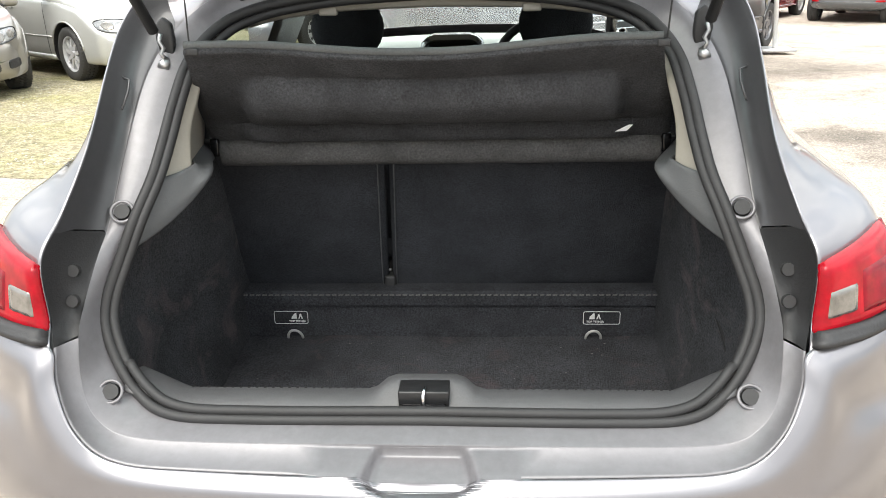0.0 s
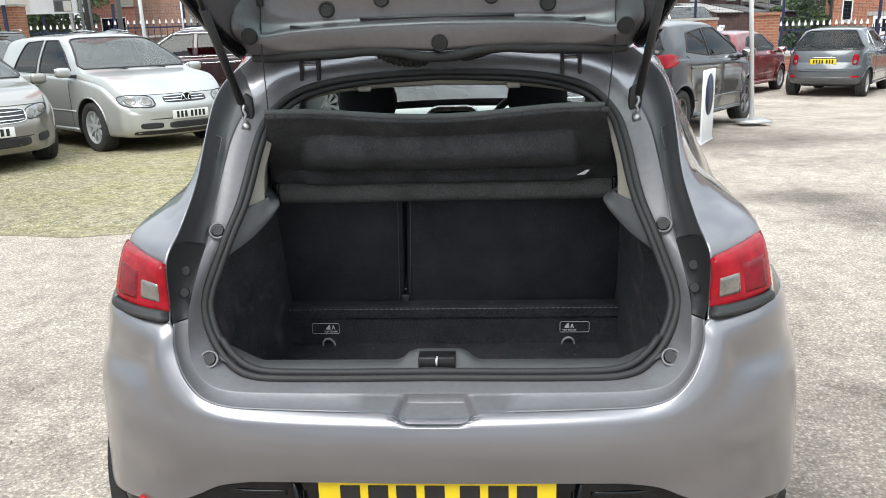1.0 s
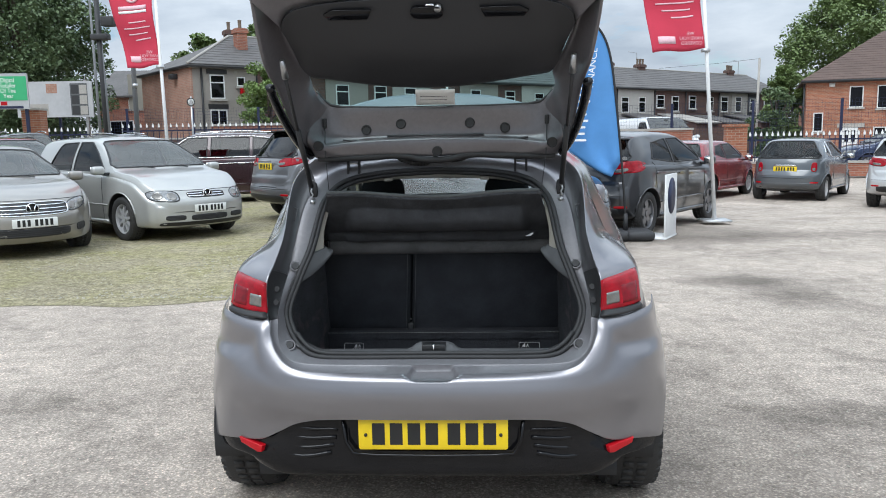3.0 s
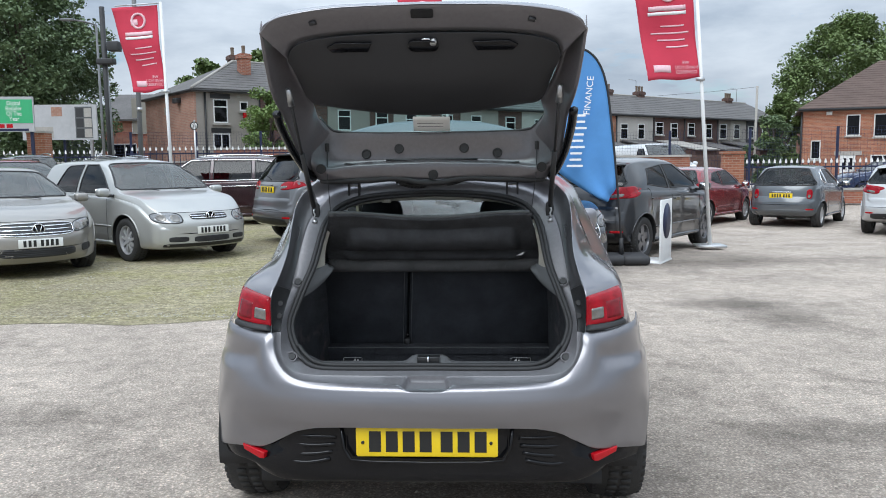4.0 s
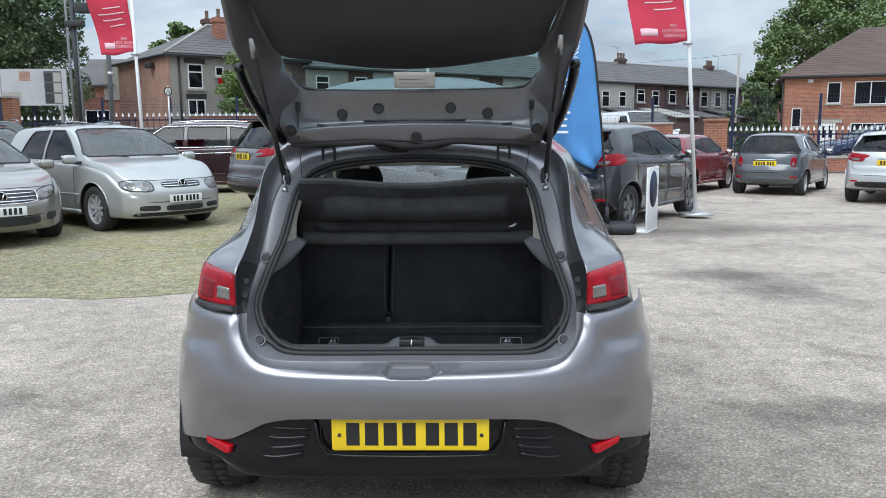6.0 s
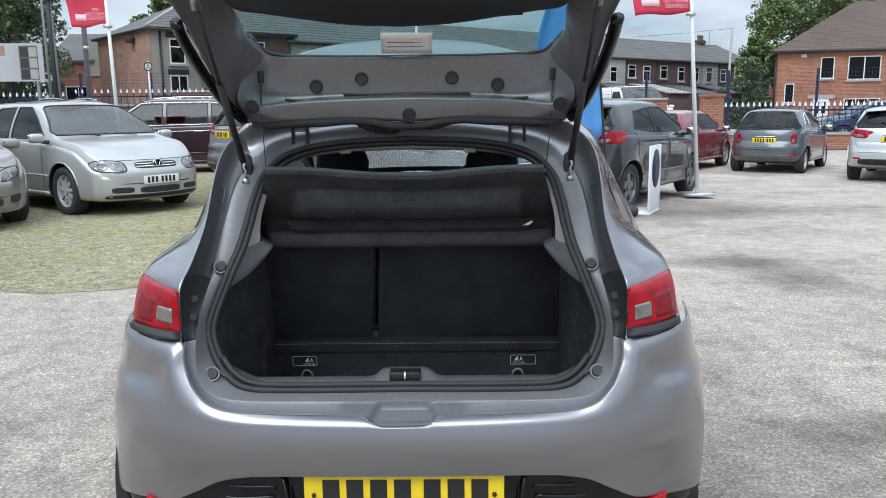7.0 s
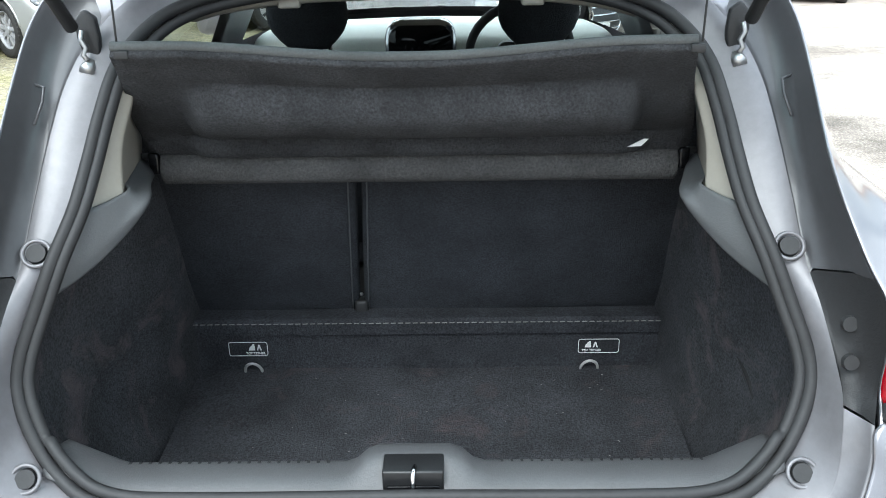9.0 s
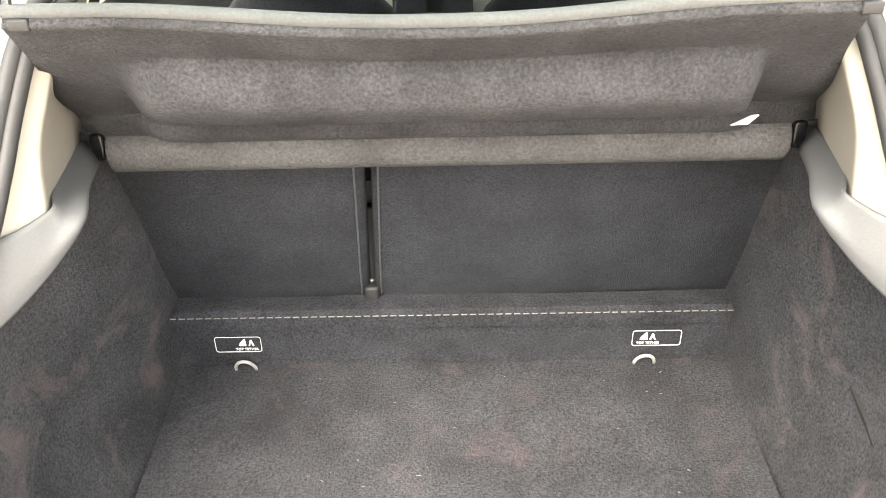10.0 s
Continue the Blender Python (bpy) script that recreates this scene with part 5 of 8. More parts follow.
def coach(spec, colour):
    """A car's skin lofted from its side line, belt line and plan, with arches and window openings cut through.
    Returns the body, the panes by name, the dark lining and the closed skin to place fittings on."""
    L, W, r = spec["L"], spec["W"], spec["r"]
    top, belt = eased(spec["top"]), eased(spec["belt"])
    plan = eased(spec.get("plan", [(0, .88), (.2, .955), (.7, 1.0), (L - 1.1, 1.0), (L - .45, .965), (L - .12, .90), (L, .82)]))
    zb = spec.get("zb", .20)
    low = eased([(0, zb + .16), (.15, zb + .06), (.6, zb), (L - .8, zb), (L - .25, zb + .0), (L - .06, zb + .005), (L, zb + .02)])
    tumble = spec.get("tumble", .34)
    bow_f, bow_r = spec.get("bow_f", .26), spec.get("bow_r", .12)
    axles = (spec["rear_axle"], L - spec["front_axle"])

    def ring(y):
        zt, w, z0 = top(y), plan(y) * W / 2, low(y)
        bl = min(belt(y), zt - .025)
        h = zt - bl
        wb = w - .05
        wr = wb - tumble * h
        gz = bl + .82 * h
        base = [(0, z0), (.72 * w, z0), (.93 * w, z0 + .02), (.985 * w, z0 + .09), (w, z0 + .40 * (bl - z0)), (w, bl - .20 * (bl - z0)), (.5 * (w + wb) + .012, bl - .018), (wb, bl)]
        out = [(p.x, p.y) for p in spline([(a, b, 0) for a, b in base], 22)][:-1]
        for k in range(6):
            f = k / 6
            out.append((wb + (wr - wb) * f + .035 * h * math.sin(math.pi * f), bl + (gz - bl) * f))
        crown = [(wr, gz), (wr * .955, gz + .42 * (zt - gz)), (wr * .83, gz + .70 * (zt - gz)), (wr * .5, gz + .93 * (zt - gz)), (0, zt)]
        out += [(p.x, p.y) for p in spline([(a, b, 0) for a, b in crown], 13)]
        return out

    ys = [L * (.5 - .5 * math.cos(math.pi * k / 84)) for k in range(85)]
    rows = []
    for y in ys:
        w = plan(y) * W / 2
        row = []
        for x, z in ring(y):
            x = max(x, 0.0)
            u = min(1, x / w)
            yy = y
            if y < 1.1:
                yy += bow_r * u ** 2.4 * (1 - y / 1.1) ** 1.5
            if y > L - 1.3:
                yy -= bow_f * u ** 2.4 * ((y - L + 1.3) / 1.3) ** 1.5
            for ax in axles:
                d = math.hypot(yy - ax, z - r)
                if u > .8:
                    x += .022 * ease(.8, .97, u) * (1 - ease(r + .05, r + .20, d))
            row.append(Vector((x, yy, z)))
        rows.append(row)
    def ended(row, s):
        """Rings that draw in from the rim of an end face, bowed in plan."""
        zc, hz = .5 * (row[0].z + row[-1].z), .5 * (row[-1].z - row[0].z)
        xe = max(p.x for p in row)
        w = plan(0 if s < 0 else L) * W / 2
        bow = bow_r if s < 0 else bow_f
        out = []
        for d in (.012, .035, .075, .13, hz * .8, hz * .97):
            fx, fz = (xe - d) / xe, max(.02, (hz - d) / hz)
            out.append([Vector((p.x * fx, (L if s > 0 else 0) + s * (.030 * (1 - (1 - min(1, d / .08)) ** 2) - bow * min(1, p.x * fx / w) ** 2.4), zc + (p.z - zc) * fz)) for p in row])
        return out
    rows = ended(rows[0], -1)[::-1] + rows + ended(rows[-1], 1)
    for row in rows:                 # bumpers stand a little proud
        for p in row:
            band = ease(zb + .02, zb + .10, p.z) * (1 - ease(.56, .70, p.z))
            p.y += .040 * band * (ease(L - .5, L - .1, p.y) - ease(-.5, -.1, -p.y))
    full = [r0 + [Vector((-p.x, p.y, p.z)) for p in r0[1:-1]][::-1] for r0 in rows]
    bm = bmesh.new()
    vs = grid(bm, full, True)
    bm.faces.new(vs[0])
    bm.faces.new(vs[-1])
    bmesh.ops.recalc_face_normals(bm, faces=bm.faces)
    me = bpy.data.meshes.new("body")
    bm.to_mesh(me)
    bm.free()
    me.materials.append(colour)
    me.materials.append(M_BLACK)
    body = new("body", me)
    skin = Skin(body)
    cb = bmesh.new()
    for y in axles:
        for s in (-1, 1):
            rod(cb, (s * (.49 * W - .22), y, r + .01), (s * (.49 * W + .3), y, r + .01), r + .045, None, 36)
    bmesh.ops.recalc_face_normals(cb, faces=cb.faces)
    cm = bpy.data.meshes.new("cutter")
    cb.to_mesh(cm)
    cb.free()
    cm.materials.append(M_BLACK)
    cutter = new("cutter", cm)
    mod = body.modifiers.new("arches", "BOOLEAN")
    mod.operation, mod.solver, mod.object = "DIFFERENCE", "EXACT", cutter
    mod.material_mode = "TRANSFER"
    me = bpy.data.meshes.new_from_object(body.evaluated_get(bpy.context.evaluated_depsgraph_get()))
    body.modifiers.clear()
    bpy.data.objects.remove(cutter)
    body.data = me
    # window openings
    src = bmesh.new()
    src.from_mesh(me)
    wins = []
    for poly in spec["glass"]:
        wins += [("side_window", poly, "side", 1), ("side_window", poly, "side", -1)]
    bl0 = belt(.5 * L)
    wb0 = .5 * W - .05
    for name, z0, z1, inset, way in (("windscreen", *spec["screen"], 1), ("rear_window", *spec["back"], -1)):
        a, b = wb0 - tumble * (z0 - bl0) - inset, wb0 - tumble * (z1 - bl0) - inset - .035
        c = .05 * (b + a) / 2
        poly = [(-a + c, z0), (a - c, z0), (a, z0 + .05), (b, z1 - .05), (b - .06, z1 - .008), (0, z1), (-b + .06, z1 - .008), (-b, z1 - .05), (-a, z0 + .05)]
        wins.append((name, poly, "end", way))
    panes = []
    for name, poly, view, s in wins:
        lo0, hi0 = min(p[0] for p in poly) - .06, max(p[0] for p in poly) + .06
        lo1, hi1 = min(p[1] for p in poly) - .06, max(p[1] for p in poly) + .06

        def near(f):
            c = f.calc_center_median()
            if f.material_index:
                return False
            if view == "side":
                return c.x * s > .25 and f.normal.x * s > .30 and lo0 - .1 < c.y < hi0 + .1 and lo1 < c.z < hi1
            return (f.normal.y * s > .12) and lo0 < c.x < hi0 and lo1 < c.z < hi1 and (c.y > .55 * L if s > 0 else c.y < .3 * L)
        for (a0, b0), (a1, b1) in zip(poly, poly[1:] + poly[:1]):
            fs = [f for f in src.faces if near(f)]
            geom = list({v for f in fs for v in f.verts}) + list({e for f in fs for e in f.edges}) + fs
            co, no = ((0, a0, b0), (0, b1 - b0, a0 - a1)) if view == "side" else ((a0, 0, b0), (b1 - b0, 0, a0 - a1))
            bmesh.ops.bisect_plane(src, geom=geom, dist=.0005, plane_co=co, plane_no=no)
        take = []
        for f in src.faces:
            if near(f):
                c = f.calc_center_median()
                if inside(poly, c.y if view == "side" else c.x, c.z):
                    take.append(f)
        pb = bmesh.new()
        seen = {}
        for f in take:
            q = []
            for v in f.verts:
                if v not in seen:
                    seen[v] = pb.verts.new(v.co)
                q.append(seen[v])
            pb.faces.new(q)
        panes.append((name, pb))
        bmesh.ops.delete(src, geom=take, context="FACES")
    src.normal_update()
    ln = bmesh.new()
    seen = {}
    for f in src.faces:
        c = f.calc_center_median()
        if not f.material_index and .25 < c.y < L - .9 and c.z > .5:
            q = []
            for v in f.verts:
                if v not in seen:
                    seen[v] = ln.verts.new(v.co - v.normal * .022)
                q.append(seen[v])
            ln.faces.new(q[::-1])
    src.to_mesh(me)
    src.free()
    for p in me.polygons:
        p.use_smooth = True
    me.set_sharp_from_angle(angle=radians(32))
    return body, panes, ln, skin


def bars(parent, n, w, h, y, mat):
    """Plain bars in place of a plate's characters."""
    for k in range(n):
        x = (k - (n - 1) / 2) * w / (n + .6) + (-.014 if k < n / 2 + .4 else .014)
        part("plate_bar", a_box(x - w / n * .27, x + w / n * .27, y, y + .003, -h * .36, h * .36), mat, parent, "", False)


def on_skin(skin, pts, s, lift=0.0):
    out = []
    for y, z in pts:
        p, _ = skin.side(y, z, s)
        if p is not None:
            out.append(p + Vector((s * lift, 0, 0)))
    return out


def parked_car(name, label, m, colour, spec, category="car"):
    car = thing(name, label, category, m, "parked cars")
    L, W, r = spec["L"], spec["W"], spec["r"]
    top, belt = eased(spec["top"]), eased(spec["belt"])
    H = max(p[1] for p in spec["top"])
    zb = spec.get("zb", .20)
    body, panes, ln, skin = coach(spec, colour)
    body.parent = car
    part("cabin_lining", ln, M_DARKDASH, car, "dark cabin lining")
    dark = spec.get("dark", False)
    trim = spec.get("trim", M_BLACK)
    for wname, pb in panes:
        if not len(pb.faces):
            pb.free()
            continue
        loops = rim_loops(pb)
        gl = M_SCREEN if wname == "windscreen" else (M_DARKGLASS if dark else M_CARGLASS)
        pane = part(wname, pb, gl, car)
        pane.visible_shadow = False
        for ring in loops:
            part("window_seal", a_tube(ring, .011 if wname == "side_window" else .014, 6, True), trim if wname == "side_window" else M_BLACK, pane)
    sy = spec["screen_y"]
    for s in (-1, 1):
        # door mirror on its foot
        my = sy[0] - .16
        mz = belt(my) + .085
        mb = bmesh.new()
        box(mb, min(s * (.5 * W + .0), s * (.5 * W + .19)), max(s * (.5 * W + .0), s * (.5 * W + .19)), my - .07, my + .06, mz - .065, mz + .065, .048, 4)
        mirror = part("door_mirror", mb, colour, car)
        part("mirror_foot", a_box(min(s * (.5 * W - .08), s * (.5 * W + .03)), max(s * (.5 * W - .08), s * (.5 * W + .03)), my - .03, my + .04, mz - .075, mz - .03, bevel=.012), M_BLACK, mirror)
        part("mirror_glass", a_box(min(s * (.5 * W + .02), s * (.5 * W + .17)), max(s * (.5 * W + .02), s * (.5 * W + .17)), my - .074, my - .069, mz - .05, mz + .05), M_CHROME, mirror)
        for y0 in spec["handles"]:
            add("door_handle", decal(skin, ellipse(y0, belt(y0) - .115, .17, .036, 3), .020, side=s), spec.get("handle", colour), car)
        for seam in spec["seams"]:
            pts = on_skin(skin, [(seam[0][0] + (seam[1][0] - seam[0][0]) * k / 9, seam[0][1] + (seam[1][1] - seam[0][1]) * k / 9) for k in range(10)], s)
            if len(pts) > 3:
                part("door_seam", a_tube(pts, .0045, 5), M_BLACK, car)
        y0, y1 = spec["rear_axle"] + r + .07, L - spec["front_axle"] - r - .07
        for z, rad, mm in ((zb + .07, .032, spec.get("sill", colour)), (spec.get("strip", .47), .012, spec.get("strip_mat", colour))):
            pts = on_skin(skin, [(y, z) for y in np.linspace(y0, y1, 12)], s)
            if len(pts) > 3:
                part("side_sill" if rad > .02 else "side_strip", a_tube(pts, rad, 6), mm, car)
        for ax in (spec["rear_axle"], L - spec["front_axle"]):
            lip = on_skin(skin, [(ax + (r + .052) * math.cos(a), r + .01 + (r + .052) * math.sin(a)) for a in np.linspace(.12, math.pi - .12, 18)], s, .002)
            if len(lip) > 6:
                part("arch_lip", a_tube(lip, .011, 6), spec.get("arch", colour), car)
        if spec.get("rails"):
            yr = np.linspace(sy[1] - .15, .75, 12)
            part("roof_rail", a_tube([(s * (.30 * W), y, top(y) - .005 + .03 * min(1, 3 * k / 11, 3 * (11 - k) / 11)) for k, y in enumerate(yr)], .016, 6), M_CHROME, car)
        if spec.get("dlo"):
            pts = on_skin(skin, [p for a, b in zip(spec["dlo"], spec["dlo"][1:] + spec["dlo"][:1]) for p in ((a[0] + (b[0] - a[0]) * k / 8, a[1] + (b[1] - a[1]) * k / 8) for k in range(8))], s, .003)
            part("bright_trim", a_tube(pts, .011, 6, True), M_CHROME, car, "chrome trim round the side windows")
        if spec.get("lower_trim"):
            pts = on_skin(skin, [(y, belt(y) - .10) for y in np.linspace(.45, sy[0] - .05, 20)], s, .002)
            part("belt_trim", a_tube(pts, .009, 6), M_CHROME, car)
        for yy, back in ((sy[1] - .25, 0), (sy[1] - 1.10, .04)):
            bm = bmesh.new()
            box(bm, s * .36 - .23, s * .36 + .23, yy - .10, yy + .05, .4, H - .44, .06, 3)
            headrest(bm, s * .36, yy - .06, H - .43, .25, .17)
            part("seat", bm, M_SEAT, car)
    part("dashboard", a_box(-.40 * W, .40 * W, sy[0] - .55, sy[0] - .06, belt(sy[0]) - .34, belt(sy[0]) - .03, bevel=.06), M_DARKDASH, car)
    part("steering_wheel", a_tube([(.36 + .18 * math.cos(a), sy[0] - .66 - .07 * math.sin(a), belt(sy[0]) - .04 + .16 * math.sin(a)) for a in np.linspace(0, 2 * math.pi, 24, endpoint=False)], .016, 6, True), M_BLACK, car)
    part("cabin_floor", a_box(-.40 * W, .40 * W, .5, sy[0] - .1, zb + .08, zb + .16), M_BLACK, car)
    part("interior_mirror", a_box(-.11, .11, sy[1] + .16, sy[1] + .19, H - .20, H - .13, bevel=.012), M_BLACK, car)
    for yy in (L - spec["front_axle"], spec["rear_axle"]):
        for s in (-1, 1):
            wheel_part(car, s * (.5 * W - .105), yy, r, s, spec.get("wheels", "ten"), spec.get("rim", M_ALLOY))
    # front fittings
    for s in (-1, 1):
        cx, cz, w, h, sk = spec["lamp"]
        lamp = add("headlamp", decal(skin, ellipse(s * cx, cz, w, h, 2.9, 30, s * sk), .006, True), M_LENSDARK, car, "clear headlamp")
        if lamp:
            part("lamp_rim", a_tube([p + Vector((0, .005, 0)) for p in (skin.end(a, b, True)[0] for a, b in ellipse(s * cx, cz, w, h, 2.9, 30, s * sk)) if p is not None], .006, 5, True), M_BLACK, lamp)
            for dx, d in ((-.24, .62), (.22, .55)):
                add("lamp_reflector", decal(skin, ellipse(s * (cx + dx * w), cz + sk * dx * w, h * d * 1.25, h * d * 1.15), .011, True), M_CLEARLENS, lamp)
        for cx, cz, w, h in spec["scoops"]:
            if cx:
                add("lower_intake", decal(skin, ellipse(s * cx, cz, w, h, 4), .004, True), M_BLACK, car)
                for k in range(3):
                    add("intake_bar", decal(skin, ellipse(s * cx, cz + (k - 1) * h * .27, w * .92, .008, 4), .010, True), M_DARKDASH, car)
    for cx, cz, w, h in spec["scoops"]:
        if not cx:
            add("lower_intake", decal(skin, ellipse(0, cz, w, h, 5), .004, True), M_BLACK, car)
            for k in range(4):
                add("intake_bar", decal(skin, ellipse(0, cz + (k - 1.5) * h * .2, w * .94, .008, 6), .010, True), M_DARKDASH, car)
    if spec.get("lip"):
        add("front_lip", decal(skin, ellipse(0, zb + .062, .78 * W, .055, 7), .008, True), spec["lip"], car, "lower lip")
    gz, gw, gh, gn = spec["grille"]
    add("grille", decal(skin, ellipse(0, gz, gw, gh, 5), .005, True), M_BLACK, car, "black grille")
    if spec.get("grille_rim"):
        pts = [skin.end(a, b, True)[0] for a, b in ellipse(0, gz, gw, gh, 5, 40)]
        part("grille_rim", a_tube([p + Vector((0, .006, 0)) for p in pts if p is not None], .008, 6, True), M_CHROME, car, "chrome grille surround")
    for k in range(gn):
        add("grille_bar", decal(skin, ellipse(0, gz + (k - (gn - 1) / 2) * gh / (gn + .6), gw * .97, .010, 6), .010, True), M_CHROME, car)
    p, _ = skin.end(0, gz, True)
    badge = part("badge", a_tube([(.070 * math.cos(a), p.y + .026, gz + .070 * math.sin(a)) for a in np.linspace(0, 2 * math.pi, 28, endpoint=False)], .008, 6, True), M_CHROME, car, "round bright badge")
    part("badge_disc", a_rod((0, p.y + .0, gz), (0, p.y + .020, gz), .068, .068, 24), M_BLACKGLOSS, badge)
    for s in (-1, 1):
        part("badge_stroke", a_tube([(s * .006, p.y + .027, gz - .055), (s * .040, p.y + .027, gz + .046)], .008, 5), M_CHROME, badge)
    if spec.get("plate_f"):
        z = spec["plate_f"]
        p, _ = skin.end(.2, z, True)
        q, _ = skin.end(0, z, True)
        pl = part("front_plate", slab(rounded(0, 0, .52, .111, .008), -.004, .004, .001), M_WHITEPLATE, car, "white number plate with black bars")
        pl.matrix_basis = Matrix.Translation((0, max(p.y, q.y) + .010, z))
        bars(pl, 7, .44, .111, .0035, M_INK)
    pts = [skin.end(x, spec.get("bonnet_z", gz + .5 * gh + .035), True)[0] for x in np.linspace(-.40 * W, .40 * W, 21)]
    part("bonnet_seam", a_tube([p for p in pts if p is not None], .005, 5), M_BLACK, car)
    for s in (-1, 1):
        part("windscreen_wiper", a_tube([(s * .28 - .12, sy[0] + .02, top(sy[0]) + .004), (s * .28 + .05, sy[0] - .05, top(sy[0] - .05) + .012), (s * .28 + .32, sy[0] - .06, top(sy[0] - .06) - .0)], .007, 5), M_BLACK, car)
    # rear fittings
    for s in (-1, 1):
        cx, cz, w, h, sk = spec["tail"]
        tl = add("tail_lamp", decal(skin, ellipse(s * cx, cz, w, h, 3, 28, s * sk), .010, False), M_RED, car, "red tail lamp")
        if tl:
            add("lamp_lens", decal(skin, ellipse(s * (cx - spec.get("lens", .0) * w), cz - .22 * h, w * .5, h * .3, 3, 20, s * sk), .014, False), M_CLEARLENS, tl, "clear lens")
        if spec.get("tail_side"):
            y0, z0, w, h, sk = spec["tail_side"]
            add("tail_lamp", decal(skin, ellipse(y0, z0, w, h, 2.6, 28, sk), .008, side=s), M_RED, car, "red tail lamp")
        add("rear_reflector", decal(skin, ellipse(s * .38 * W, zb + .24, .16, .035, 4), .006, False), M_REDREFL, car)
    add("rear_valance", decal(skin, ellipse(0, zb + .17, .74 * W, .13, 6), .006, False), spec.get("valance", M_BLACK), car)
    pts = [skin.end(x, .60, False)[0] for x in np.linspace(-.42 * W, .42 * W, 21)]
    part("bumper_seam", a_tube([p for p in pts if p is not None], .005, 5), M_BLACK, car)
    if spec.get("plate_r"):
        z = spec["plate_r"]
        p, _ = skin.end(.2, z, False)
        q, _ = skin.end(0, z, False)
        pl = part("rear_plate", slab(rounded(0, 0, .52, .111, .008), -.004, .004, .001), M_YELLOW, car, "yellow number plate with black bars")
        pl.matrix_basis = Matrix.Translation((0, min(p.y, q.y) - .012, z))
        bars(pl, 7, .44, .111, -.0065, M_INK)
        part("plate_grip", a_tube([(x, min(p.y, q.y) - .02, z + .085) for x in np.linspace(-.24, .24, 5)], .014, 6), spec.get("grip", colour), car)
    z0 = spec["back"][0]
    hub, _ = skin.end(0, z0 + .02, False)
    tip, _ = skin.end(-.30, z0 + .10, False)
    if hub is not None and tip is not None:
        part("rear_wiper", a_tube([hub + Vector((0, -.02, 0)), (hub + tip) / 2 + Vector((0, -.022, 0)), tip + Vector((0, -.018, 0))], .009, 6), M_BLACK, car)
    if spec.get("spoiler"):
        y0 = spec["spoiler"]
        zt = top(y0)
        bm = bmesh.new()
        grid(bm, [[(u * .36 * W, y0 + .14, zt - .012 - .03 * u * u + .012) for u in np.linspace(-1, 1, 13)], [(u * .35 * W, y0 - .02, zt + .012 - .03 * u * u) for u in np.linspace(-1, 1, 13)], [(u * .34 * W, y0 - .13, zt + .005 - .03 * u * u) for u in np.linspace(-1, 1, 13)]])
        part("roof_spoiler", bm, spec.get("spoiler_mat", colour), car, "roof spoiler", thick=.022, offset=-1.0)
    return car


# front half of the grey hatchback
hs = [(.62, .845, .24, .935, .785, 1.03, .686, 1.234, .602, 1.415)]
for y in (.95, 1.28, 1.35, 1.9, 2.1, 2.17):
    hs.append((y, .866, .19, .86, .855, .99 - .02 * (y - .9), .80, 1.30 + .03 * min(y - .9, .6), .64, 1.44))
hs += [(2.42, .866, .18, .83, .855, .95, .80, 1.34, .60, 1.43), (3.15, .86, .18, .80, .85, .93, .79, .96, .70, 1.02), (3.5, .85, .18, .74, .84, .86, .77, .92, .64, .95),
       (3.75, .80, .18, .66, .79, .77, .72, .83, .58, .86), (3.93, .68, .2, .56, .68, .66, .62, .70, .5, .72), (3.99, .5, .24, .45, .5, .52, .46, .56, .4, .57)]
hw = [("windscreen", 7, 8, TOP), ("side_window", 1, 2, SIDE_R), ("side_window", 1, 2, SIDE_L), ("side_window", 3, 5, SIDE_R), ("side_window", 3, 5, SIDE_L), ("quarter_light", 7, 8, SIDE_R), ("quarter_light", 7, 8, SIDE_L)]
hero_body, hero_panes, hero_ln = shell("body", hs, hw, [(3.13, .84), (.54, .84)], .305, [M_GREY, M_BLACK] + [M_GLASS] * (len(hw) + 1), rear_cap=False)
hero_body.parent = hero
part("cabin_lining", hero_ln, M_TRIMGREY, hero, "grey cabin lining")
for wname, pb in hero_panes:
    pane = part(wname, pb, M_HAZYGLASS if wname == "windscreen" else M_GLASS, hero)
    pane.visible_shadow = False
for s in (-1, 1):
    for yy in (.54, 3.13):
        wheel_part(hero, s * .752, yy, .305, s, "cover", M_ALLOY)
    part("windscreen_pillar", a_tube([(s * .71, 3.15, .96), (s * .665, 2.8, 1.17), (s * .60, 2.42, 1.35)], .03, 8), M_GREY, hero)
    hb = bmesh.new()
    grid(hb, [[(x, .362 * math.cos(a), .362 * math.sin(a)) for a in np.linspace(radians(8), radians(190), 24)] for x in (-.14, 0, .10)])
    piece = part("wheel_housing", hb, M_BLACK, hero, "black wheel housing", thick=.004)
    piece.matrix_basis = pose(s * .70, .54, .305)
    mb = a_box(min(s * .86, s * 1.0), max(s * .86, s * 1.0), 2.62, 2.74, .96, 1.10, bevel=.04, seg=3)
    part("door_mirror", mb, M_GREY, hero)
part("underbody", a_box(-.66, .66, .14, 3.8, .19, .24), M_BLACK, hero, "black underbody")
part("rear_axle_beam", a_rod((-.66, .54, .30), (.66, .54, .30), .045), M_BLACK, hero, "black rear axle")
part("roof_edge", surface([[(0, .63, 1.40), (-.18, .622, 1.395), (-.31, .61, 1.385), (-.42, .59, 1.37), (-.49, .565, 1.345), (-.52, .62, 1.346)], [(0, .64, 1.42), (-.2, .635, 1.415), (-.33, .63, 1.405), (-.43, .63, 1.388), (-.50, .625, 1.36), (-.575, .62, 1.289)]], 20, 4), M_GREY, hero, "grey roof edge above the boot", thick=.004)
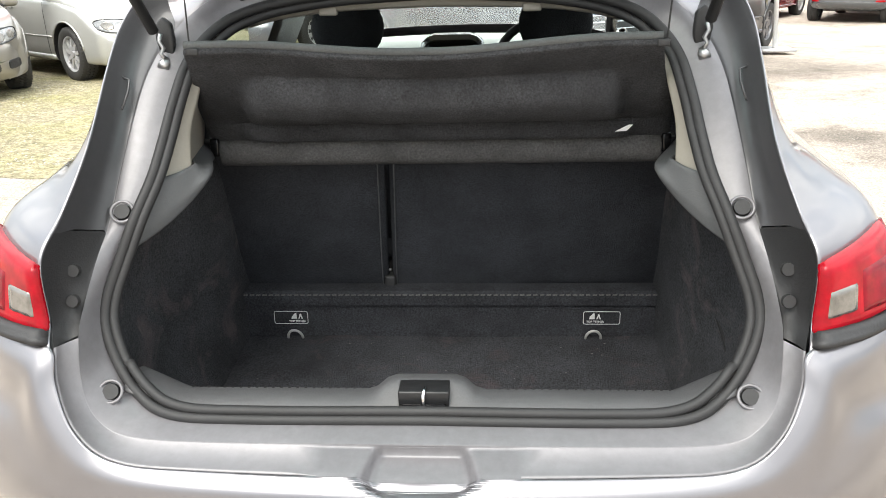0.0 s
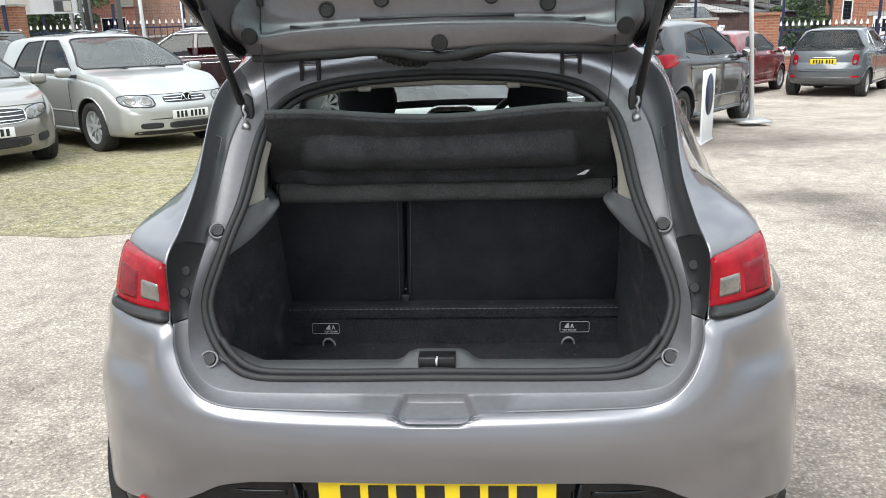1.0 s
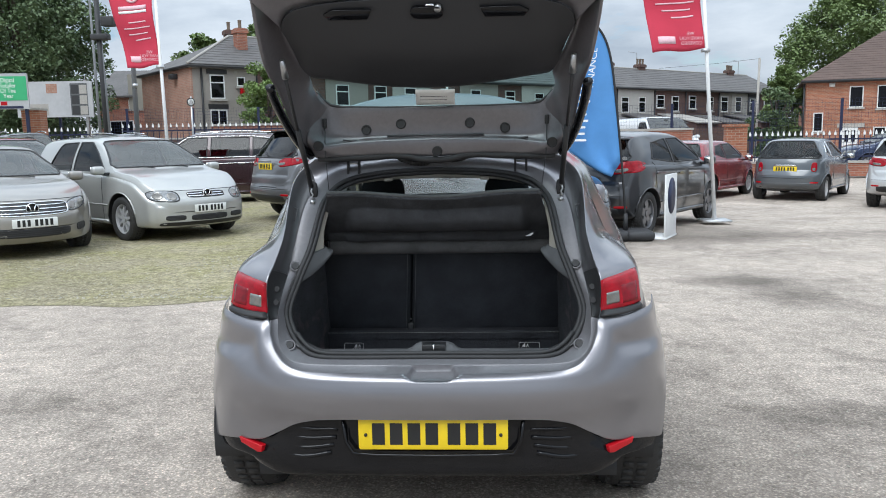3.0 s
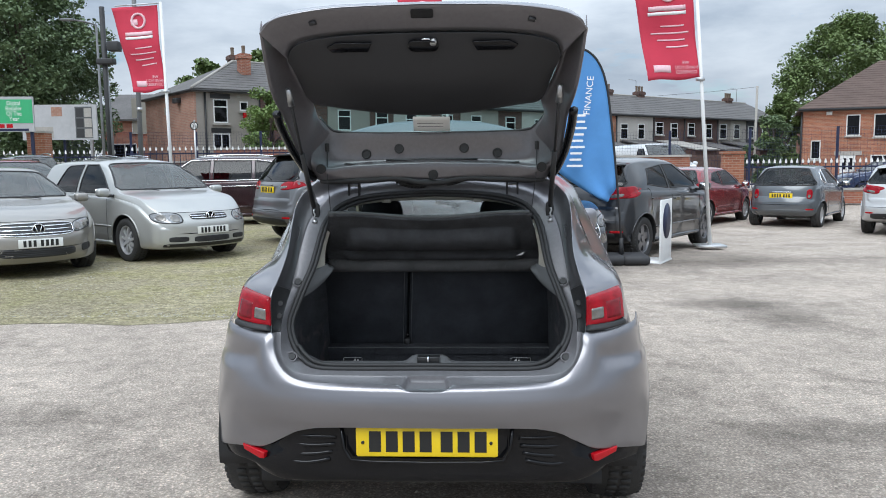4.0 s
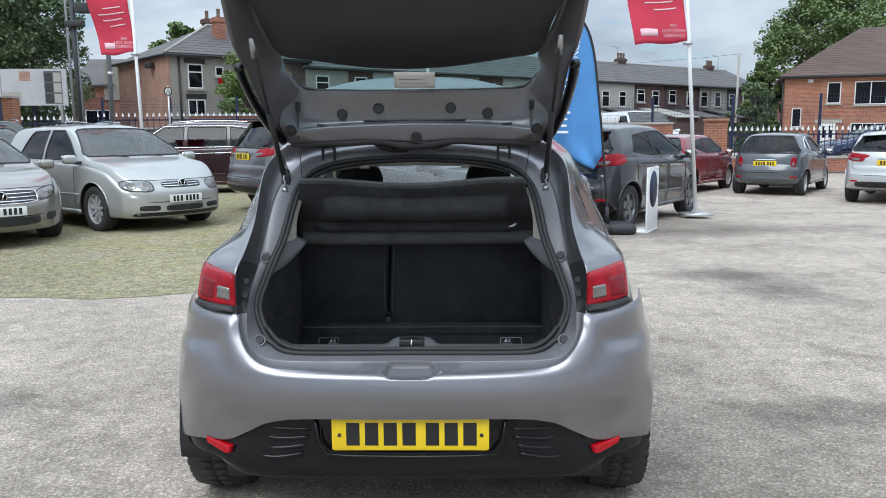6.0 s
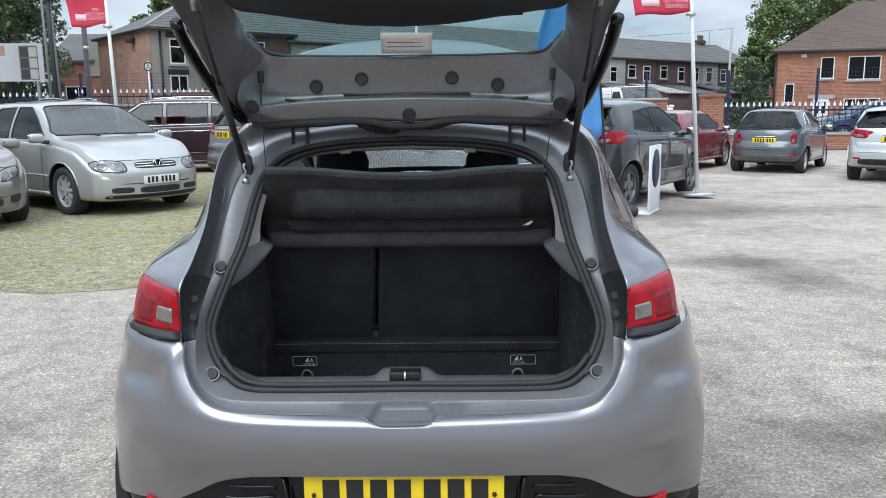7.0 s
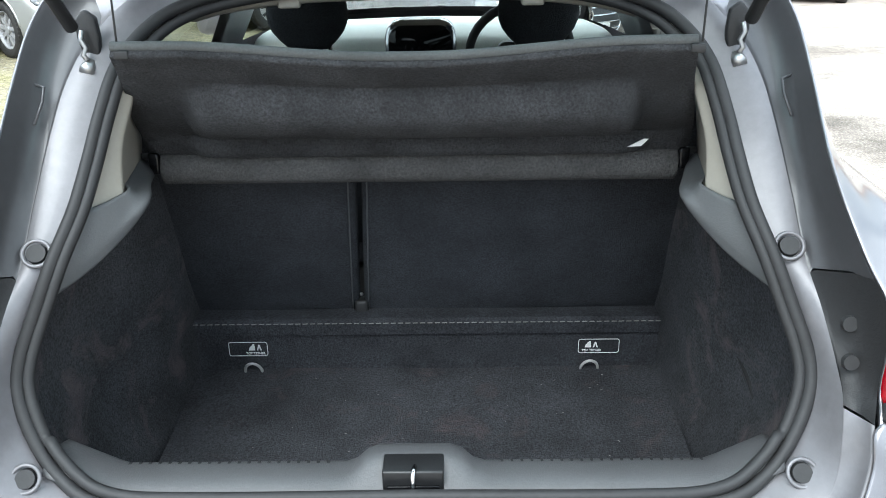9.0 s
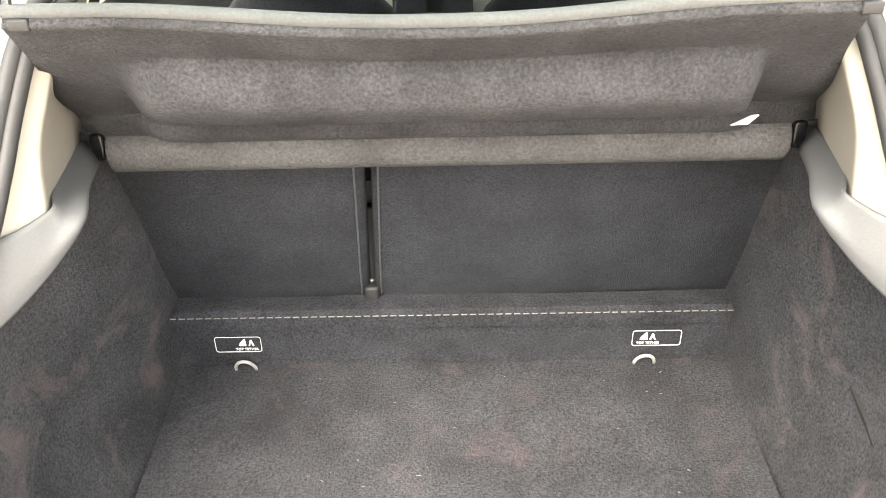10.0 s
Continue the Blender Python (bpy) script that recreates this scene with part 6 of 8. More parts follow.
part("boot_outer_wall", a_box(-.60, .60, .20, .9, .40, .424), M_BLACK, hero)


# ---- ground ----
def mottle(t, co, colour, scale, lo, hi):
    """Uneven lighter and darker wear, from hand-sized down to grains."""
    n = wire(t, "ShaderNodeTexNoise", Scale=scale, Detail=12.0, Roughness=0.82)
    r = t.nodes.new("ShaderNodeMapRange")
    r.inputs["From Min"].default_value, r.inputs["From Max"].default_value = 0.38, 0.60
    r.inputs["To Min"].default_value, r.inputs["To Max"].default_value = lo, hi
    v = t.nodes.new("ShaderNodeVectorMath")
    v.operation = "SCALE"
    t.links.new(co.outputs["Object"], n.inputs["Vector"])
    t.links.new(n.outputs["Fac"], r.inputs["Value"])
    t.links.new(colour, v.inputs[0])
    t.links.new(r.outputs["Result"], v.inputs["Scale"])
    return v.outputs["Vector"]


def ground_material():
    """Worn pale tarmac: aggregate, patches, dusty stains, placed darker marks."""
    m = material("worn tarmac", (0.585, 0.505, 0.430), 0.92, 0.0, 60.0, 0.42, 1.0, 0.8, 0.22, 0.0, 0.2, 95.0)
    t = m.node_tree
    b = t.nodes["Principled BSDF"]
    base = b.inputs["Base Color"].links[0].from_socket
    co = t.nodes.new("ShaderNodeTexCoord")
    n = wire(t, "ShaderNodeTexNoise", Scale=1.1, Detail=8.0, Roughness=0.72)
    n.inputs["Distortion"].default_value = 0.6
    r = t.nodes.new("ShaderNodeValToRGB")
    r.color_ramp.elements[0].position, r.color_ramp.elements[0].color = 0.52, (1, 1, 1, 1)
    r.color_ramp.elements[1].position, r.color_ramp.elements[1].color = 0.64, (0.60, 0.60, 0.60, 1)
    mx = t.nodes.new("ShaderNodeMixRGB")
    mx.blend_type = "MULTIPLY"
    mx.inputs["Fac"].default_value = 0.75
    v = wire(t, "ShaderNodeTexVoronoi", Scale=70.0)
    rv = t.nodes.new("ShaderNodeValToRGB")
    rv.color_ramp.elements[0].position, rv.color_ramp.elements[0].color = 0.0, (1.45, 1.42, 1.38, 1)
    rv.color_ramp.elements[1].position, rv.color_ramp.elements[1].color = 0.5, (0.62, 0.62, 0.62, 1)
    mv = t.nodes.new("ShaderNodeMixRGB")
    mv.blend_type = "MULTIPLY"
    mv.inputs["Fac"].default_value = 0.80
    t.links.new(co.outputs["Object"], n.inputs["Vector"])
    t.links.new(co.outputs["Object"], v.inputs["Vector"])
    t.links.new(n.outputs["Fac"], r.inputs["Fac"])
    t.links.new(v.outputs["Distance"], rv.inputs["Fac"])
    t.links.new(base, mx.inputs["Color1"])
    t.links.new(r.outputs["Color"], mx.inputs["Color2"])
    t.links.new(mx.outputs["Color"], mv.inputs["Color1"])
    t.links.new(rv.outputs["Color"], mv.inputs["Color2"])
    worn = mottle(t, co, mv.outputs["Color"], 7.0, 0.74, 1.14)
    worn = mottle(t, co, worn, 42.0, 0.74, 1.16)
    # an oil stain and other irregular darker patches: place, size, depth
    for x, y, sx, sy, deep in ((3.7, 9.2, 1.2, .8, .38), (3.3, 8.2, 1.2, .35, .25), (5.2, 8.6, .9, .25, .18), (2.83, 5.1, .42, .22, .45), (3.0, 4.7, .25, .5, .25), (1.35, .95, .9, .5, .30), (2.3, 1.35, .5, .16, .35), (-2.6, 1.5, .9, .25, .22), (-3.4, 5.4, 1.4, .2, .2), (-7.5, 7.6, 2.2, 1.6, .25)):
        mp = t.nodes.new("ShaderNodeMapping")
        mp.vector_type = "TEXTURE"
        mp.inputs["Location"].default_value, mp.inputs["Scale"].default_value = (x, y, 0), (sx, sy, 1)
        wob = wire(t, "ShaderNodeTexNoise", Scale=3.5, Detail=6.0, Roughness=0.7)
        add_ = t.nodes.new("ShaderNodeVectorMath")
        add_.operation = "MULTIPLY_ADD"
        add_.inputs[1].default_value = (.9, .9, 0)
        ln = t.nodes.new("ShaderNodeVectorMath")
        ln.operation = "LENGTH"
        mr = t.nodes.new("ShaderNodeMapRange")
        mr.inputs["From Min"].default_value, mr.inputs["From Max"].default_value = 0.75, 1.75
        mr.inputs["To Min"].default_value, mr.inputs["To Max"].default_value = 1 - deep, 1.0
        sc = t.nodes.new("ShaderNodeVectorMath")
        sc.operation = "SCALE"
        t.links.new(co.outputs["Object"], mp.inputs["Vector"])
        t.links.new(co.outputs["Object"], wob.inputs["Vector"])
        t.links.new(wob.outputs["Color"], add_.inputs[0])
        t.links.new(mp.outputs["Vector"], add_.inputs[2])
        t.links.new(add_.outputs["Vector"], ln.inputs[0])
        t.links.new(ln.outputs["Value"], mr.inputs["Value"])
        t.links.new(worn, sc.inputs[0])
        t.links.new(mr.outputs["Result"], sc.inputs["Scale"])
        worn = sc.outputs["Vector"]
    t.links.new(worn, b.inputs["Base Color"])
    return m


def gravel_material():
    m = material("mossy gravel", (0.40, 0.352, 0.238), 0.95, 0.0, 55.0, 0.6, 1.0, 0.45, 0.28, 0.0, 0.15, 60.0)
    t = m.node_tree
    b = t.nodes["Principled BSDF"]
    base = b.inputs["Base Color"].links[0].from_socket
    co = t.nodes.new("ShaderNodeTexCoord")
    n = wire(t, "ShaderNodeTexNoise", Scale=0.9, Detail=7.0, Roughness=0.7)
    r = t.nodes.new("ShaderNodeValToRGB")
    r.color_ramp.elements[0].position, r.color_ramp.elements[0].color = 0.42, (1, 1, 1, 1)
    r.color_ramp.elements[1].position, r.color_ramp.elements[1].color = 0.62, (0.72, 0.76, 0.52, 1)
    mx = t.nodes.new("ShaderNodeMixRGB")
    mx.blend_type = "MULTIPLY"
    mx.inputs["Fac"].default_value = 0.8
    v = wire(t, "ShaderNodeTexVoronoi", Scale=32.0)
    mv = t.nodes.new("ShaderNodeMixRGB")
    mv.blend_type = "MULTIPLY"
    mv.inputs["Fac"].default_value = 0.45
    t.links.new(co.outputs["Object"], n.inputs["Vector"])
    t.links.new(co.outputs["Object"], v.inputs["Vector"])
    t.links.new(n.outputs["Fac"], r.inputs["Fac"])
    t.links.new(base, mx.inputs["Color1"])
    t.links.new(r.outputs["Color"], mx.inputs["Color2"])
    t.links.new(mx.outputs["Color"], mv.inputs["Color1"])
    t.links.new(v.outputs["Distance"], mv.inputs["Color2"])
    t.links.new(mottle(t, co, mv.outputs["Color"], 9.0, 0.55, 1.25), b.inputs["Base Color"])
    return m


M_TARMAC, M_GRAVEL = ground_material(), gravel_material()
def fall(x, y):
    """The yard dips a little on its far right side."""
    return -.20 * ease(.8, 4.5, x) * ease(8, 15, y) * (1 - ease(20.5, 24, y))


g = bmesh.new()
xs = [-900, -60, -20, -8, -3, 0] + [.5 * k for k in range(1, 60)] + [40, 60, 900]
ys = [-900, -60, -20, -8, -3, 0, 3] + [6 + .5 * k for k in range(44)] + [40, 60, 900]
grid(g, [[(x, y, fall(x, y) * (1 - ease(16, 26, x))) for x in xs] for y in ys])
tagged(part("ground", g, M_TARMAC, smooth=False), "pale worn tarmac of a car yard", "ground", kind="structure")
g = bmesh.new()
rows = []
for k in range(41):
    y = 4.35 + k * .5
    row = []
    for j in range(41):
        x = -1.2 - j * .45 + (0 if j else .2 * math.sin(k * 1.1))
        yy = y if k else 4.35 - .035 * j * .45 * 4 + .12 * math.sin(j * 1.3) + .06 * math.sin(j * 3.1)
        row.append((x, yy, (.003 if k in (0,) or j == 0 else .012 + .008 * noise.noise(Vector((x * .9, y * .9, 0))))))
    rows.append(row)
grid(g, rows)
tagged(part("gravel", g, M_GRAVEL), "mossy yellow-green gravel under the parked cars", "gravel", kind="structure")


def pebbles(name, label, n, area, mat, lo, hi, seed):
    r = random.Random(seed)
    verts, faces = [], []
    for k in range(n):
        x, y = area(r)
        s = lo + (hi - lo) * r.random() ** 2
        a = r.random() * 6.28
        b = len(verts)
        for dx, dy, dz in ((1, 0, 0), (0, .8, 0), (-1, .1, 0), (0, -.8, 0), (.1, .1, .7)):
            verts.append((x + s * (dx * math.cos(a) - dy * math.sin(a)), y + s * (dx * math.sin(a) + dy * math.cos(a)), .004 + s * dz))
        faces += [(b, b + 1, b + 4), (b + 1, b + 2, b + 4), (b + 2, b + 3, b + 4), (b + 3, b, b + 4)]
    me = bpy.data.meshes.new(name)
    me.from_pydata(verts, [], faces)
    me.materials.append(mat)
    return tagged(new(name, me), label, "stones", kind="stuff")


M_PEBBLE = material("pale stone chips", (0.33, 0.31, 0.26), 0.9, 0.0, 40.0, 0.4, 0.3, 3.0, 0.4)
pebbles("gravel_stones", "loose pale stones on the gravel", 16000, lambda r: (-1.3 - 9 * r.random() ** 1.2, 4.35 + 8 * r.random() ** 1.5), M_PEBBLE, .006, .022, 1)
pebbles("tarmac_chips", "loose stone chips on the tarmac", 5000, lambda r: ((r.random() - .5) * 9, -1 + 6 * r.random()), M_PEBBLE, .003, .010, 2)


# ---- brick, roofs and houses ----
def brick(name, c1, c2, mortar, scale=1.0, bump=0.4):
    m = bpy.data.materials.new(name)
    m.use_nodes = True
    t = m.node_tree
    b = t.nodes["Principled BSDF"]
    b.inputs["Roughness"].default_value = 0.88
    co = t.nodes.new("ShaderNodeTexCoord")
    sp = t.nodes.new("ShaderNodeSeparateXYZ")
    ad = t.nodes.new("ShaderNodeMath")
    cb = t.nodes.new("ShaderNodeCombineXYZ")
    t.links.new(co.outputs["Object"], sp.inputs["Vector"])
    t.links.new(sp.outputs["X"], ad.inputs[0])
    t.links.new(sp.outputs["Y"], ad.inputs[1])
    t.links.new(ad.outputs["Value"], cb.inputs["X"])
    t.links.new(sp.outputs["Z"], cb.inputs["Y"])
    bt = t.nodes.new("ShaderNodeTexBrick")
    bt.inputs["Scale"].default_value = scale
    bt.inputs["Brick Width"].default_value, bt.inputs["Row Height"].default_value, bt.inputs["Mortar Size"].default_value = 0.225, 0.075, 0.008
    bt.inputs["Color1"].default_value, bt.inputs["Color2"].default_value, bt.inputs["Mortar"].default_value = (*c1, 1), (*c2, 1), (*mortar, 1)
    n = wire(t, "ShaderNodeTexNoise", Scale=0.8, Detail=6.0, Roughness=0.7)
    t.links.new(co.outputs["Object"], n.inputs["Vector"])
    mr = t.nodes.new("ShaderNodeMapRange")
    mr.inputs["From Min"].default_value, mr.inputs["From Max"].default_value = 0.3, 0.7
    mr.inputs["To Min"].default_value, mr.inputs["To Max"].default_value = 0.75, 1.2
    t.links.new(n.outputs["Fac"], mr.inputs["Value"])
    vm = t.nodes.new("ShaderNodeVectorMath")
    vm.operation = "SCALE"
    t.links.new(cb.outputs["Vector"], bt.inputs["Vector"])
    t.links.new(bt.outputs["Color"], vm.inputs[0])
    t.links.new(mr.outputs["Result"], vm.inputs["Scale"])
    t.links.new(vm.outputs["Vector"], b.inputs["Base Color"])
    bp = t.nodes.new("ShaderNodeBump")
    bp.inputs["Strength"].default_value, bp.inputs["Distance"].default_value = bump, 0.01
    bp.invert = True
    t.links.new(bt.outputs["Fac"], bp.inputs["Height"])
    t.links.new(bp.outputs["Normal"], b.inputs["Normal"])
    return m


M_BRICK = brick("red brick", (0.36, 0.13, 0.075), (0.25, 0.085, 0.055), (0.33, 0.25, 0.2))
M_BRICKPALE = brick("pinkish brick", (0.40, 0.22, 0.16), (0.33, 0.17, 0.12), (0.36, 0.28, 0.23))
M_BRICKDARK = brick("dark brown brick", (0.13, 0.065, 0.05), (0.09, 0.05, 0.042), (0.12, 0.10, 0.09))
M_BRICKORANGE = brick("orange brick", (0.37, 0.14, 0.075), (0.27, 0.095, 0.055), (0.36, 0.27, 0.2))
M_RENDER = material("grey render", (0.30, 0.275, 0.245), 0.9, 0.0, 25.0, 0.1, 0.2, 0.5, 0.15)
M_RENDERPALE = material("pale render", (0.42, 0.40, 0.37), 0.9, 0.0, 25.0, 0.1, 0.2, 0.5, 0.15)
M_RENDERDARK = material("dark render", (0.10, 0.105, 0.12), 0.9, 0.0, 25.0, 0.1, 0.2, 0.5, 0.15)
M_SLATE = material("slate", (0.105, 0.098, 0.094), 0.7, 0.0, 9.0, 0.25, 0.3, 0.8, 0.2)
M_TILE = material("brown roof tile", (0.105, 0.072, 0.060), 0.85, 0.0, 12.0, 0.25, 0.3, 0.6, 0.2)
M_BOARD = material("pale board print", (0.42, 0.42, 0.43), 0.5, 0.0, 8.0, 0.06, 0.0, 1.2, 0.12)
M_UPVC = material("white window frame", (0.7, 0.7, 0.69), 0.4, 0.0, 50.0, 0.03, 0.0, 3.0, 0.05)
M_ROOM = material("dim room", (0.05, 0.05, 0.055), 0.9)
M_STONE = material("stone sill", (0.36, 0.34, 0.31), 0.85, 0.0, 20.0, 0.15, 0.1, 1.0, 0.15)
M_POT = material("clay pot", (0.16, 0.12, 0.09), 0.85, 0.0, 20.0, 0.2)


def window(parent, x, z, w, h, y=0.0, panes=1, frame_mat=None, bars_across=0):
    """A window in a wall that faces -y: frame, sill, lintel, panes set back."""
    win = part("window", a_box(x - w / 2, x + w / 2, y + .06, y + .10, z - h / 2, z + h / 2), M_ROOM, parent, "", False)
    f = bmesh.new()
    t = .055
    for x0, x1, z0, z1 in ((x - w / 2, x + w / 2, z + h / 2 - t, z + h / 2), (x - w / 2, x + w / 2, z - h / 2, z - h / 2 + t), (x - w / 2, x - w / 2 + t, z - h / 2 + t, z + h / 2 - t), (x + w / 2 - t, x + w / 2, z - h / 2 + t, z + h / 2 - t)):
        box(f, x0, x1, y - .03, y + .055, z0, z1)
    for k in range(1, panes):
        xx = x - w / 2 + w * k / panes
        box(f, xx - t / 2, xx + t / 2, y - .025, y + .055, z - h / 2 + t, z + h / 2 - t)
    for k in range(bars_across):
        zz = z + h * .17
        box(f, x - w / 2 + t, x + w / 2 - t, y - .028, y + .055, zz - t / 2, zz + t / 2)
    part("frame", f, frame_mat or M_UPVC, win, "white window frame", False)
    part("pane", a_box(x - w / 2 + t, x + w / 2 - t, y - .014, y - .004, z - h / 2 + t, z + h / 2 - t), M_BLACKGLOSS, win, "dark window pane", False)
    part("sill", a_box(x - w / 2 - .08, x + w / 2 + .08, y - .10, y + .02, z - h / 2 - .10, z - h / 2), M_STONE, win, "", False)
    return win


def gable(bm, x0, x1, y0, y1, ze, zr, over=.25, hip0=0.0, hip1=0.0):
    """A pitched roof with its ridge along x, with thickness; hips where given."""
    t = .12
    a = [(x0 - over, y0 - over, ze), (x1 + over, y0 - over, ze), (x1 + over, y1 + over, ze), (x0 - over, y1 + over, ze)]
    ym = .5 * (y0 + y1)
    r = [(x0 - over + hip0, ym, zr), (x1 + over - hip1, ym, zr)]
    v = [bm.verts.new(p) for p in a] + [bm.verts.new((p[0], p[1], p[2] - t)) for p in a] + [bm.verts.new(p) for p in r]
    for q in ((0, 1, 9, 8), (2, 3, 8, 9), (3, 0, 8), (1, 2, 9), (0, 4, 5, 1), (1, 5, 6, 2), (2, 6, 7, 3), (3, 7, 4, 0), (4, 7, 6, 5)):
        bm.faces.new([v[k] for k in q])
    return bm


def courses(parent, x0, x1, y0, ym, ze, zr, n, mat, hip0=0.0, hip1=0.0):
    """Rows of tiles on the front slope, each lapping the one below."""
    for k in range(n):
        f0, f1 = k / n, (k + 1.25) / n
        f1 = min(f1, 1.0)
        bm = bmesh.new()
        p = []
        for f, lift in ((f0, .035), (f1, .012)):
            y, z = y0 + (ym - y0) * f, ze + (zr - ze) * f
            p.append(((x0 + hip0 * f, y, z + lift), (x1 - hip1 * f, y, z + lift)))
        a, b, c, d = p[0][0], p[0][1], p[1][1], p[1][0]
        vs = [bm.verts.new(q) for q in (a, b, c, d)] + [bm.verts.new((q[0], q[1], q[2] - .03)) for q in (a, b)]
        bm.faces.new(vs[:4])
        bm.faces.new((vs[0], vs[4], vs[5], vs[1]))
        part("tile_course", bm, mat, parent, "", False)


def chimney(parent, x, y, z0, z1, w, d, mat, pots=2):
    c = part("chimney", a_box(x - w / 2, x + w / 2, y - d / 2, y + d / 2, z0, z1), mat, parent, "brick chimney stack", False)
    part("chimney_cap", a_box(x - w / 2 - .06, x + w / 2 + .06, y - d / 2 - .06, y + d / 2 + .06, z1 - .25, z1 - .05), mat, c, "", False)
    for k in range(pots):
        px = x + (k - (pots - 1) / 2) * .32
        piece = part("chimney_pot", lathe([(.10, 0), (.11, .06), (.085, .15), (.09, .42), (.11, .46), (.08, .48)], 12), M_POT, c)
        piece.matrix_basis = pose(px, y, z1 - .06, 0, -90, 0)


# end-of-terrace house, grey rendered front with a brick gable side
TURN = 40.3
house = thing("terraced_house", "end-of-terrace house with a grey rendered front and slate hip roof", "house", pose(-13.21, 34.24, 0, 0, 0, TURN))
part("wall", a_box(0, 7.0, 0, 7.2, 0, 5.0), M_RENDER, house, "grey rendered wall", False)
part("side_wall", a_box(-.12, -.003, -.02, 7.2, 0, 5.0), M_BRICKPALE, house, "pinkish brick side wall", False)
part("front_wall", a_box(3.2, 7.0, -.03, -.003, 0, 5.0), M_BRICKDARK, house, "dark brick front", False)
part("roof", gable(bmesh.new(), 0, 7.0, 0, 7.2, 5.0, 6.85, .3, 3.7, 0), M_SLATE, house, "slate hipped roof", False)
courses(house, -.3, 7.3, -.3, 3.6, 5.02, 6.87, 12, M_SLATE, 3.7, 0)
part("hip_tiles", a_tube([(-.3, -.3, 5.05), (1.55, 1.65, 5.97), (3.4, 3.6, 6.91), (7.3, 3.6, 6.91)], .07, 6), M_STONE, house, "pale ridge and hip tiles")
chimney(house, 3.55, 3.9, 6.6, 7.25, .42, .42, M_BRICKDARK, 1)
chimney(house, 3.35, 2.0, 5.9, 7.1, .52, .52, M_BRICK, 1)
window(house, 1.19, 4.02, .72, 1.13, 0, 1, None, 1)
window(house, 2.39, 4.29, .42, .45)
window(house, 1.19, 2.35, .85, 1.2, 0, 2)
window(house, 5.2, 4.0, .8, 1.2, -.03)
for z in (4.62, 2.98):
    part("lintel", a_box(.70, 1.68, -.05, 0.0, z, z + .22), M_BLACK, house, "dark lintel", False)
part("vent_brick", a_box(2.05, 2.22, -.02, 0.0, 4.68, 4.80), M_STONE, house, "", False)
part("alarm_box", a_box(2.32, 2.52, -.10, -.0, 3.72, 3.98), M_REDREFL, house, "red alarm box", False)
part("drain_pipe", a_rod((.42, -.06, 0), (.42, -.06, 5.0), .05), M_BLACK, house)
part("drain_pipe", a_rod((3.2, -.06, 0), (3.2, -.06, 4.9), .04), M_BLACK, house)
part("gutter", a_rod((-.3, -.28, 4.95), (7.3, -.28, 4.95), .06), M_BLACK, house)
part("gutter", a_rod((-.30, -.28, 4.95), (-.30, 7.5, 4.95), .06), M_BLACK, house)
part("wall_lamp", a_box(-.42, -.12, 1.6, 2.1, 4.45, 4.7, bevel=.04), M_DARKDASH, house, "dark wall lamp")
part("alarm_box", a_box(-.22, -.12, 3.6, 3.85, 4.0, 4.35), M_CREAM, house, "", False)

# brick houses farther left
house = thing("brick_house", "red brick house with a cream gable among trees", "house", pose(-25.6, 50, 0, 0, 0, 4))
part("wall", a_box(0, 4.9, 0, 8, 0, 4.6), M_BRICK, house, "red brick wall", False)
part("roof", gable(bmesh.new(), 0, 2.6, 0, 8, 4.6, 6.6, .2), M_SLATE, house, "slate roof", False)
part("gable_panel", a_box(2.2, 3.4, -.06, -.003, 3.7, 6.0), M_CREAM, house, "cream panelled gable", False)
window(house, 1.6, 2.2, 1.6, 1.5, 0, 2)
window(house, 2.6, 4.0, .9, .6)
window(house, 4.2, 2.0, .6, 1.2)
chimney(house, 4.4, 4, 4.4, 6.4, .6, .6, M_BRICK, 2)

# long terrace running on from it
tc, ts = math.cos(radians(TURN)), math.sin(radians(TURN))
terrace = thing("house_terrace", "long terrace of dark brick houses with slate roofs", "houses", pose(-13.21 + 7.03 * tc, 34.24 + 7.03 * ts, 0, 0, 0, TURN))
part("wall", a_box(0, 44.8, 0, 7, 0, 4.70), M_BRICKDARK, terrace, "dark brick terrace wall", False)
for x0, x1, mm in ((0, 2.6, M_RENDER), (4.2, 6.8, M_RENDERPALE), (9.0, 12.0, M_RENDER), (14.0, 17.5, M_RENDERPALE), (21.0, 23.05, M_BRICKORANGE), (23.1, 27.2, M_RENDERPALE), (35.4, 37.2, M_RENDER), (37.25, 39.5, M_RENDERPALE), (39.55, 41.3, M_RENDERDARK)):
    part("rendered_front", a_box(x0, x1, -.05, -.004, 0, 4.65), mm, terrace, "rendered house front", False)
part("roof", gable(bmesh.new(), 0, 44.8, 0, 7, 4.70, 6.45, .25), M_SLATE, terrace, "long slate roof", False)
courses(terrace, -.25, 45.05, -.25, 3.5, 4.72, 6.47, 10, M_SLATE)
part("ridge_tiles", a_tube([(-.2, 3.5, 6.50), (22, 3.5, 6.49), (45, 3.5, 6.50)], .07, 6), M_STONE, terrace, "pale ridge tiles")
part("gutter", a_rod((-.2, -.26, 4.66), (45, -.26, 4.66), .06), M_BLACK, terrace)
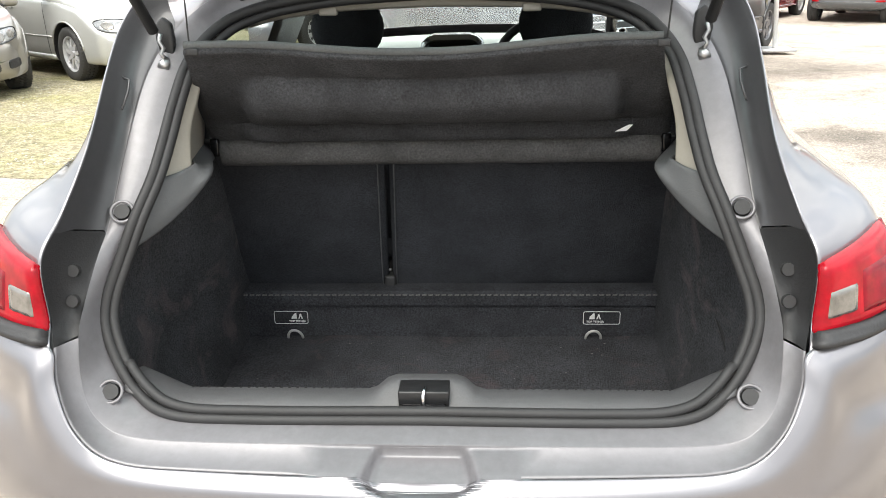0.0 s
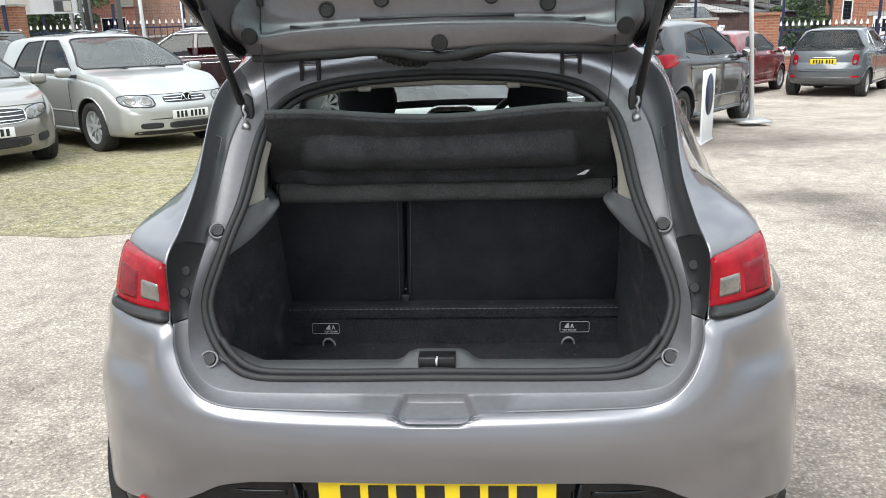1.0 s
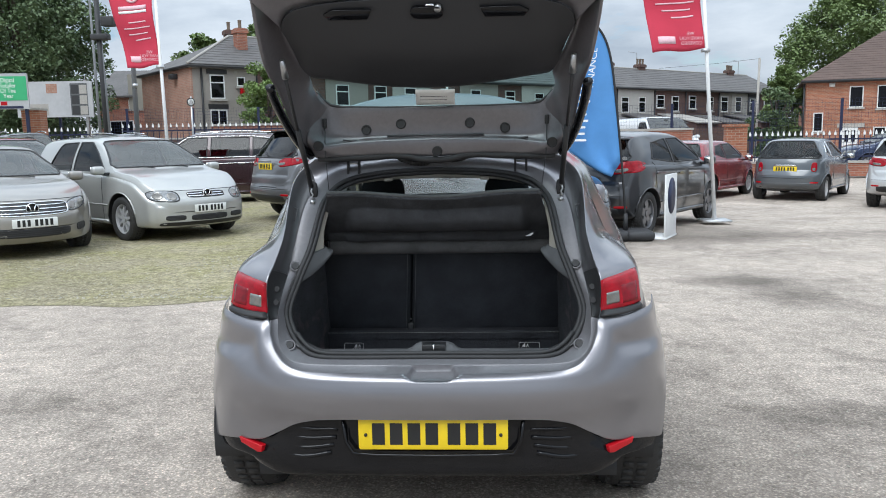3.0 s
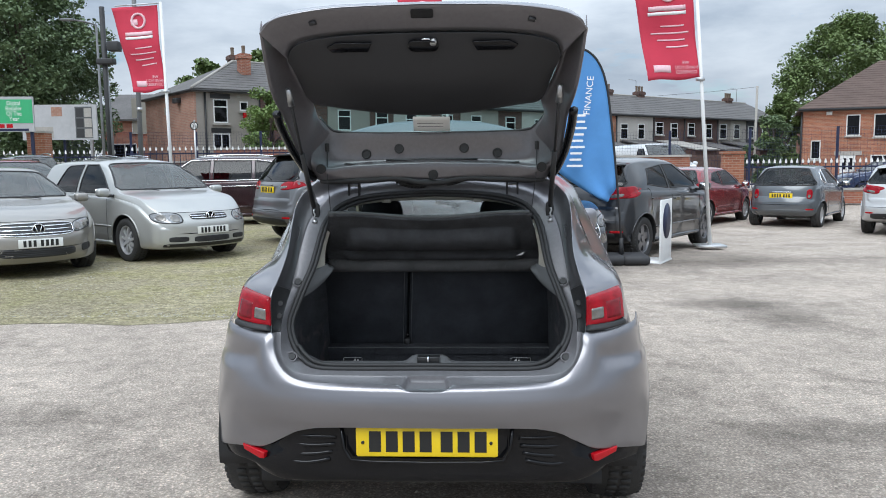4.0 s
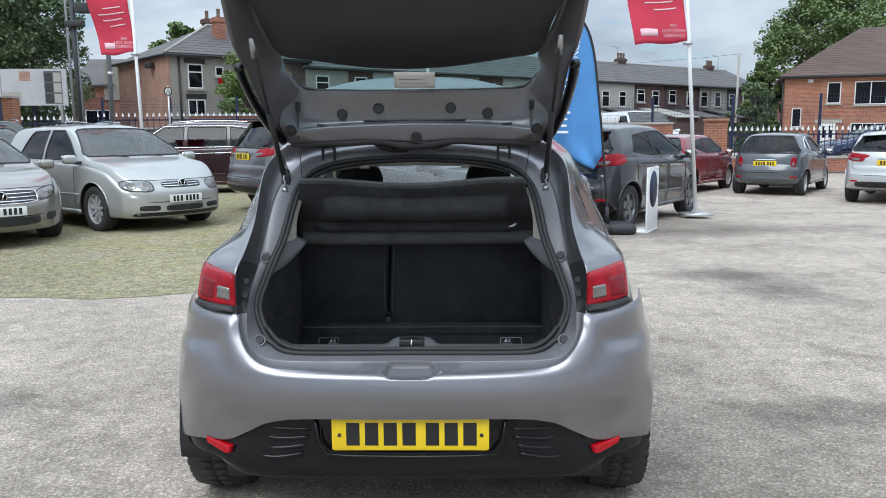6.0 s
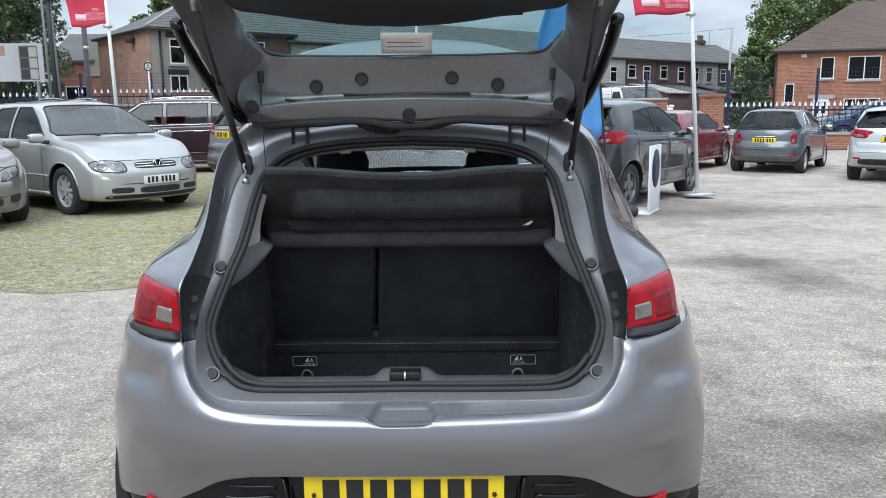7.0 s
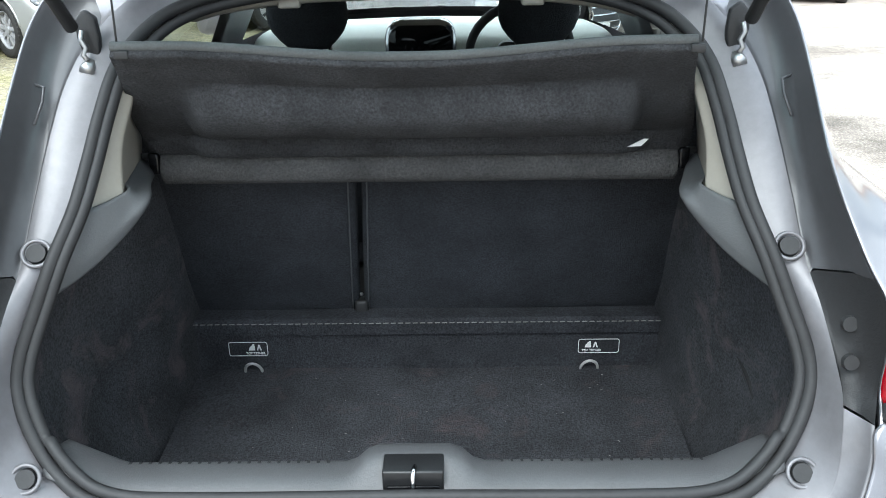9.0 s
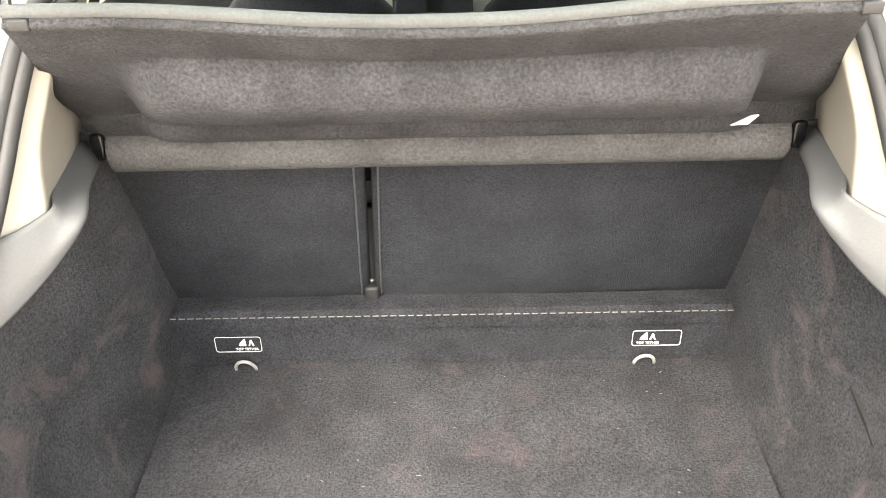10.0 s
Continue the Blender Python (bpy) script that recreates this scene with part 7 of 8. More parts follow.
for x, w, z, h in ((1.0, .8, 3.75, 1.1), (3.4, .8, 3.75, 1.1), (5.4, .8, 3.7, 1.1), (8.0, .8, 3.7, 1.1), (10.2, .8, 3.7, 1.1), (13.0, .8, 3.7, 1.1), (15.5, .8, 3.6, 1.1), (18.5, .8, 3.6, 1.1), (20.2, .8, 3.6, 1.1),
                   (23.95, .80, 3.52, 1.10), (25.83, .75, 3.54, 1.10), (27.96, .88, 3.80, .92), (29.75, .82, 3.66, 1.12), (31.9, .85, 3.80, .98), (34.2, .8, 3.7, 1.1), (36.15, .95, 3.70, 1.2), (38.1, .85, 3.72, 1.2), (40.2, .8, 3.7, 1.0), (42.45, .95, 3.5, 1.25)):
    window(terrace, x, z, w, h, -.05, 1, None, 1)
for k, x in enumerate((2.5, 6.5, 11.0, 16.0, 20.5, 25.0, 29.0, 33.0, 37.3, 41.5)):
    part("back_extension", a_box(x - 1.3, x + 1.3, -3.4, -.06, 0, 2.2), M_BRICKDARK, terrace, "brick back extension", False)
    bm = bmesh.new()
    grid(bm, [[(x - 1.4, -3.6, 2.12), (x + 1.4, -3.6, 2.12)], [(x - 1.4, -.06, 2.85), (x + 1.4, -.06, 2.85)]])
    part("lean_to_roof", bm, M_STONE if k == 6 else M_SLATE, terrace, "lean-to roof", False, .08)
part("yard_wall", a_box(22, 44, -6.2, -6.0, 0, 1.75), M_BRICKDARK, terrace, "dark brick back-yard wall", False)
for x in (26.2, 30.0, 42.2):
    chimney(terrace, x, 3.5, 6.2, 6.85, .75, .5, M_BRICKDARK, 3 if x > 29 else 2)
for x in (23.08, 27.25, 31.0, 35.35, 39.5):
    part("drain_pipe", a_rod((x, -.10, 0), (x, -.10, 4.6), .05), M_BLACK, terrace)
for x in (29.6, 43.6):
    part("tv_aerial", a_tube([(x, 3.5, 6.5), (x, 3.5, 7.7), (x - 1.0, 3.5, 7.75)], .02, 5), M_STEEL, terrace)

# semi-detached red brick house
house = thing("brick_house", "red-orange brick semi-detached house with a brown tiled hip roof", "house", pose(18.72, 45, 0, 0, 0, -19))
part("wall", a_box(.5, 11, 0, 8, 0, 4.35), M_BRICKORANGE, house, "red-orange brick wall", False)
part("roof", gable(bmesh.new(), .5, 11, 0, 8, 4.3, 7.3, .3, 4.6, 0), M_TILE, house, "brown tiled hip roof", False)
courses(house, .2, 11.3, -.3, 4, 4.33, 7.33, 20, M_TILE, 4.6, 0)
window(house, 3.12, 3.34, .72, 1.2)
window(house, 5.0, 3.3, 1.65, 1.3, 0, 2)
window(house, 1.20, 1.95, .52, 1.1)
window(house, 5.0, 1.05, 1.85, 1.15, 0, 3)
window(house, 8.5, 3.3, 1.6, 1.3, 0, 2)
dr = part("door", a_box(2.50, 3.3, -.04, .05, 0, 1.62), M_UPVC, house, "white front door", False)
part("door_pane", a_box(2.62, 2.82, -.05, -.035, .8, 1.45), M_BLACKGLOSS, dr, "", False)
part("door_pane", a_box(2.96, 3.16, -.05, -.035, .8, 1.45), M_BLACKGLOSS, dr, "", False)
part("door_surround", a_box(2.2, 3.62, -.06, -.02, 1.62, 1.85), M_STONE, house, "", False)
part("gutter", a_rod((.2, -.3, 4.26), (11.3, -.3, 4.26), .07), M_BLACK, house)
part("alarm_box", a_box(1.7, 2.0, -.08, 0, 3.95, 4.15), M_UPVC, house)
part("drain_pipe", a_rod((.4, -.06, 0), (.4, -.06, 4.3), .05), M_BLACK, house)

# ---- walls, fences ----
M_NAVY = material("navy steel", (0.016, 0.022, 0.060), 0.5, 0.2, 60.0, 0.15)
M_GALV = material("galvanised steel", (0.55, 0.56, 0.57), 0.45, 0.6, 40.0, 0.15)
M_PALEPAINT = material("white painted steel", (0.75, 0.75, 0.74), 0.45, 0.0, 40.0, 0.05)


def wall_run(name, label, p0, p1, h, mat, t=.22):
    d = (Vector(p1) - Vector(p0))
    a = math.degrees(math.atan2(d.y, d.x))
    w = part(name, a_box(0, d.length, -t / 2, t / 2, 0, h), mat, None, "", False)
    part("coping", a_box(-.03, d.length + .03, -t / 2 - .04, t / 2 + .04, h - .005, h + .07), M_STONE, w, "", False)
    w.matrix_basis = pose(p0[0], p0[1], 0, 0, 0, a)
    return tagged(w, label, "wall", kind="structure")


wall_run("wall_left", "red brick yard wall with stone coping", (-10.55, 28.7), (-1.0, 30.4), 2.05, M_BRICK)
wall_run("wall_roadside", "dark brick wall beyond the railings", (-27, 28.6), (-10.9, 30.4), 1.55, M_BRICKDARK)
wall_run("wall_right", "red brick yard wall with stone coping", (4.2, 27), (7.6, 25.5), 1.55, M_BRICK)
wall_run("wall_dwarf", "low red brick wall under the railings", (7.9, 23.6), (30, 20), .42, M_BRICK)
pier = part("brick_pier", a_box(-.3, .3, -.3, .3, 0, 1.65), M_BRICKORANGE, None, "", False)
part("pier_cap", a_box(-.34, .34, -.34, .34, 1.60, 1.68), M_BRICKORANGE, pier, "", False)
part("pier_notice", a_box(-.12, .10, -.315, -.301, .55, .80), M_WHITEPLATE, pier, "", False)
pier.matrix_basis = pose(7.85, 21.6, 0, 0, 0, -10)
tagged(pier, "orange brick gate pier", "pier", kind="structure")

pier = part("brick_pier", a_box(-.29, .29, -.29, .29, 0, 2.56), M_BRICKORANGE, None, "", False)
part("pier_cap", a_box(-.32, .32, -.32, .32, 2.54, 2.61), M_STONE, pier, "", False)
pier.matrix_basis = pose(-14.5, 23, 0, 0, 0, 8)
tagged(pier, "red brick pier among the railings", "pier", kind="structure")


def railing(label, p0, p1, h, z0, pitch, mat, tip, group):
    """Flat pales with pointed tips on two rails."""
    p0, p1 = Vector(p0), Vector(p1)
    d = p1 - p0
    n = int(d.length / pitch)
    f = thing("fence", label, "fence", pose(p0.x, p0.y, z0, 0, 0, math.degrees(math.atan2(d.y, d.x))), group)
    for z in (.15, h - .25):
        part("rail", a_box(0, d.length, .02, .05, z, z + .05), mat, f, "", False)
    pale = slab([(-.011, 0), (.011, 0), (.011, h - .10), (-.011, h - .10)], -.01, .01)
    tipm = slab([(-.030, h - .10), (.030, h - .10), (.034, h - .04), (0, h + .05), (-.034, h - .04)], -.012, .012)
    pm, tm = mesh_from(pale, "pale", False), mesh_from(tipm, "pale_tip", False)
    pm.materials.append(mat)
    tm.materials.append(tip)
    for k in range(n + 1):
        for nm, me in (("pale", pm), ("pale_tip", tm)):
            o = new(nm, me)
            o.parent = f
            o.location = (k * pitch, 0, 0)
    return f


railing("navy railings with white spear tips on a low wall", (8.2, 23.45), (24, 21.1), .95, .45, .17, M_NAVY, M_PALEPAINT, "yard fences")
railing("dark railings with pale spear tips along the wall", (-13.2, 26.6), (-5.6, 27.6), 2.1, 0, .22, M_NAVY, M_PALEPAINT, "yard fences")
railing("dark railings with pale spear tips along the wall", (-24, 24.8), (-13.4, 26.4), 2.0, 0, .22, M_NAVY, M_PALEPAINT, "yard fences")


def mesh_fence(p0, p1, n, h, label):
    p0, p1 = Vector(p0), Vector(p1)
    d = p1 - p0
    f = thing("mesh_fence", label, "fence", pose(p0.x, p0.y, 0, 0, 0, math.degrees(math.atan2(d.y, d.x))), "yard fences")
    for k in range(n + 1):
        part("post", a_box(d.length * k / n - .04, d.length * k / n + .04, -.04, .04, 0, h + .05), M_NAVY, f, "navy steel post", False)
    w = bmesh.new()
    for k in range(int(h / .12)):
        box(w, 0, d.length, -.003, .003, .2 + k * .12, .206 + k * .12)
    for k in range(int(d.length / .10)):
        box(w, k * .10, k * .10 + .005, -.002, .002, .2, h)
    o = part("wire_mesh", w, M_NAVY, f, "navy wire mesh", False)
    o["kind"] = "stuff"


mesh_fence((4.6, 27.5), (12.1, 24.2), 3, 2.45, "tall navy mesh fence")
mesh_fence((12.1, 24.2), (24, 21.5), 4, 2.45, "tall navy mesh fence")
mesh_fence((-16, 27.4), (-6, 28.6), 4, 2.7, "tall navy mesh fence")

# ---- trees ----
M_LEAF = material("leaves", (0.135, 0.190, 0.062), 0.6, 0.0, 2.0, 0.3, 0.0, 0.6, 0.3)
M_LEAFDARK = material("dark leaves", (0.095, 0.140, 0.060), 0.6, 0.0, 2.0, 0.3, 0.0, 0.6, 0.3)
M_LEAFBRIGHT = material("young leaves", (0.15, 0.22, 0.06), 0.6, 0.0, 2.0, 0.3, 0.0, 0.6, 0.3)
M_BARK = material("bark", (0.09, 0.07, 0.055), 0.95, 0.0, 12.0, 0.3, 0.6, 1.0, 0.3)


def tree(x, y, h, spread, base, mat, label, seed, n=9000, leaf=.20, clumps=60):
    r = random.Random(seed)
    tr = thing("tree", label, "tree", pose(x, y, 0), "trees")
    tb = bmesh.new()
    rod(tb, (0, 0, 0), (.1, 0, h * .5), .28 * h / 10, .16 * h / 10, 10)
    rod(tb, (.1, 0, h * .5), (.0, .1, h * .9), .16 * h / 10, .03, 8)
    centres = []
    for k in range(clumps):
        u = r.random()
        z = base + (h - base) * u
        a = r.random() * 6.283
        prof = math.sin(math.pi * min(.97, max(.10, (u * .86 + .12)))) ** .7
        rad = spread * prof * (r.random() ** .45)
        c = Vector((rad * math.cos(a), rad * math.sin(a), z))
        centres.append((c, (.13 + .10 * r.random()) * spread))
        if k < 16:
            s = Vector((0, 0, base * .6 + (z - base * .6) * .55))
            rod(tb, s, c, .07 * h / 10, .02, 6)
    part("trunk", tb, M_BARK, tr, "brown trunk and limbs")
    verts, faces = [], []
    for k in range(n):
        c, s = centres[r.randrange(len(centres))]
        v = Vector((r.gauss(0, 1), r.gauss(0, 1), r.gauss(0, 1)))
        v = v.normalized() * s * (r.random() ** .35) * Vector((1, 1, 1)).x
        p = c + Vector((v.x * 1.25, v.y * 1.25, v.z * .85))
        e = Euler((r.uniform(-1, 1), r.uniform(-1, 1), r.random() * 6.28)).to_matrix()
        l = leaf * r.uniform(.6, 1.3)
        b = len(verts)
        for q in ((-.5, 0, 0), (0, -.32, .06), (.5, 0, 0), (0, .32, .06)):
            verts.append(p + e @ (Vector(q) * l))
        faces.append((b, b + 1, b + 2, b + 3))
    me = bpy.data.meshes.new("crown")
    me.from_pydata(verts, [], faces)
    me.materials.append(mat)
    cr = new("crown", me)
    cr.parent = tr
    cr["label"] = "leafy green crown"
    return tr


tree(27.5, 58, 11.4, 4.7, 1.5, M_LEAF, "tall leafy green tree behind the brick house", 11, 60000, .23, 190)
tree(33.0, 62, 11.8, 3.6, 3.0, M_LEAFBRIGHT, "bright green tree behind the roof", 12, 9000, .34, 50)
tree(13.9, 35, 3.4, 1.3, .4, M_LEAFDARK, "bushy dark shrub by the fence", 13, 9000, .14, 40)
tree(-21.4, 34, 10.8, 4.0, 1.5, M_LEAFDARK, "dense dark green broadleaf tree", 14, 44000, .20, 150)
tree(-27.5, 41, 13, 4.8, 1.5, M_LEAFDARK, "dense dark green broadleaf tree", 15, 30000, .26, 120)
tree(-26.0, 46, 8.6, 3.0, 2.0, M_LEAFDARK, "dark green tree by the houses", 16, 16000, .22, 70)
tree(19.0, 47.5, 5.6, 1.25, .3, M_LEAF, "narrow leafy tree beside the brick house", 21, 20000, .18, 100)
tree(-20.5, 56, 9.0, 2.6, 3.0, M_LEAF, "green tree behind the houses", 17, 6000, .36, 40)
tree(-17.0, 60, 10.4, 2.6, 5.0, M_LEAF, "green tree behind the houses", 18, 6000, .36, 40)
tree(-9.6, 34, 5.0, 1.7, 1.2, M_LEAFBRIGHT, "light green bush by the house wall", 19, 14000, .14, 60)

# ---- boards, poles, flags ----
board = part("sale_board", a_box(-1.15, 1.15, -.04, .04, 2.86, 3.97), M_BOARD, None, "", False)
M_GREEN = material("green print", (0.05, 0.38, 0.16), 0.5, 0.0, 20.0, 0.05)
part("green_panel", a_box(-1.12, 1.12, -.048, -.041, 3.13, 3.88), M_GREEN, board, "green printed panel", False)
part("emblem", slab(ellipse(-.55, 3.50, .66, .66), -.054, -.049), M_UPVC, board, "", False)
part("emblem", slab(ellipse(-.55, 3.50, .58, .58), -.058, -.055), M_GREEN, board, "", False)


for k, wd in enumerate(("Digital", "Retailer", "Of The", "Year")):
    text(board, wd, .45, -.05, 3.70 - k * .165, .19, M_WHITE)
for k, mm in enumerate((M_NAVY, M_NAVY, M_REDREFL, M_REDREFL)):
    part("round_icon", a_box(-.75 + k * .3, -.52 + k * .3, -.048, -.041, 2.98, 3.10), mm, board, "", False)
part("caption_bar", a_box(-.8, .95, -.048, -.041, 2.88, 2.955), M_NAVY, board, "", False)
for x in (-1.0, 1.0):
    part("board_post", a_box(x - .05, x + .05, .04, .14, 0, 4.0), M_NAVY, board, "", False)
board.matrix_basis = pose(-15.1, 22, -.30, 0, 0, 8) @ Matrix.Scale(.85, 4, (1, 0, 0))
tagged(board, "green and white dealer sign board on navy posts", "sign")

bill = part("billboard", a_box(-1.75, 1.75, -.05, .05, 2.80, 4.14), M_BOARD, None, "", False)
part("photo", a_box(.75, 1.55, -.056, -.051, 2.86, 4.06), M_TRIMGREY, bill, "", False)
for k in range(6):
    part("photo_tile", a_box(.8 + .38 * (k % 2), 1.14 + .38 * (k % 2), -.062, -.057, 2.89 + .39 * (k // 2), 3.22 + .39 * (k // 2)), (M_DARKDASH, M_STONE)[k % 2], bill, "", False)
part("logo_block", a_box(-.35, .15, -.056, -.051, 3.7, 4.05), M_BRICKPALE, bill, "", False)
part("print_bar", a_box(-1.4, -.3, -.056, -.051, 2.88, 3.3), M_STONE, bill, "", False)
for x in (-1.4, 1.4):
    part("board_post", a_box(x - .06, x + .06, .05, .17, 0, 4.2), M_STEEL, bill, "", False)
bill.matrix_basis = pose(-15.93, 27, -.35, 0, 0, 6) @ Matrix.Scale(.80, 4, (1, 0, 0))
tagged(bill, "pale printed billboard on posts", "billboard")

M_GREYPOLE = material("dull grey steel", (0.16, 0.165, 0.17), 0.6, 0.2, 40.0, 0.1)
lampost = thing("street_lamp", "grey steel street lamp", "lamp", pose(-12.8, 24, 0))
part("column", a_rod((0, 0, 0), (-.03, 0, 6.2), .052, .036), M_GREYPOLE, lampost)
part("arm", a_tube([(-.03, 0, 6.2), (-.4, 0, 6.32), (-.85, 0, 6.4)], .03, 8), M_GREYPOLE, lampost)
part("lantern", a_box(-1.25, -.8, -.1, .1, 6.36, 6.44, bevel=.03), M_GREYPOLE, lampost)
mast = thing("camera_mast", "dark mast with floodlights", "pole", pose(-11.6, 22, 0))
part("column", a_rod((0, 0, 0), (-.05, 0, 6.4), .09, .08), M_DARKDASH, mast)
part("inner_column", a_rod((.10, 0, 0), (-.02, 0, 5.4), .05), M_GREYPOLE, mast)
part("floodlight", a_box(.12, .50, -.18, .1, 5.02, 5.32, bevel=.03), M_DARKDASH, mast)
part("floodlight", a_box(-.25, .30, -.18, .1, 4.62, 4.80, bevel=.03), M_DARKDASH, mast)
pole = thing("telegraph_pole", "tall dull grey pole behind the banner", "pole", pose(-9.76, 20, 0))
part("column", a_rod((0, 0, 0), (.04, 0, 8.2), .072, .06), M_GREYPOLE, pole)
part("pole_band", a_rod((.03, 0, 3.0), (.03, 0, 3.12), .078, .078), M_STEEL, pole)
pole = thing("utility_pole", "grey wooden utility pole with a cable", "pole", pose(17.15, 47, 0))
part("column", a_rod((0, 0, 0), (.05, 0, 5.9), .085, .07), M_STONE, pole)
part("cable", a_tube([(0, 0, 5.85), (-2.5, 0, 5.62), (-6, 0, 5.4)], .009, 5), M_BLACK, pole)
for x, y in ((-10.5, 26.5), (-17.2, 23.6)):
    sg = thing("speed_sign", "round speed limit sign on a pole", "sign", pose(x, y, 0))
    part("column", a_rod((0, 0, 0), (0, 0, 3.1), .035), M_STEEL, sg)
    part("disc", a_rod((0, 0, 2.9), (0, -.02, 2.9), .15, .15, 24), M_WHITEPLATE, sg)
    part("disc_ring", a_tube([(.14 * math.cos(a), -.025, 2.9 + .14 * math.sin(a)) for a in np.linspace(0, 6.283, 24, endpoint=False)], .018, 6, True), M_DARKDASH, sg)
    text(sg, "30", 0, -.03, 2.845, .15, M_INK)

M_REDCLOTH = material("red flag cloth", (0.52, 0.035, 0.07), 0.8, 0.0, 200.0, 0.08, 0.1, 2.0, 0.1)
M_BLUECLOTH = material("blue flag cloth", (0.09, 0.26, 0.56), 0.75, 0.0, 200.0, 0.08, 0.1, 2.0, 0.12)
M_PALEPRINT = material("pale flag print", (0.72, 0.48, 0.52), 0.8)


def red_banner(x, y, lean, h, w, top, label, seed, taper=.30):
    f = thing("flag_banner", label, "flag", pose(x, y, 0), "flags")
    base = part("base_plate", a_box(-.22, .22, -.22, .22, 0, .03), M_GALV, f)
    part("pole", a_rod((0, 0, .02), (lean, 0, top), .034, .026, 12), M_PALEPAINT, f, "white pole")
    part("top_arm", a_rod((lean, 0, top - .02), (lean - w, 0, top - .06), .012), M_GALV, f)
    part("pole_clamp", a_box(lean * (top - h) / top - .07, lean * (top - h) / top + .05, -.05, .05, top - h - .10, top - h - .05), M_GALV, f)

    def cloth(u, v):
        """u from the pole outwards, v from the top down."""
        px = lean * (top - v * h) / top
        return Vector((px - .03 - .05 * (1 - v) - w * u * (1 - taper * v), .06 * math.sin(5 * u + 3 * v + seed) * u + .03 * math.sin(9 * v + seed), top - .05 - v * h - .05 * u * (1 - v) - .05 * u * v + .018 * math.sin(7 * u + seed) * v))
    bm = bmesh.new()
    grid(bm, [[cloth(i / 16, j / 24) for i in range(17)] for j in range(25)])
    cl = part("cloth", bm, M_REDCLOTH, f, "red printed cloth", thick=.003, offset=0.0)

    def mark(u0, u1, v0, v1, name="print_bar", mat=M_PALEPRINT):
        bm = bmesh.new()
        grid(bm, [[cloth(u0 + (u1 - u0) * i / 8, v0 + (v1 - v0) * j / 2) + Vector((0, -.006, 0)) for i in range(9)] for j in range(3)])
        part(name, bm, mat, cl, "", thick=.001, offset=0.0)
    mark(.15, .80, .30, .345)
    mark(.15, .82, .355, .385, mat=M_WHITE)
    for k, (u0, u1) in enumerate(((.2, .62), (.12, .8), (.2, .70), (.15, .55))):
        mark(u0, u1, .48 + k * .065, .494 + k * .065)
    mark(.52, .85, .86, .93, mat=M_PALEPRINT)
    for k, wd in enumerate(("WE", "HAVE YOU", "COVERED")):
        p = cloth(.24, .855 + k * .045)
        text(cl, wd, p.x, p.y - .01, p.z, .075, M_PALEPRINT, (90, 0, 180))
    ring = [cloth(.45 + .14 * math.cos(a), .17 + .085 * math.sin(a)) + Vector((0, -.008, 0)) for a in np.linspace(0, 6.283, 24, endpoint=False)]
    part("round_mark", a_tube(ring, .022, 6, True), M_PALEPRINT, cl)
    mark(.47, .62, .15, .22)


red_banner(-5.62, 11.9, -.08, 1.56, .86, 4.44, "red printed banner on a white pole", 1.0)
red_banner(3.995, 10.35, -.34, 1.66, .92, 4.46, "red printed banner on a leaning white pole", 2.4, .10)
red_banner(-.55, 16.0, -.05, 1.5, 1.05, 5.35, "red printed banner on a white pole farther off", 3.3)

flag = thing("feather_flag", "blue feather flag on a black weighted base", "flag", pose(2.15, 8.15, 0), "flags")
bm = bmesh.new()
for sx in (-.17, .17):
    box(bm, sx - .19, sx + .19, -.26, .26, .0, .14, .06, 3)
part("weighted_base", bm, M_DARKDASH, flag, "black plastic weighted base")
part("base_socket", a_rod((0, 0, .12), (0, 0, .36), .035, .025), M_DARKDASH, flag)
mastpts = spline([(0, 0, .3), (-.05, 0, .9), (-.13, 0, 1.7), (-.22, 0, 2.4), (-.34, 0, 2.75), (-.52, 0, 2.92), (-.68, 0, 2.90)], 40)
part("mast", a_tube(mastpts, .016, 8), M_BLACK, flag, "black sprung mast")
part("mast_foot", a_rod((0, 0, .3), (-.05, 0, .9), .014), M_GALV, flag)
bm = bmesh.new()
rows = []
for k in range(8, 40):
    p = mastpts[k]
    f = (k - 8) / 31
    left = Vector((-.98 + .10 * f, .05 * math.sin(6 * f), 1.15 - .02 + 1.75 * f ** 1.0))
    if f < .35:
        left = Vector((-.20 - .78 * (f / .35) ** .8, .03 * math.sin(8 * f), .86 + .50 * (f / .35)))
        left.z = min(left.z, 1.30)
    else:
        g2 = (f - .35) / .65
        left = Vector((-.98 + .30 * g2 ** 3, .04 * math.sin(5 * f), 1.30 + 1.58 * g2))
    rows.append([p.lerp(left, j / 14) + Vector((0, .035 * math.sin(j * .7 + k * .25) * (j / 14), 0)) for j in range(15)])
grid(bm, rows)
cl = part("cloth", bm, M_BLUECLOTH, flag, "blue cloth", thick=.003, offset=0.0)
text(cl, "FINANCE", -.44, -.075, 2.30, .125, M_WHITE, (90, -84, 0), "white lettering")
for k in range(9):
    part("brand_bar", slab(rounded(-.66 + .008 * k, 1.36 + k * .085, .16 if k % 3 else .22, .030, .012), -.078, -.074), M_WHITE, cl, "", False)

sg = thing("standing_sign", "narrow white standing sign with a blue oval", "sign", pose(2.80, 8.35, 0, 0, 0, 63))
part("board", a_box(-.30, .30, -.012, .012, .02, .88, bevel=.005), M_PALEPAINT, sg, "white board")
part("foot", a_box(-.32, .32, -.02, .35, 0, .02), M_PALEPAINT, sg)
part("oval", slab(ellipse(0, .58, .42, .50), -.016, -.0125), M_NAVY, sg, "blue oval")

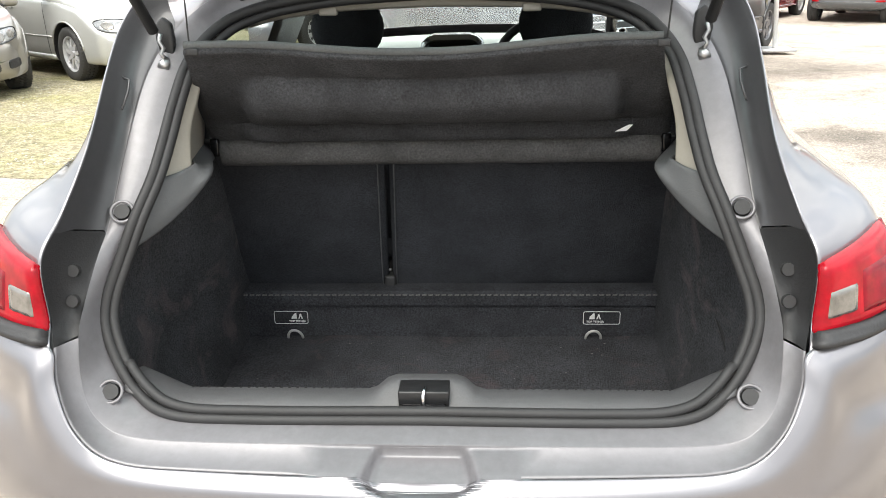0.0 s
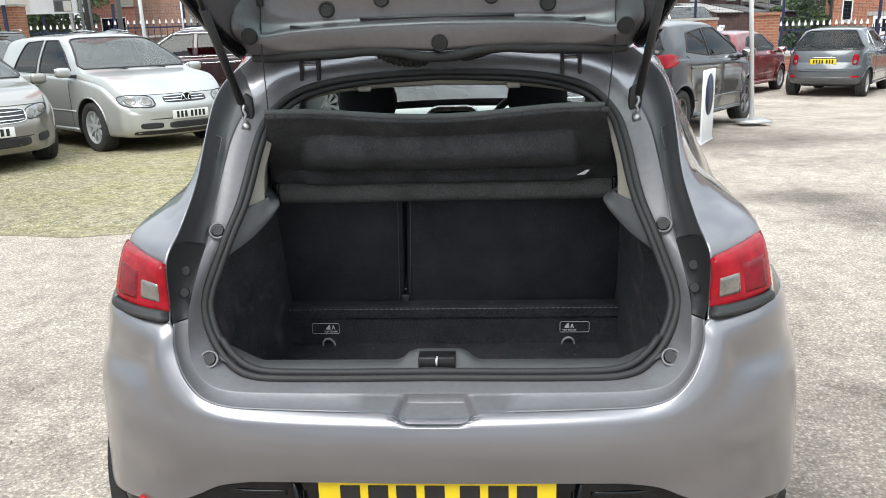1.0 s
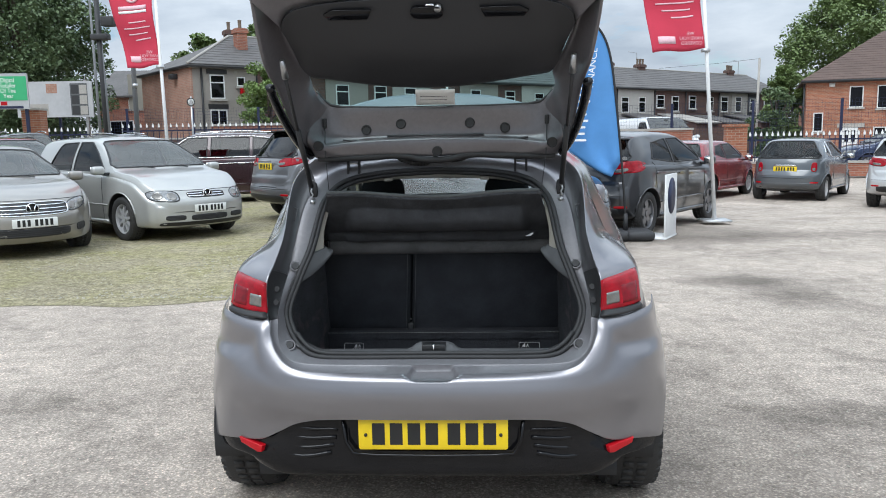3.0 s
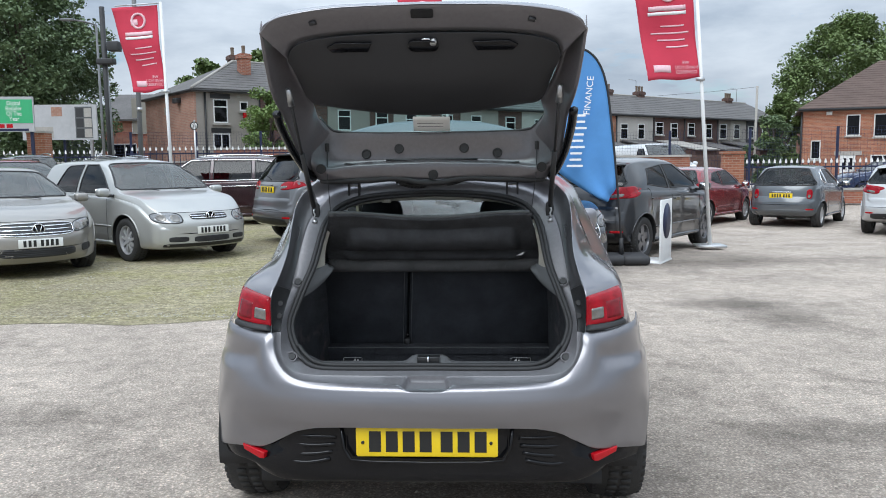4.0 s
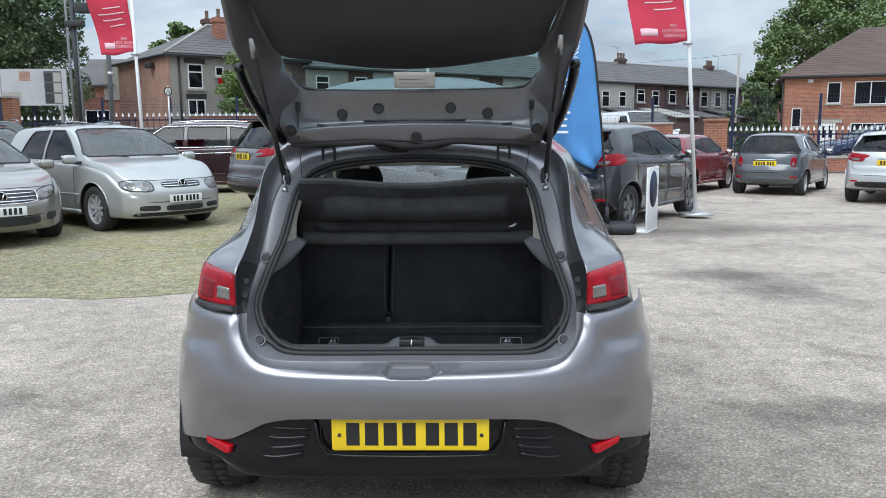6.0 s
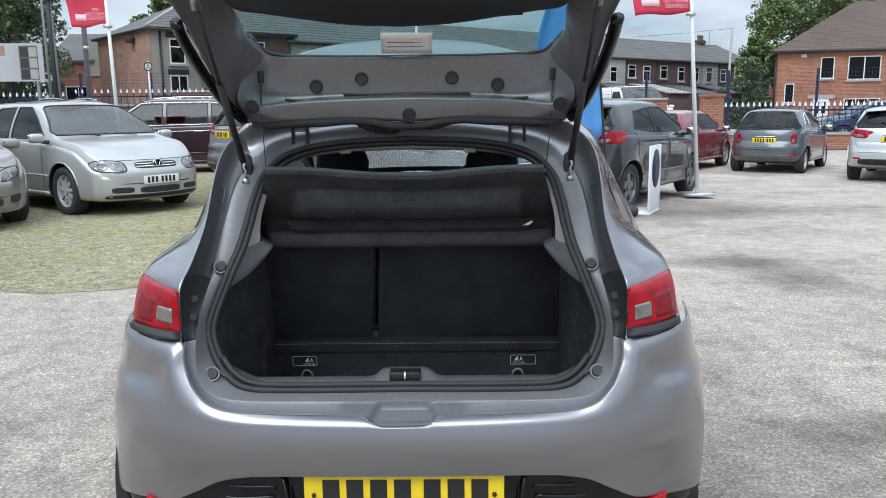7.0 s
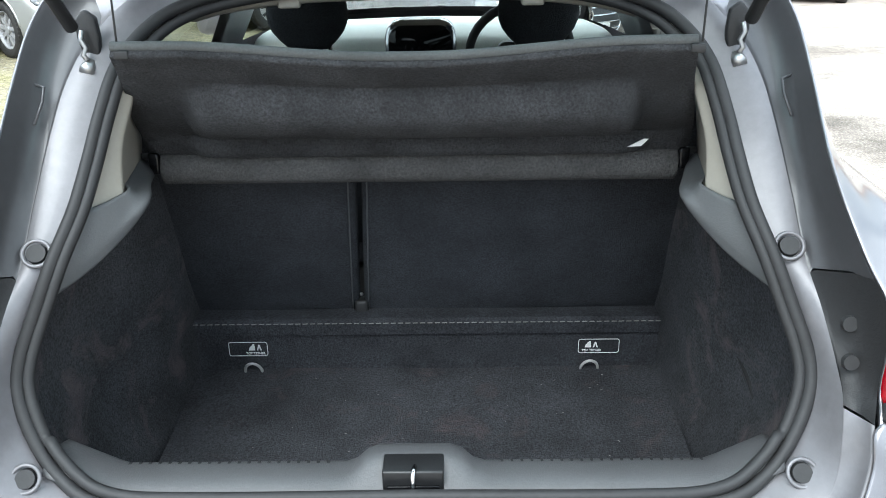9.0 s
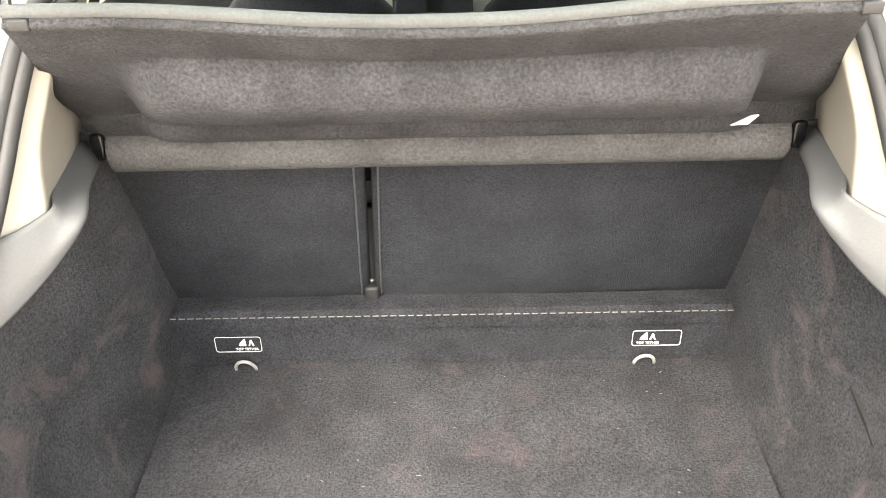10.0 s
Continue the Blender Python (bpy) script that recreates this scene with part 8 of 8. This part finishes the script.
# ---- the other cars ----
def nose_at(x, y, a, L):
    """A car whose nose is at x, y; a: degrees it is turned from facing +y."""
    t = radians(a)
    return pose(x + L * math.sin(t), y - L * math.cos(t), 0, 0, 0, a)


P_SILVER = paint("silver paint", (0.415, 0.415, 0.395), 0.45, 0.38)
P_PALE = paint("pale silver paint", (0.50, 0.505, 0.505), 0.35, 0.36)
P_TAUPE = paint("taupe paint", (0.285, 0.268, 0.240), 0.5, 0.36)
P_MAROON = paint("maroon paint", (0.030, 0.009, 0.013), 0.25, 0.25)
P_DARK = paint("dark grey paint", (0.026, 0.026, 0.029), 0.5, 0.28)
P_MIDGREY = paint("mid grey paint", (0.13, 0.13, 0.135), 0.5, 0.3)
P_RED = paint("red paint", (0.22, 0.012, 0.018), 0.2, 0.25)
P_SLATE = paint("slate grey paint", (0.085, 0.095, 0.105), 0.15, 0.25)
P_WHITE = paint("white paint", (0.72, 0.73, 0.74), 0.1, 0.3)
P_BLACK = paint("black paint", (0.012, 0.012, 0.014), 0.2, 0.25)
P_BLUE = paint("dark blue paint", (0.02, 0.035, 0.09), 0.3, 0.25)

def hatch(L, W, H, hood, ws, belt_z, cowl_z, nose_z, deck, r=.31, rend=.48, **more):
    """The lines of a hatchback: hood: nose to the foot of the windscreen; ws: nose to its head."""
    yc, yw = L - hood, L - ws
    s = dict(L=L, W=W, r=r, top=[(0, deck - .26), (.03, deck - .12), (.085, deck), (.085 + .5 * (rend - .085), deck + .56 * (H - deck - .06)), (rend, H - .055), (rend + .45, H - .012), (yw - .75, H), (yw - .25, H - .012), (yw, H - .055),
                                 (yc - .35 * (yc - yw), cowl_z + .42 * (H - .055 - cowl_z)), (yc, cowl_z), (yc + .06, cowl_z - .012), (L - .5 * hood, .5 * (cowl_z + nose_z) + .045), (L - .20 * hood, nose_z + .028), (L - .06, nose_z - .06), (L, nose_z - .15)],
             belt=[(0, deck - .33), (.12, belt_z - .05), (.5, belt_z + .02), (1.2, belt_z), (yc - .3, cowl_z - .085), (L - .5 * hood, .5 * (cowl_z + nose_z) - .055), (L - .15, nose_z - .14), (L, nose_z - .26)],
             screen=(cowl_z + .025, H - .075, .035), back=(deck + .03, H - .09, .06), screen_y=(yc, yw), rear_axle=.72, front_axle=.84,
             handles=(.5 * L - .30, .5 * L - 1.12), seams=(), glass=[], lamp=(.36 * W, nose_z - .11, .34, .15, .10), grille=(nose_z - .13, .62, .085, 2), lip=M_BLACK, scoops=((0, .36, .62, .07),), tail=(.385 * W, deck - .14, .26, .17, .12))
    s.update(more)
    return s


GOLF = hatch(4.25, 1.77, 1.545, 1.14, 1.93, .995, 1.035, .795, 1.03, .325, .52, wheels="nine", front_axle=.87, rear_axle=.77,
             glass=[[(1.83, 1.015), (1.81, 1.445), (2.18, 1.445), (2.48, 1.28), (2.80, 1.05), (2.80, 1.015)], [(.96, 1.06), (1.15, 1.38), (1.23, 1.43), (1.71, 1.445), (1.73, 1.015), (.98, 1.025)]],
             seams=([(1.72, .30), (1.72, .95)], [(2.84, .28), (2.84, .93)], [(.98, .62), (.93, .96)]), handles=(1.88, 1.0), strip=.52,
             lamp=(.60, .665, .35, .155, .06), grille=(.672, .62, .085, 2), scoops=((0, .345, .60, .085), (.50, .352, .26, .075)), plate_f=.475, plate_r=.55, bow_f=.22, lip=M_BLACK, bonnet_z=.735)
CC = hatch(4.80, 1.80, 1.44, 1.28, 2.15, .955, .98, .755, 1.02, .335, 1.45, wheels="five", front_axle=.94, rear_axle=1.05,
           top=[(0, .72), (.04, .90), (.12, 1.0), (.6, 1.03), (1.1, 1.20), (1.6, 1.37), (2.1, 1.435), (2.45, 1.42), (2.65, 1.37), (3.15, 1.16), (3.52, .98), (3.60, .965), (4.1, .90), (4.5, .80), (4.72, .69), (4.8, .58)],
           glass=[[(2.2, .98), (2.17, 1.33), (2.58, 1.32), (3.18, 1.02), (3.18, .985)], [(1.35, 1.02), (1.62, 1.27), (2.07, 1.34), (2.10, .98)]], back=(1.09, 1.33, .10),
           seams=([(2.15, .30), (2.15, .96)], [(3.3, .28), (3.3, .92)]), handles=(2.3, 1.45), lamp=(.61, .66, .32, .14, .16), grille=(.635, .90, .155, 3), grille_rim=True,
           scoops=((0, .345, .92, .115), (.66, .36, .20, .10)), plate_f=.47, plate_r=.62, bow_f=.46, lip=None, bonnet_z=.735)
ESTATE = hatch(4.85, 1.88, 1.70, 1.15, 2.0, 1.08, 1.10, .90, 1.13, .33, .48, dark=True, rails=True, lower_trim=True, dlo=[(.46, 1.22), (.70, 1.525), (1.35, 1.60), (2.4, 1.60), (2.87, 1.585), (3.46, 1.17), (3.44, 1.09), (2.0, 1.10), (.60, 1.125)], front_axle=.95, rear_axle=1.0,
               glass=[[(2.42, 1.12), (2.40, 1.57), (2.85, 1.56), (3.40, 1.18), (3.40, 1.11)], [(1.42, 1.13), (1.42, 1.57), (2.31, 1.57), (2.33, 1.12)], [(.50, 1.23), (.72, 1.50), (1.33, 1.57), (1.33, 1.13), (.62, 1.15)]],
               seams=([(2.37, .30), (2.37, .99)], [(1.37, .6), (1.37, 1.0)], [(3.4, .28), (3.4, .95)]), handles=(2.55, 1.6), handle=M_CHROME, plate_r=.95)
ROADER = hatch(4.40, 1.82, 1.68, 1.08, 1.80, 1.06, 1.08, .92, 1.10, .345, .55, dark=True, zb=.26, front_axle=.90, rear_axle=.82, sill=M_BLACK, arch=M_BLACK, spoiler=.50, spoiler_mat=M_BLACK,
               glass=[[(1.95, 1.10), (1.93, 1.55), (2.38, 1.55), (2.95, 1.16), (2.95, 1.09)], [(1.02, 1.12), (1.06, 1.52), (1.84, 1.55), (1.86, 1.10)], [(.52, 1.22), (.70, 1.45), (.96, 1.51), (.94, 1.14)]],
               seams=([(1.9, .4), (1.9, 1.05)], [(1.0, .8), (.98, 1.1)]), handles=(2.1, 1.2), tail=(.64, 1.06, .42, .15, .10), tail_side=(.22, 1.08, .34, .13, -.2), plate_r=.98, lamp=(.62, .82, .36, .16, .12), grille=(.80, .7, .12, 2), plate_f=.5, lens=.3)
DARKHATCH = hatch(3.95, 1.695, 1.51, .95, 1.78, 1.0, 1.03, .84, 1.06, .315, .50, dark=True, front_axle=.78, rear_axle=.62, wheels="five", rim=M_ALLOYMIX, spoiler=.44,
                  glass=[[(1.70, 1.03), (1.68, 1.385), (2.12, 1.39), (2.80, 1.08), (2.80, 1.03)], [(.86, 1.10), (1.02, 1.33), (1.60, 1.385), (1.62, 1.03)]],
                  seams=([(1.65, .30), (1.65, 1.0)], [(2.86, .30), (2.86, .95)], [(.88, .66), (.84, 1.05)]), handles=(1.82, .95), tail=(.62, .99, .34, .17, .14), tail_side=(.30, 1.0, .44, .16, .10), plate_r=.80, bow_r=.20)
REDHATCH = hatch(3.98, 1.69, 1.46, 1.0, 1.72, .96, .99, .80, 1.0, .30, .62, front_axle=.82, rear_axle=.66, trim=M_BLACK,
                 glass=[[(1.66, .99), (1.63, 1.34), (2.2, 1.35), (2.72, 1.03), (2.72, .985)], [(.98, 1.12), (1.18, 1.29), (1.55, 1.335), (1.57, 1.0)]],
                 seams=([(1.60, .30), (1.60, .96)], [(2.8, .28), (2.8, .92)]), handles=(1.75, 1.0), tail_side=(.28, .98, .34, .16, .1), plate_r=.75, plate_f=.46)
CITY = hatch(3.55, 1.63, 1.49, .82, 1.50, .98, 1.01, .86, 1.0, .29, .62, front_axle=.66, rear_axle=.55, tumble=.40, bow_r=.22, bow_f=.30, wheels="cover", grip=M_CHROME, valance=P_SLATE,
             glass=[[(1.20, 1.01), (1.16, 1.37), (1.95, 1.375), (2.55, 1.06), (2.55, 1.0)], [(.72, 1.12), (.88, 1.29), (1.08, 1.355), (1.12, 1.02)]],
             seams=([(1.16, .30), (1.16, .98)], [(2.6, .28), (2.6, .95)]), handles=(1.32,), tail=(.60, .80, .115, .22, 0.0), plate_r=.76, back=(1.0, 1.40, .04), trim=M_CHROME)
CROSS = hatch(4.28, 1.80, 1.52, 1.0, 1.78, 1.0, 1.03, .85, 1.06, .33, .52, dark=True, zb=.24, front_axle=.92, rear_axle=.76, sill=M_BLACK, spoiler=.46, valance=M_BLACK,
              glass=[[(1.85, 1.03), (1.82, 1.39), (2.3, 1.40), (2.95, 1.09), (2.95, 1.03)], [(.95, 1.10), (1.12, 1.34), (1.74, 1.39), (1.76, 1.03)]],
              seams=([(1.80, .30), (1.80, 1.0)],), handles=(2.0, 1.1), tail=(.68, .96, .36, .16, .10), tail_side=(.26, .99, .36, .14, .1), plate_r=.86, bow_r=.18)
SALOON = hatch(4.40, 1.80, 1.42, 1.18, 2.0, .93, .96, .80, 1.0, .325, .9, front_axle=.88, rear_axle=.9,
               glass=[[(2.0, .97), (1.98, 1.31), (2.4, 1.31), (2.95, 1.0), (2.95, .96)], [(1.2, 1.0), (1.42, 1.27), (1.9, 1.31), (1.92, .97)]],
               seams=([(1.95, .3), (1.95, .95)],), handles=(2.1, 1.3), grille=(.62, .92, .34, 5), grille_rim=True, lamp=(.66, .70, .34, .13, .14), plate_f=.50, scoops=((.66, .36, .26, .15),), bonnet_z=.81)
PLAIN = hatch(4.0, 1.72, 1.46, 1.0, 1.75, .96, .99, .80, 1.0, .31, .52, glass=[[(1.72, .99), (1.70, 1.35), (2.12, 1.36), (2.68, 1.04), (2.68, .99)], [(.95, 1.06), (1.1, 1.3), (1.62, 1.35), (1.64, .99)]],
              seams=([(1.68, .30), (1.68, .96)],), handles=(1.82, .98), plate_f=.46, plate_r=.6)
TALL = hatch(4.5, 1.84, 1.76, 1.0, 1.70, 1.08, 1.10, .95, 1.15, .34, .40, dark=True, zb=.25, rails=True, front_axle=.9, rear_axle=.82,
             glass=[[(2.2, 1.12), (2.18, 1.62), (2.62, 1.62), (3.2, 1.18), (3.2, 1.11)], [(1.2, 1.13), (1.22, 1.62), (2.09, 1.62), (2.11, 1.12)], [(.45, 1.22), (.56, 1.55), (1.12, 1.61), (1.10, 1.14)]],
             seams=([(2.15, .35), (2.15, 1.08)],), handles=(2.35, 1.35), plate_r=.9)
VAN = hatch(4.9, 1.92, 1.98, .75, 1.55, 1.18, 1.2, 1.0, 1.5, .34, .18, zb=.26, front_axle=.9, rear_axle=.9, tumble=.16,
            glass=[[(2.95, 1.25), (2.95, 1.75), (3.4, 1.75), (3.85, 1.32), (3.85, 1.24)]], seams=([(2.85, .35), (2.85, 1.9)],), handles=(3.1,), back=(1.45, 1.85, .10))

parked_car("hatchback", "silver five-door hatchback with a white front plate parked on gravel", nose_at(-3.84, 8.75, -128, 4.25), P_SILVER, GOLF)
parked_car("saloon", "taupe four-door saloon with a white front plate on gravel", nose_at(-5.38, 6.85, -135, 4.8), P_TAUPE, CC)
parked_car("estate_car", "maroon estate car with bright window trim", pose(-3.98, 16.6, 0, 0, 0, 100) @ Matrix.Scale(.965, 4), P_MAROON, ESTATE)
parked_car("suv", "grey sport utility vehicle with a yellow rear plate", pose(-3.62, 11.1, 0, 0, 0, -50), P_MIDGREY, ROADER)
parked_car("hatchback", "dark grey five-door hatchback with a yellow rear plate", pose(1.56, 8.80, -.03, 0, 0, -35), P_DARK, DARKHATCH)
parked_car("hatchback", "red hatchback parked on the tarmac beside a brick pier", pose(4.75, 16.8, fall(5.5, 18), 0, 0, -38), P_RED, REDHATCH)
parked_car("city_car", "small slate grey rounded city car with a yellow rear plate", pose(7.35, 16.3, -.20, 0, 0, -35), P_SLATE, CITY)
parked_car("suv", "pale silver crossover with a yellow rear plate", pose(8.85, 13.6, -.19, 0, 0, -35), P_PALE, CROSS)
parked_car("saloon", "black saloon with a chrome-barred grille and white front plate", nose_at(1.25, 6.5, -150, 4.4), P_BLACK, SALOON)
parked_car("hatchback", "red hatchback behind the saloon", nose_at(-8.45, 12.8, -128, 4.4) @ Matrix.Scale(1.1, 4), P_RED, PLAIN)
parked_car("suv", "black off-roader with a pale roof", nose_at(-10.7, 16.5, -140, 3.6) @ Matrix.Diagonal((.8, .8, 1.0, 1.0)), P_BLACK, TALL)
parked_car("suv", "dark people carrier with roof rails", pose(-9.0, 18.4, 0, 0, 0, 50) @ Matrix.Diagonal((.8, .8, .96, 1.0)), P_DARK, TALL)
parked_car("van", "white delivery van beyond the wall", pose(6.36, 31.4, .12, 0, 0, -165), P_WHITE, VAN, category="van")
parked_car("hatchback", "dark blue hatchback beyond the railings", pose(16.6, 25.2, 0, 0, 0, 82), P_BLUE, PLAIN)
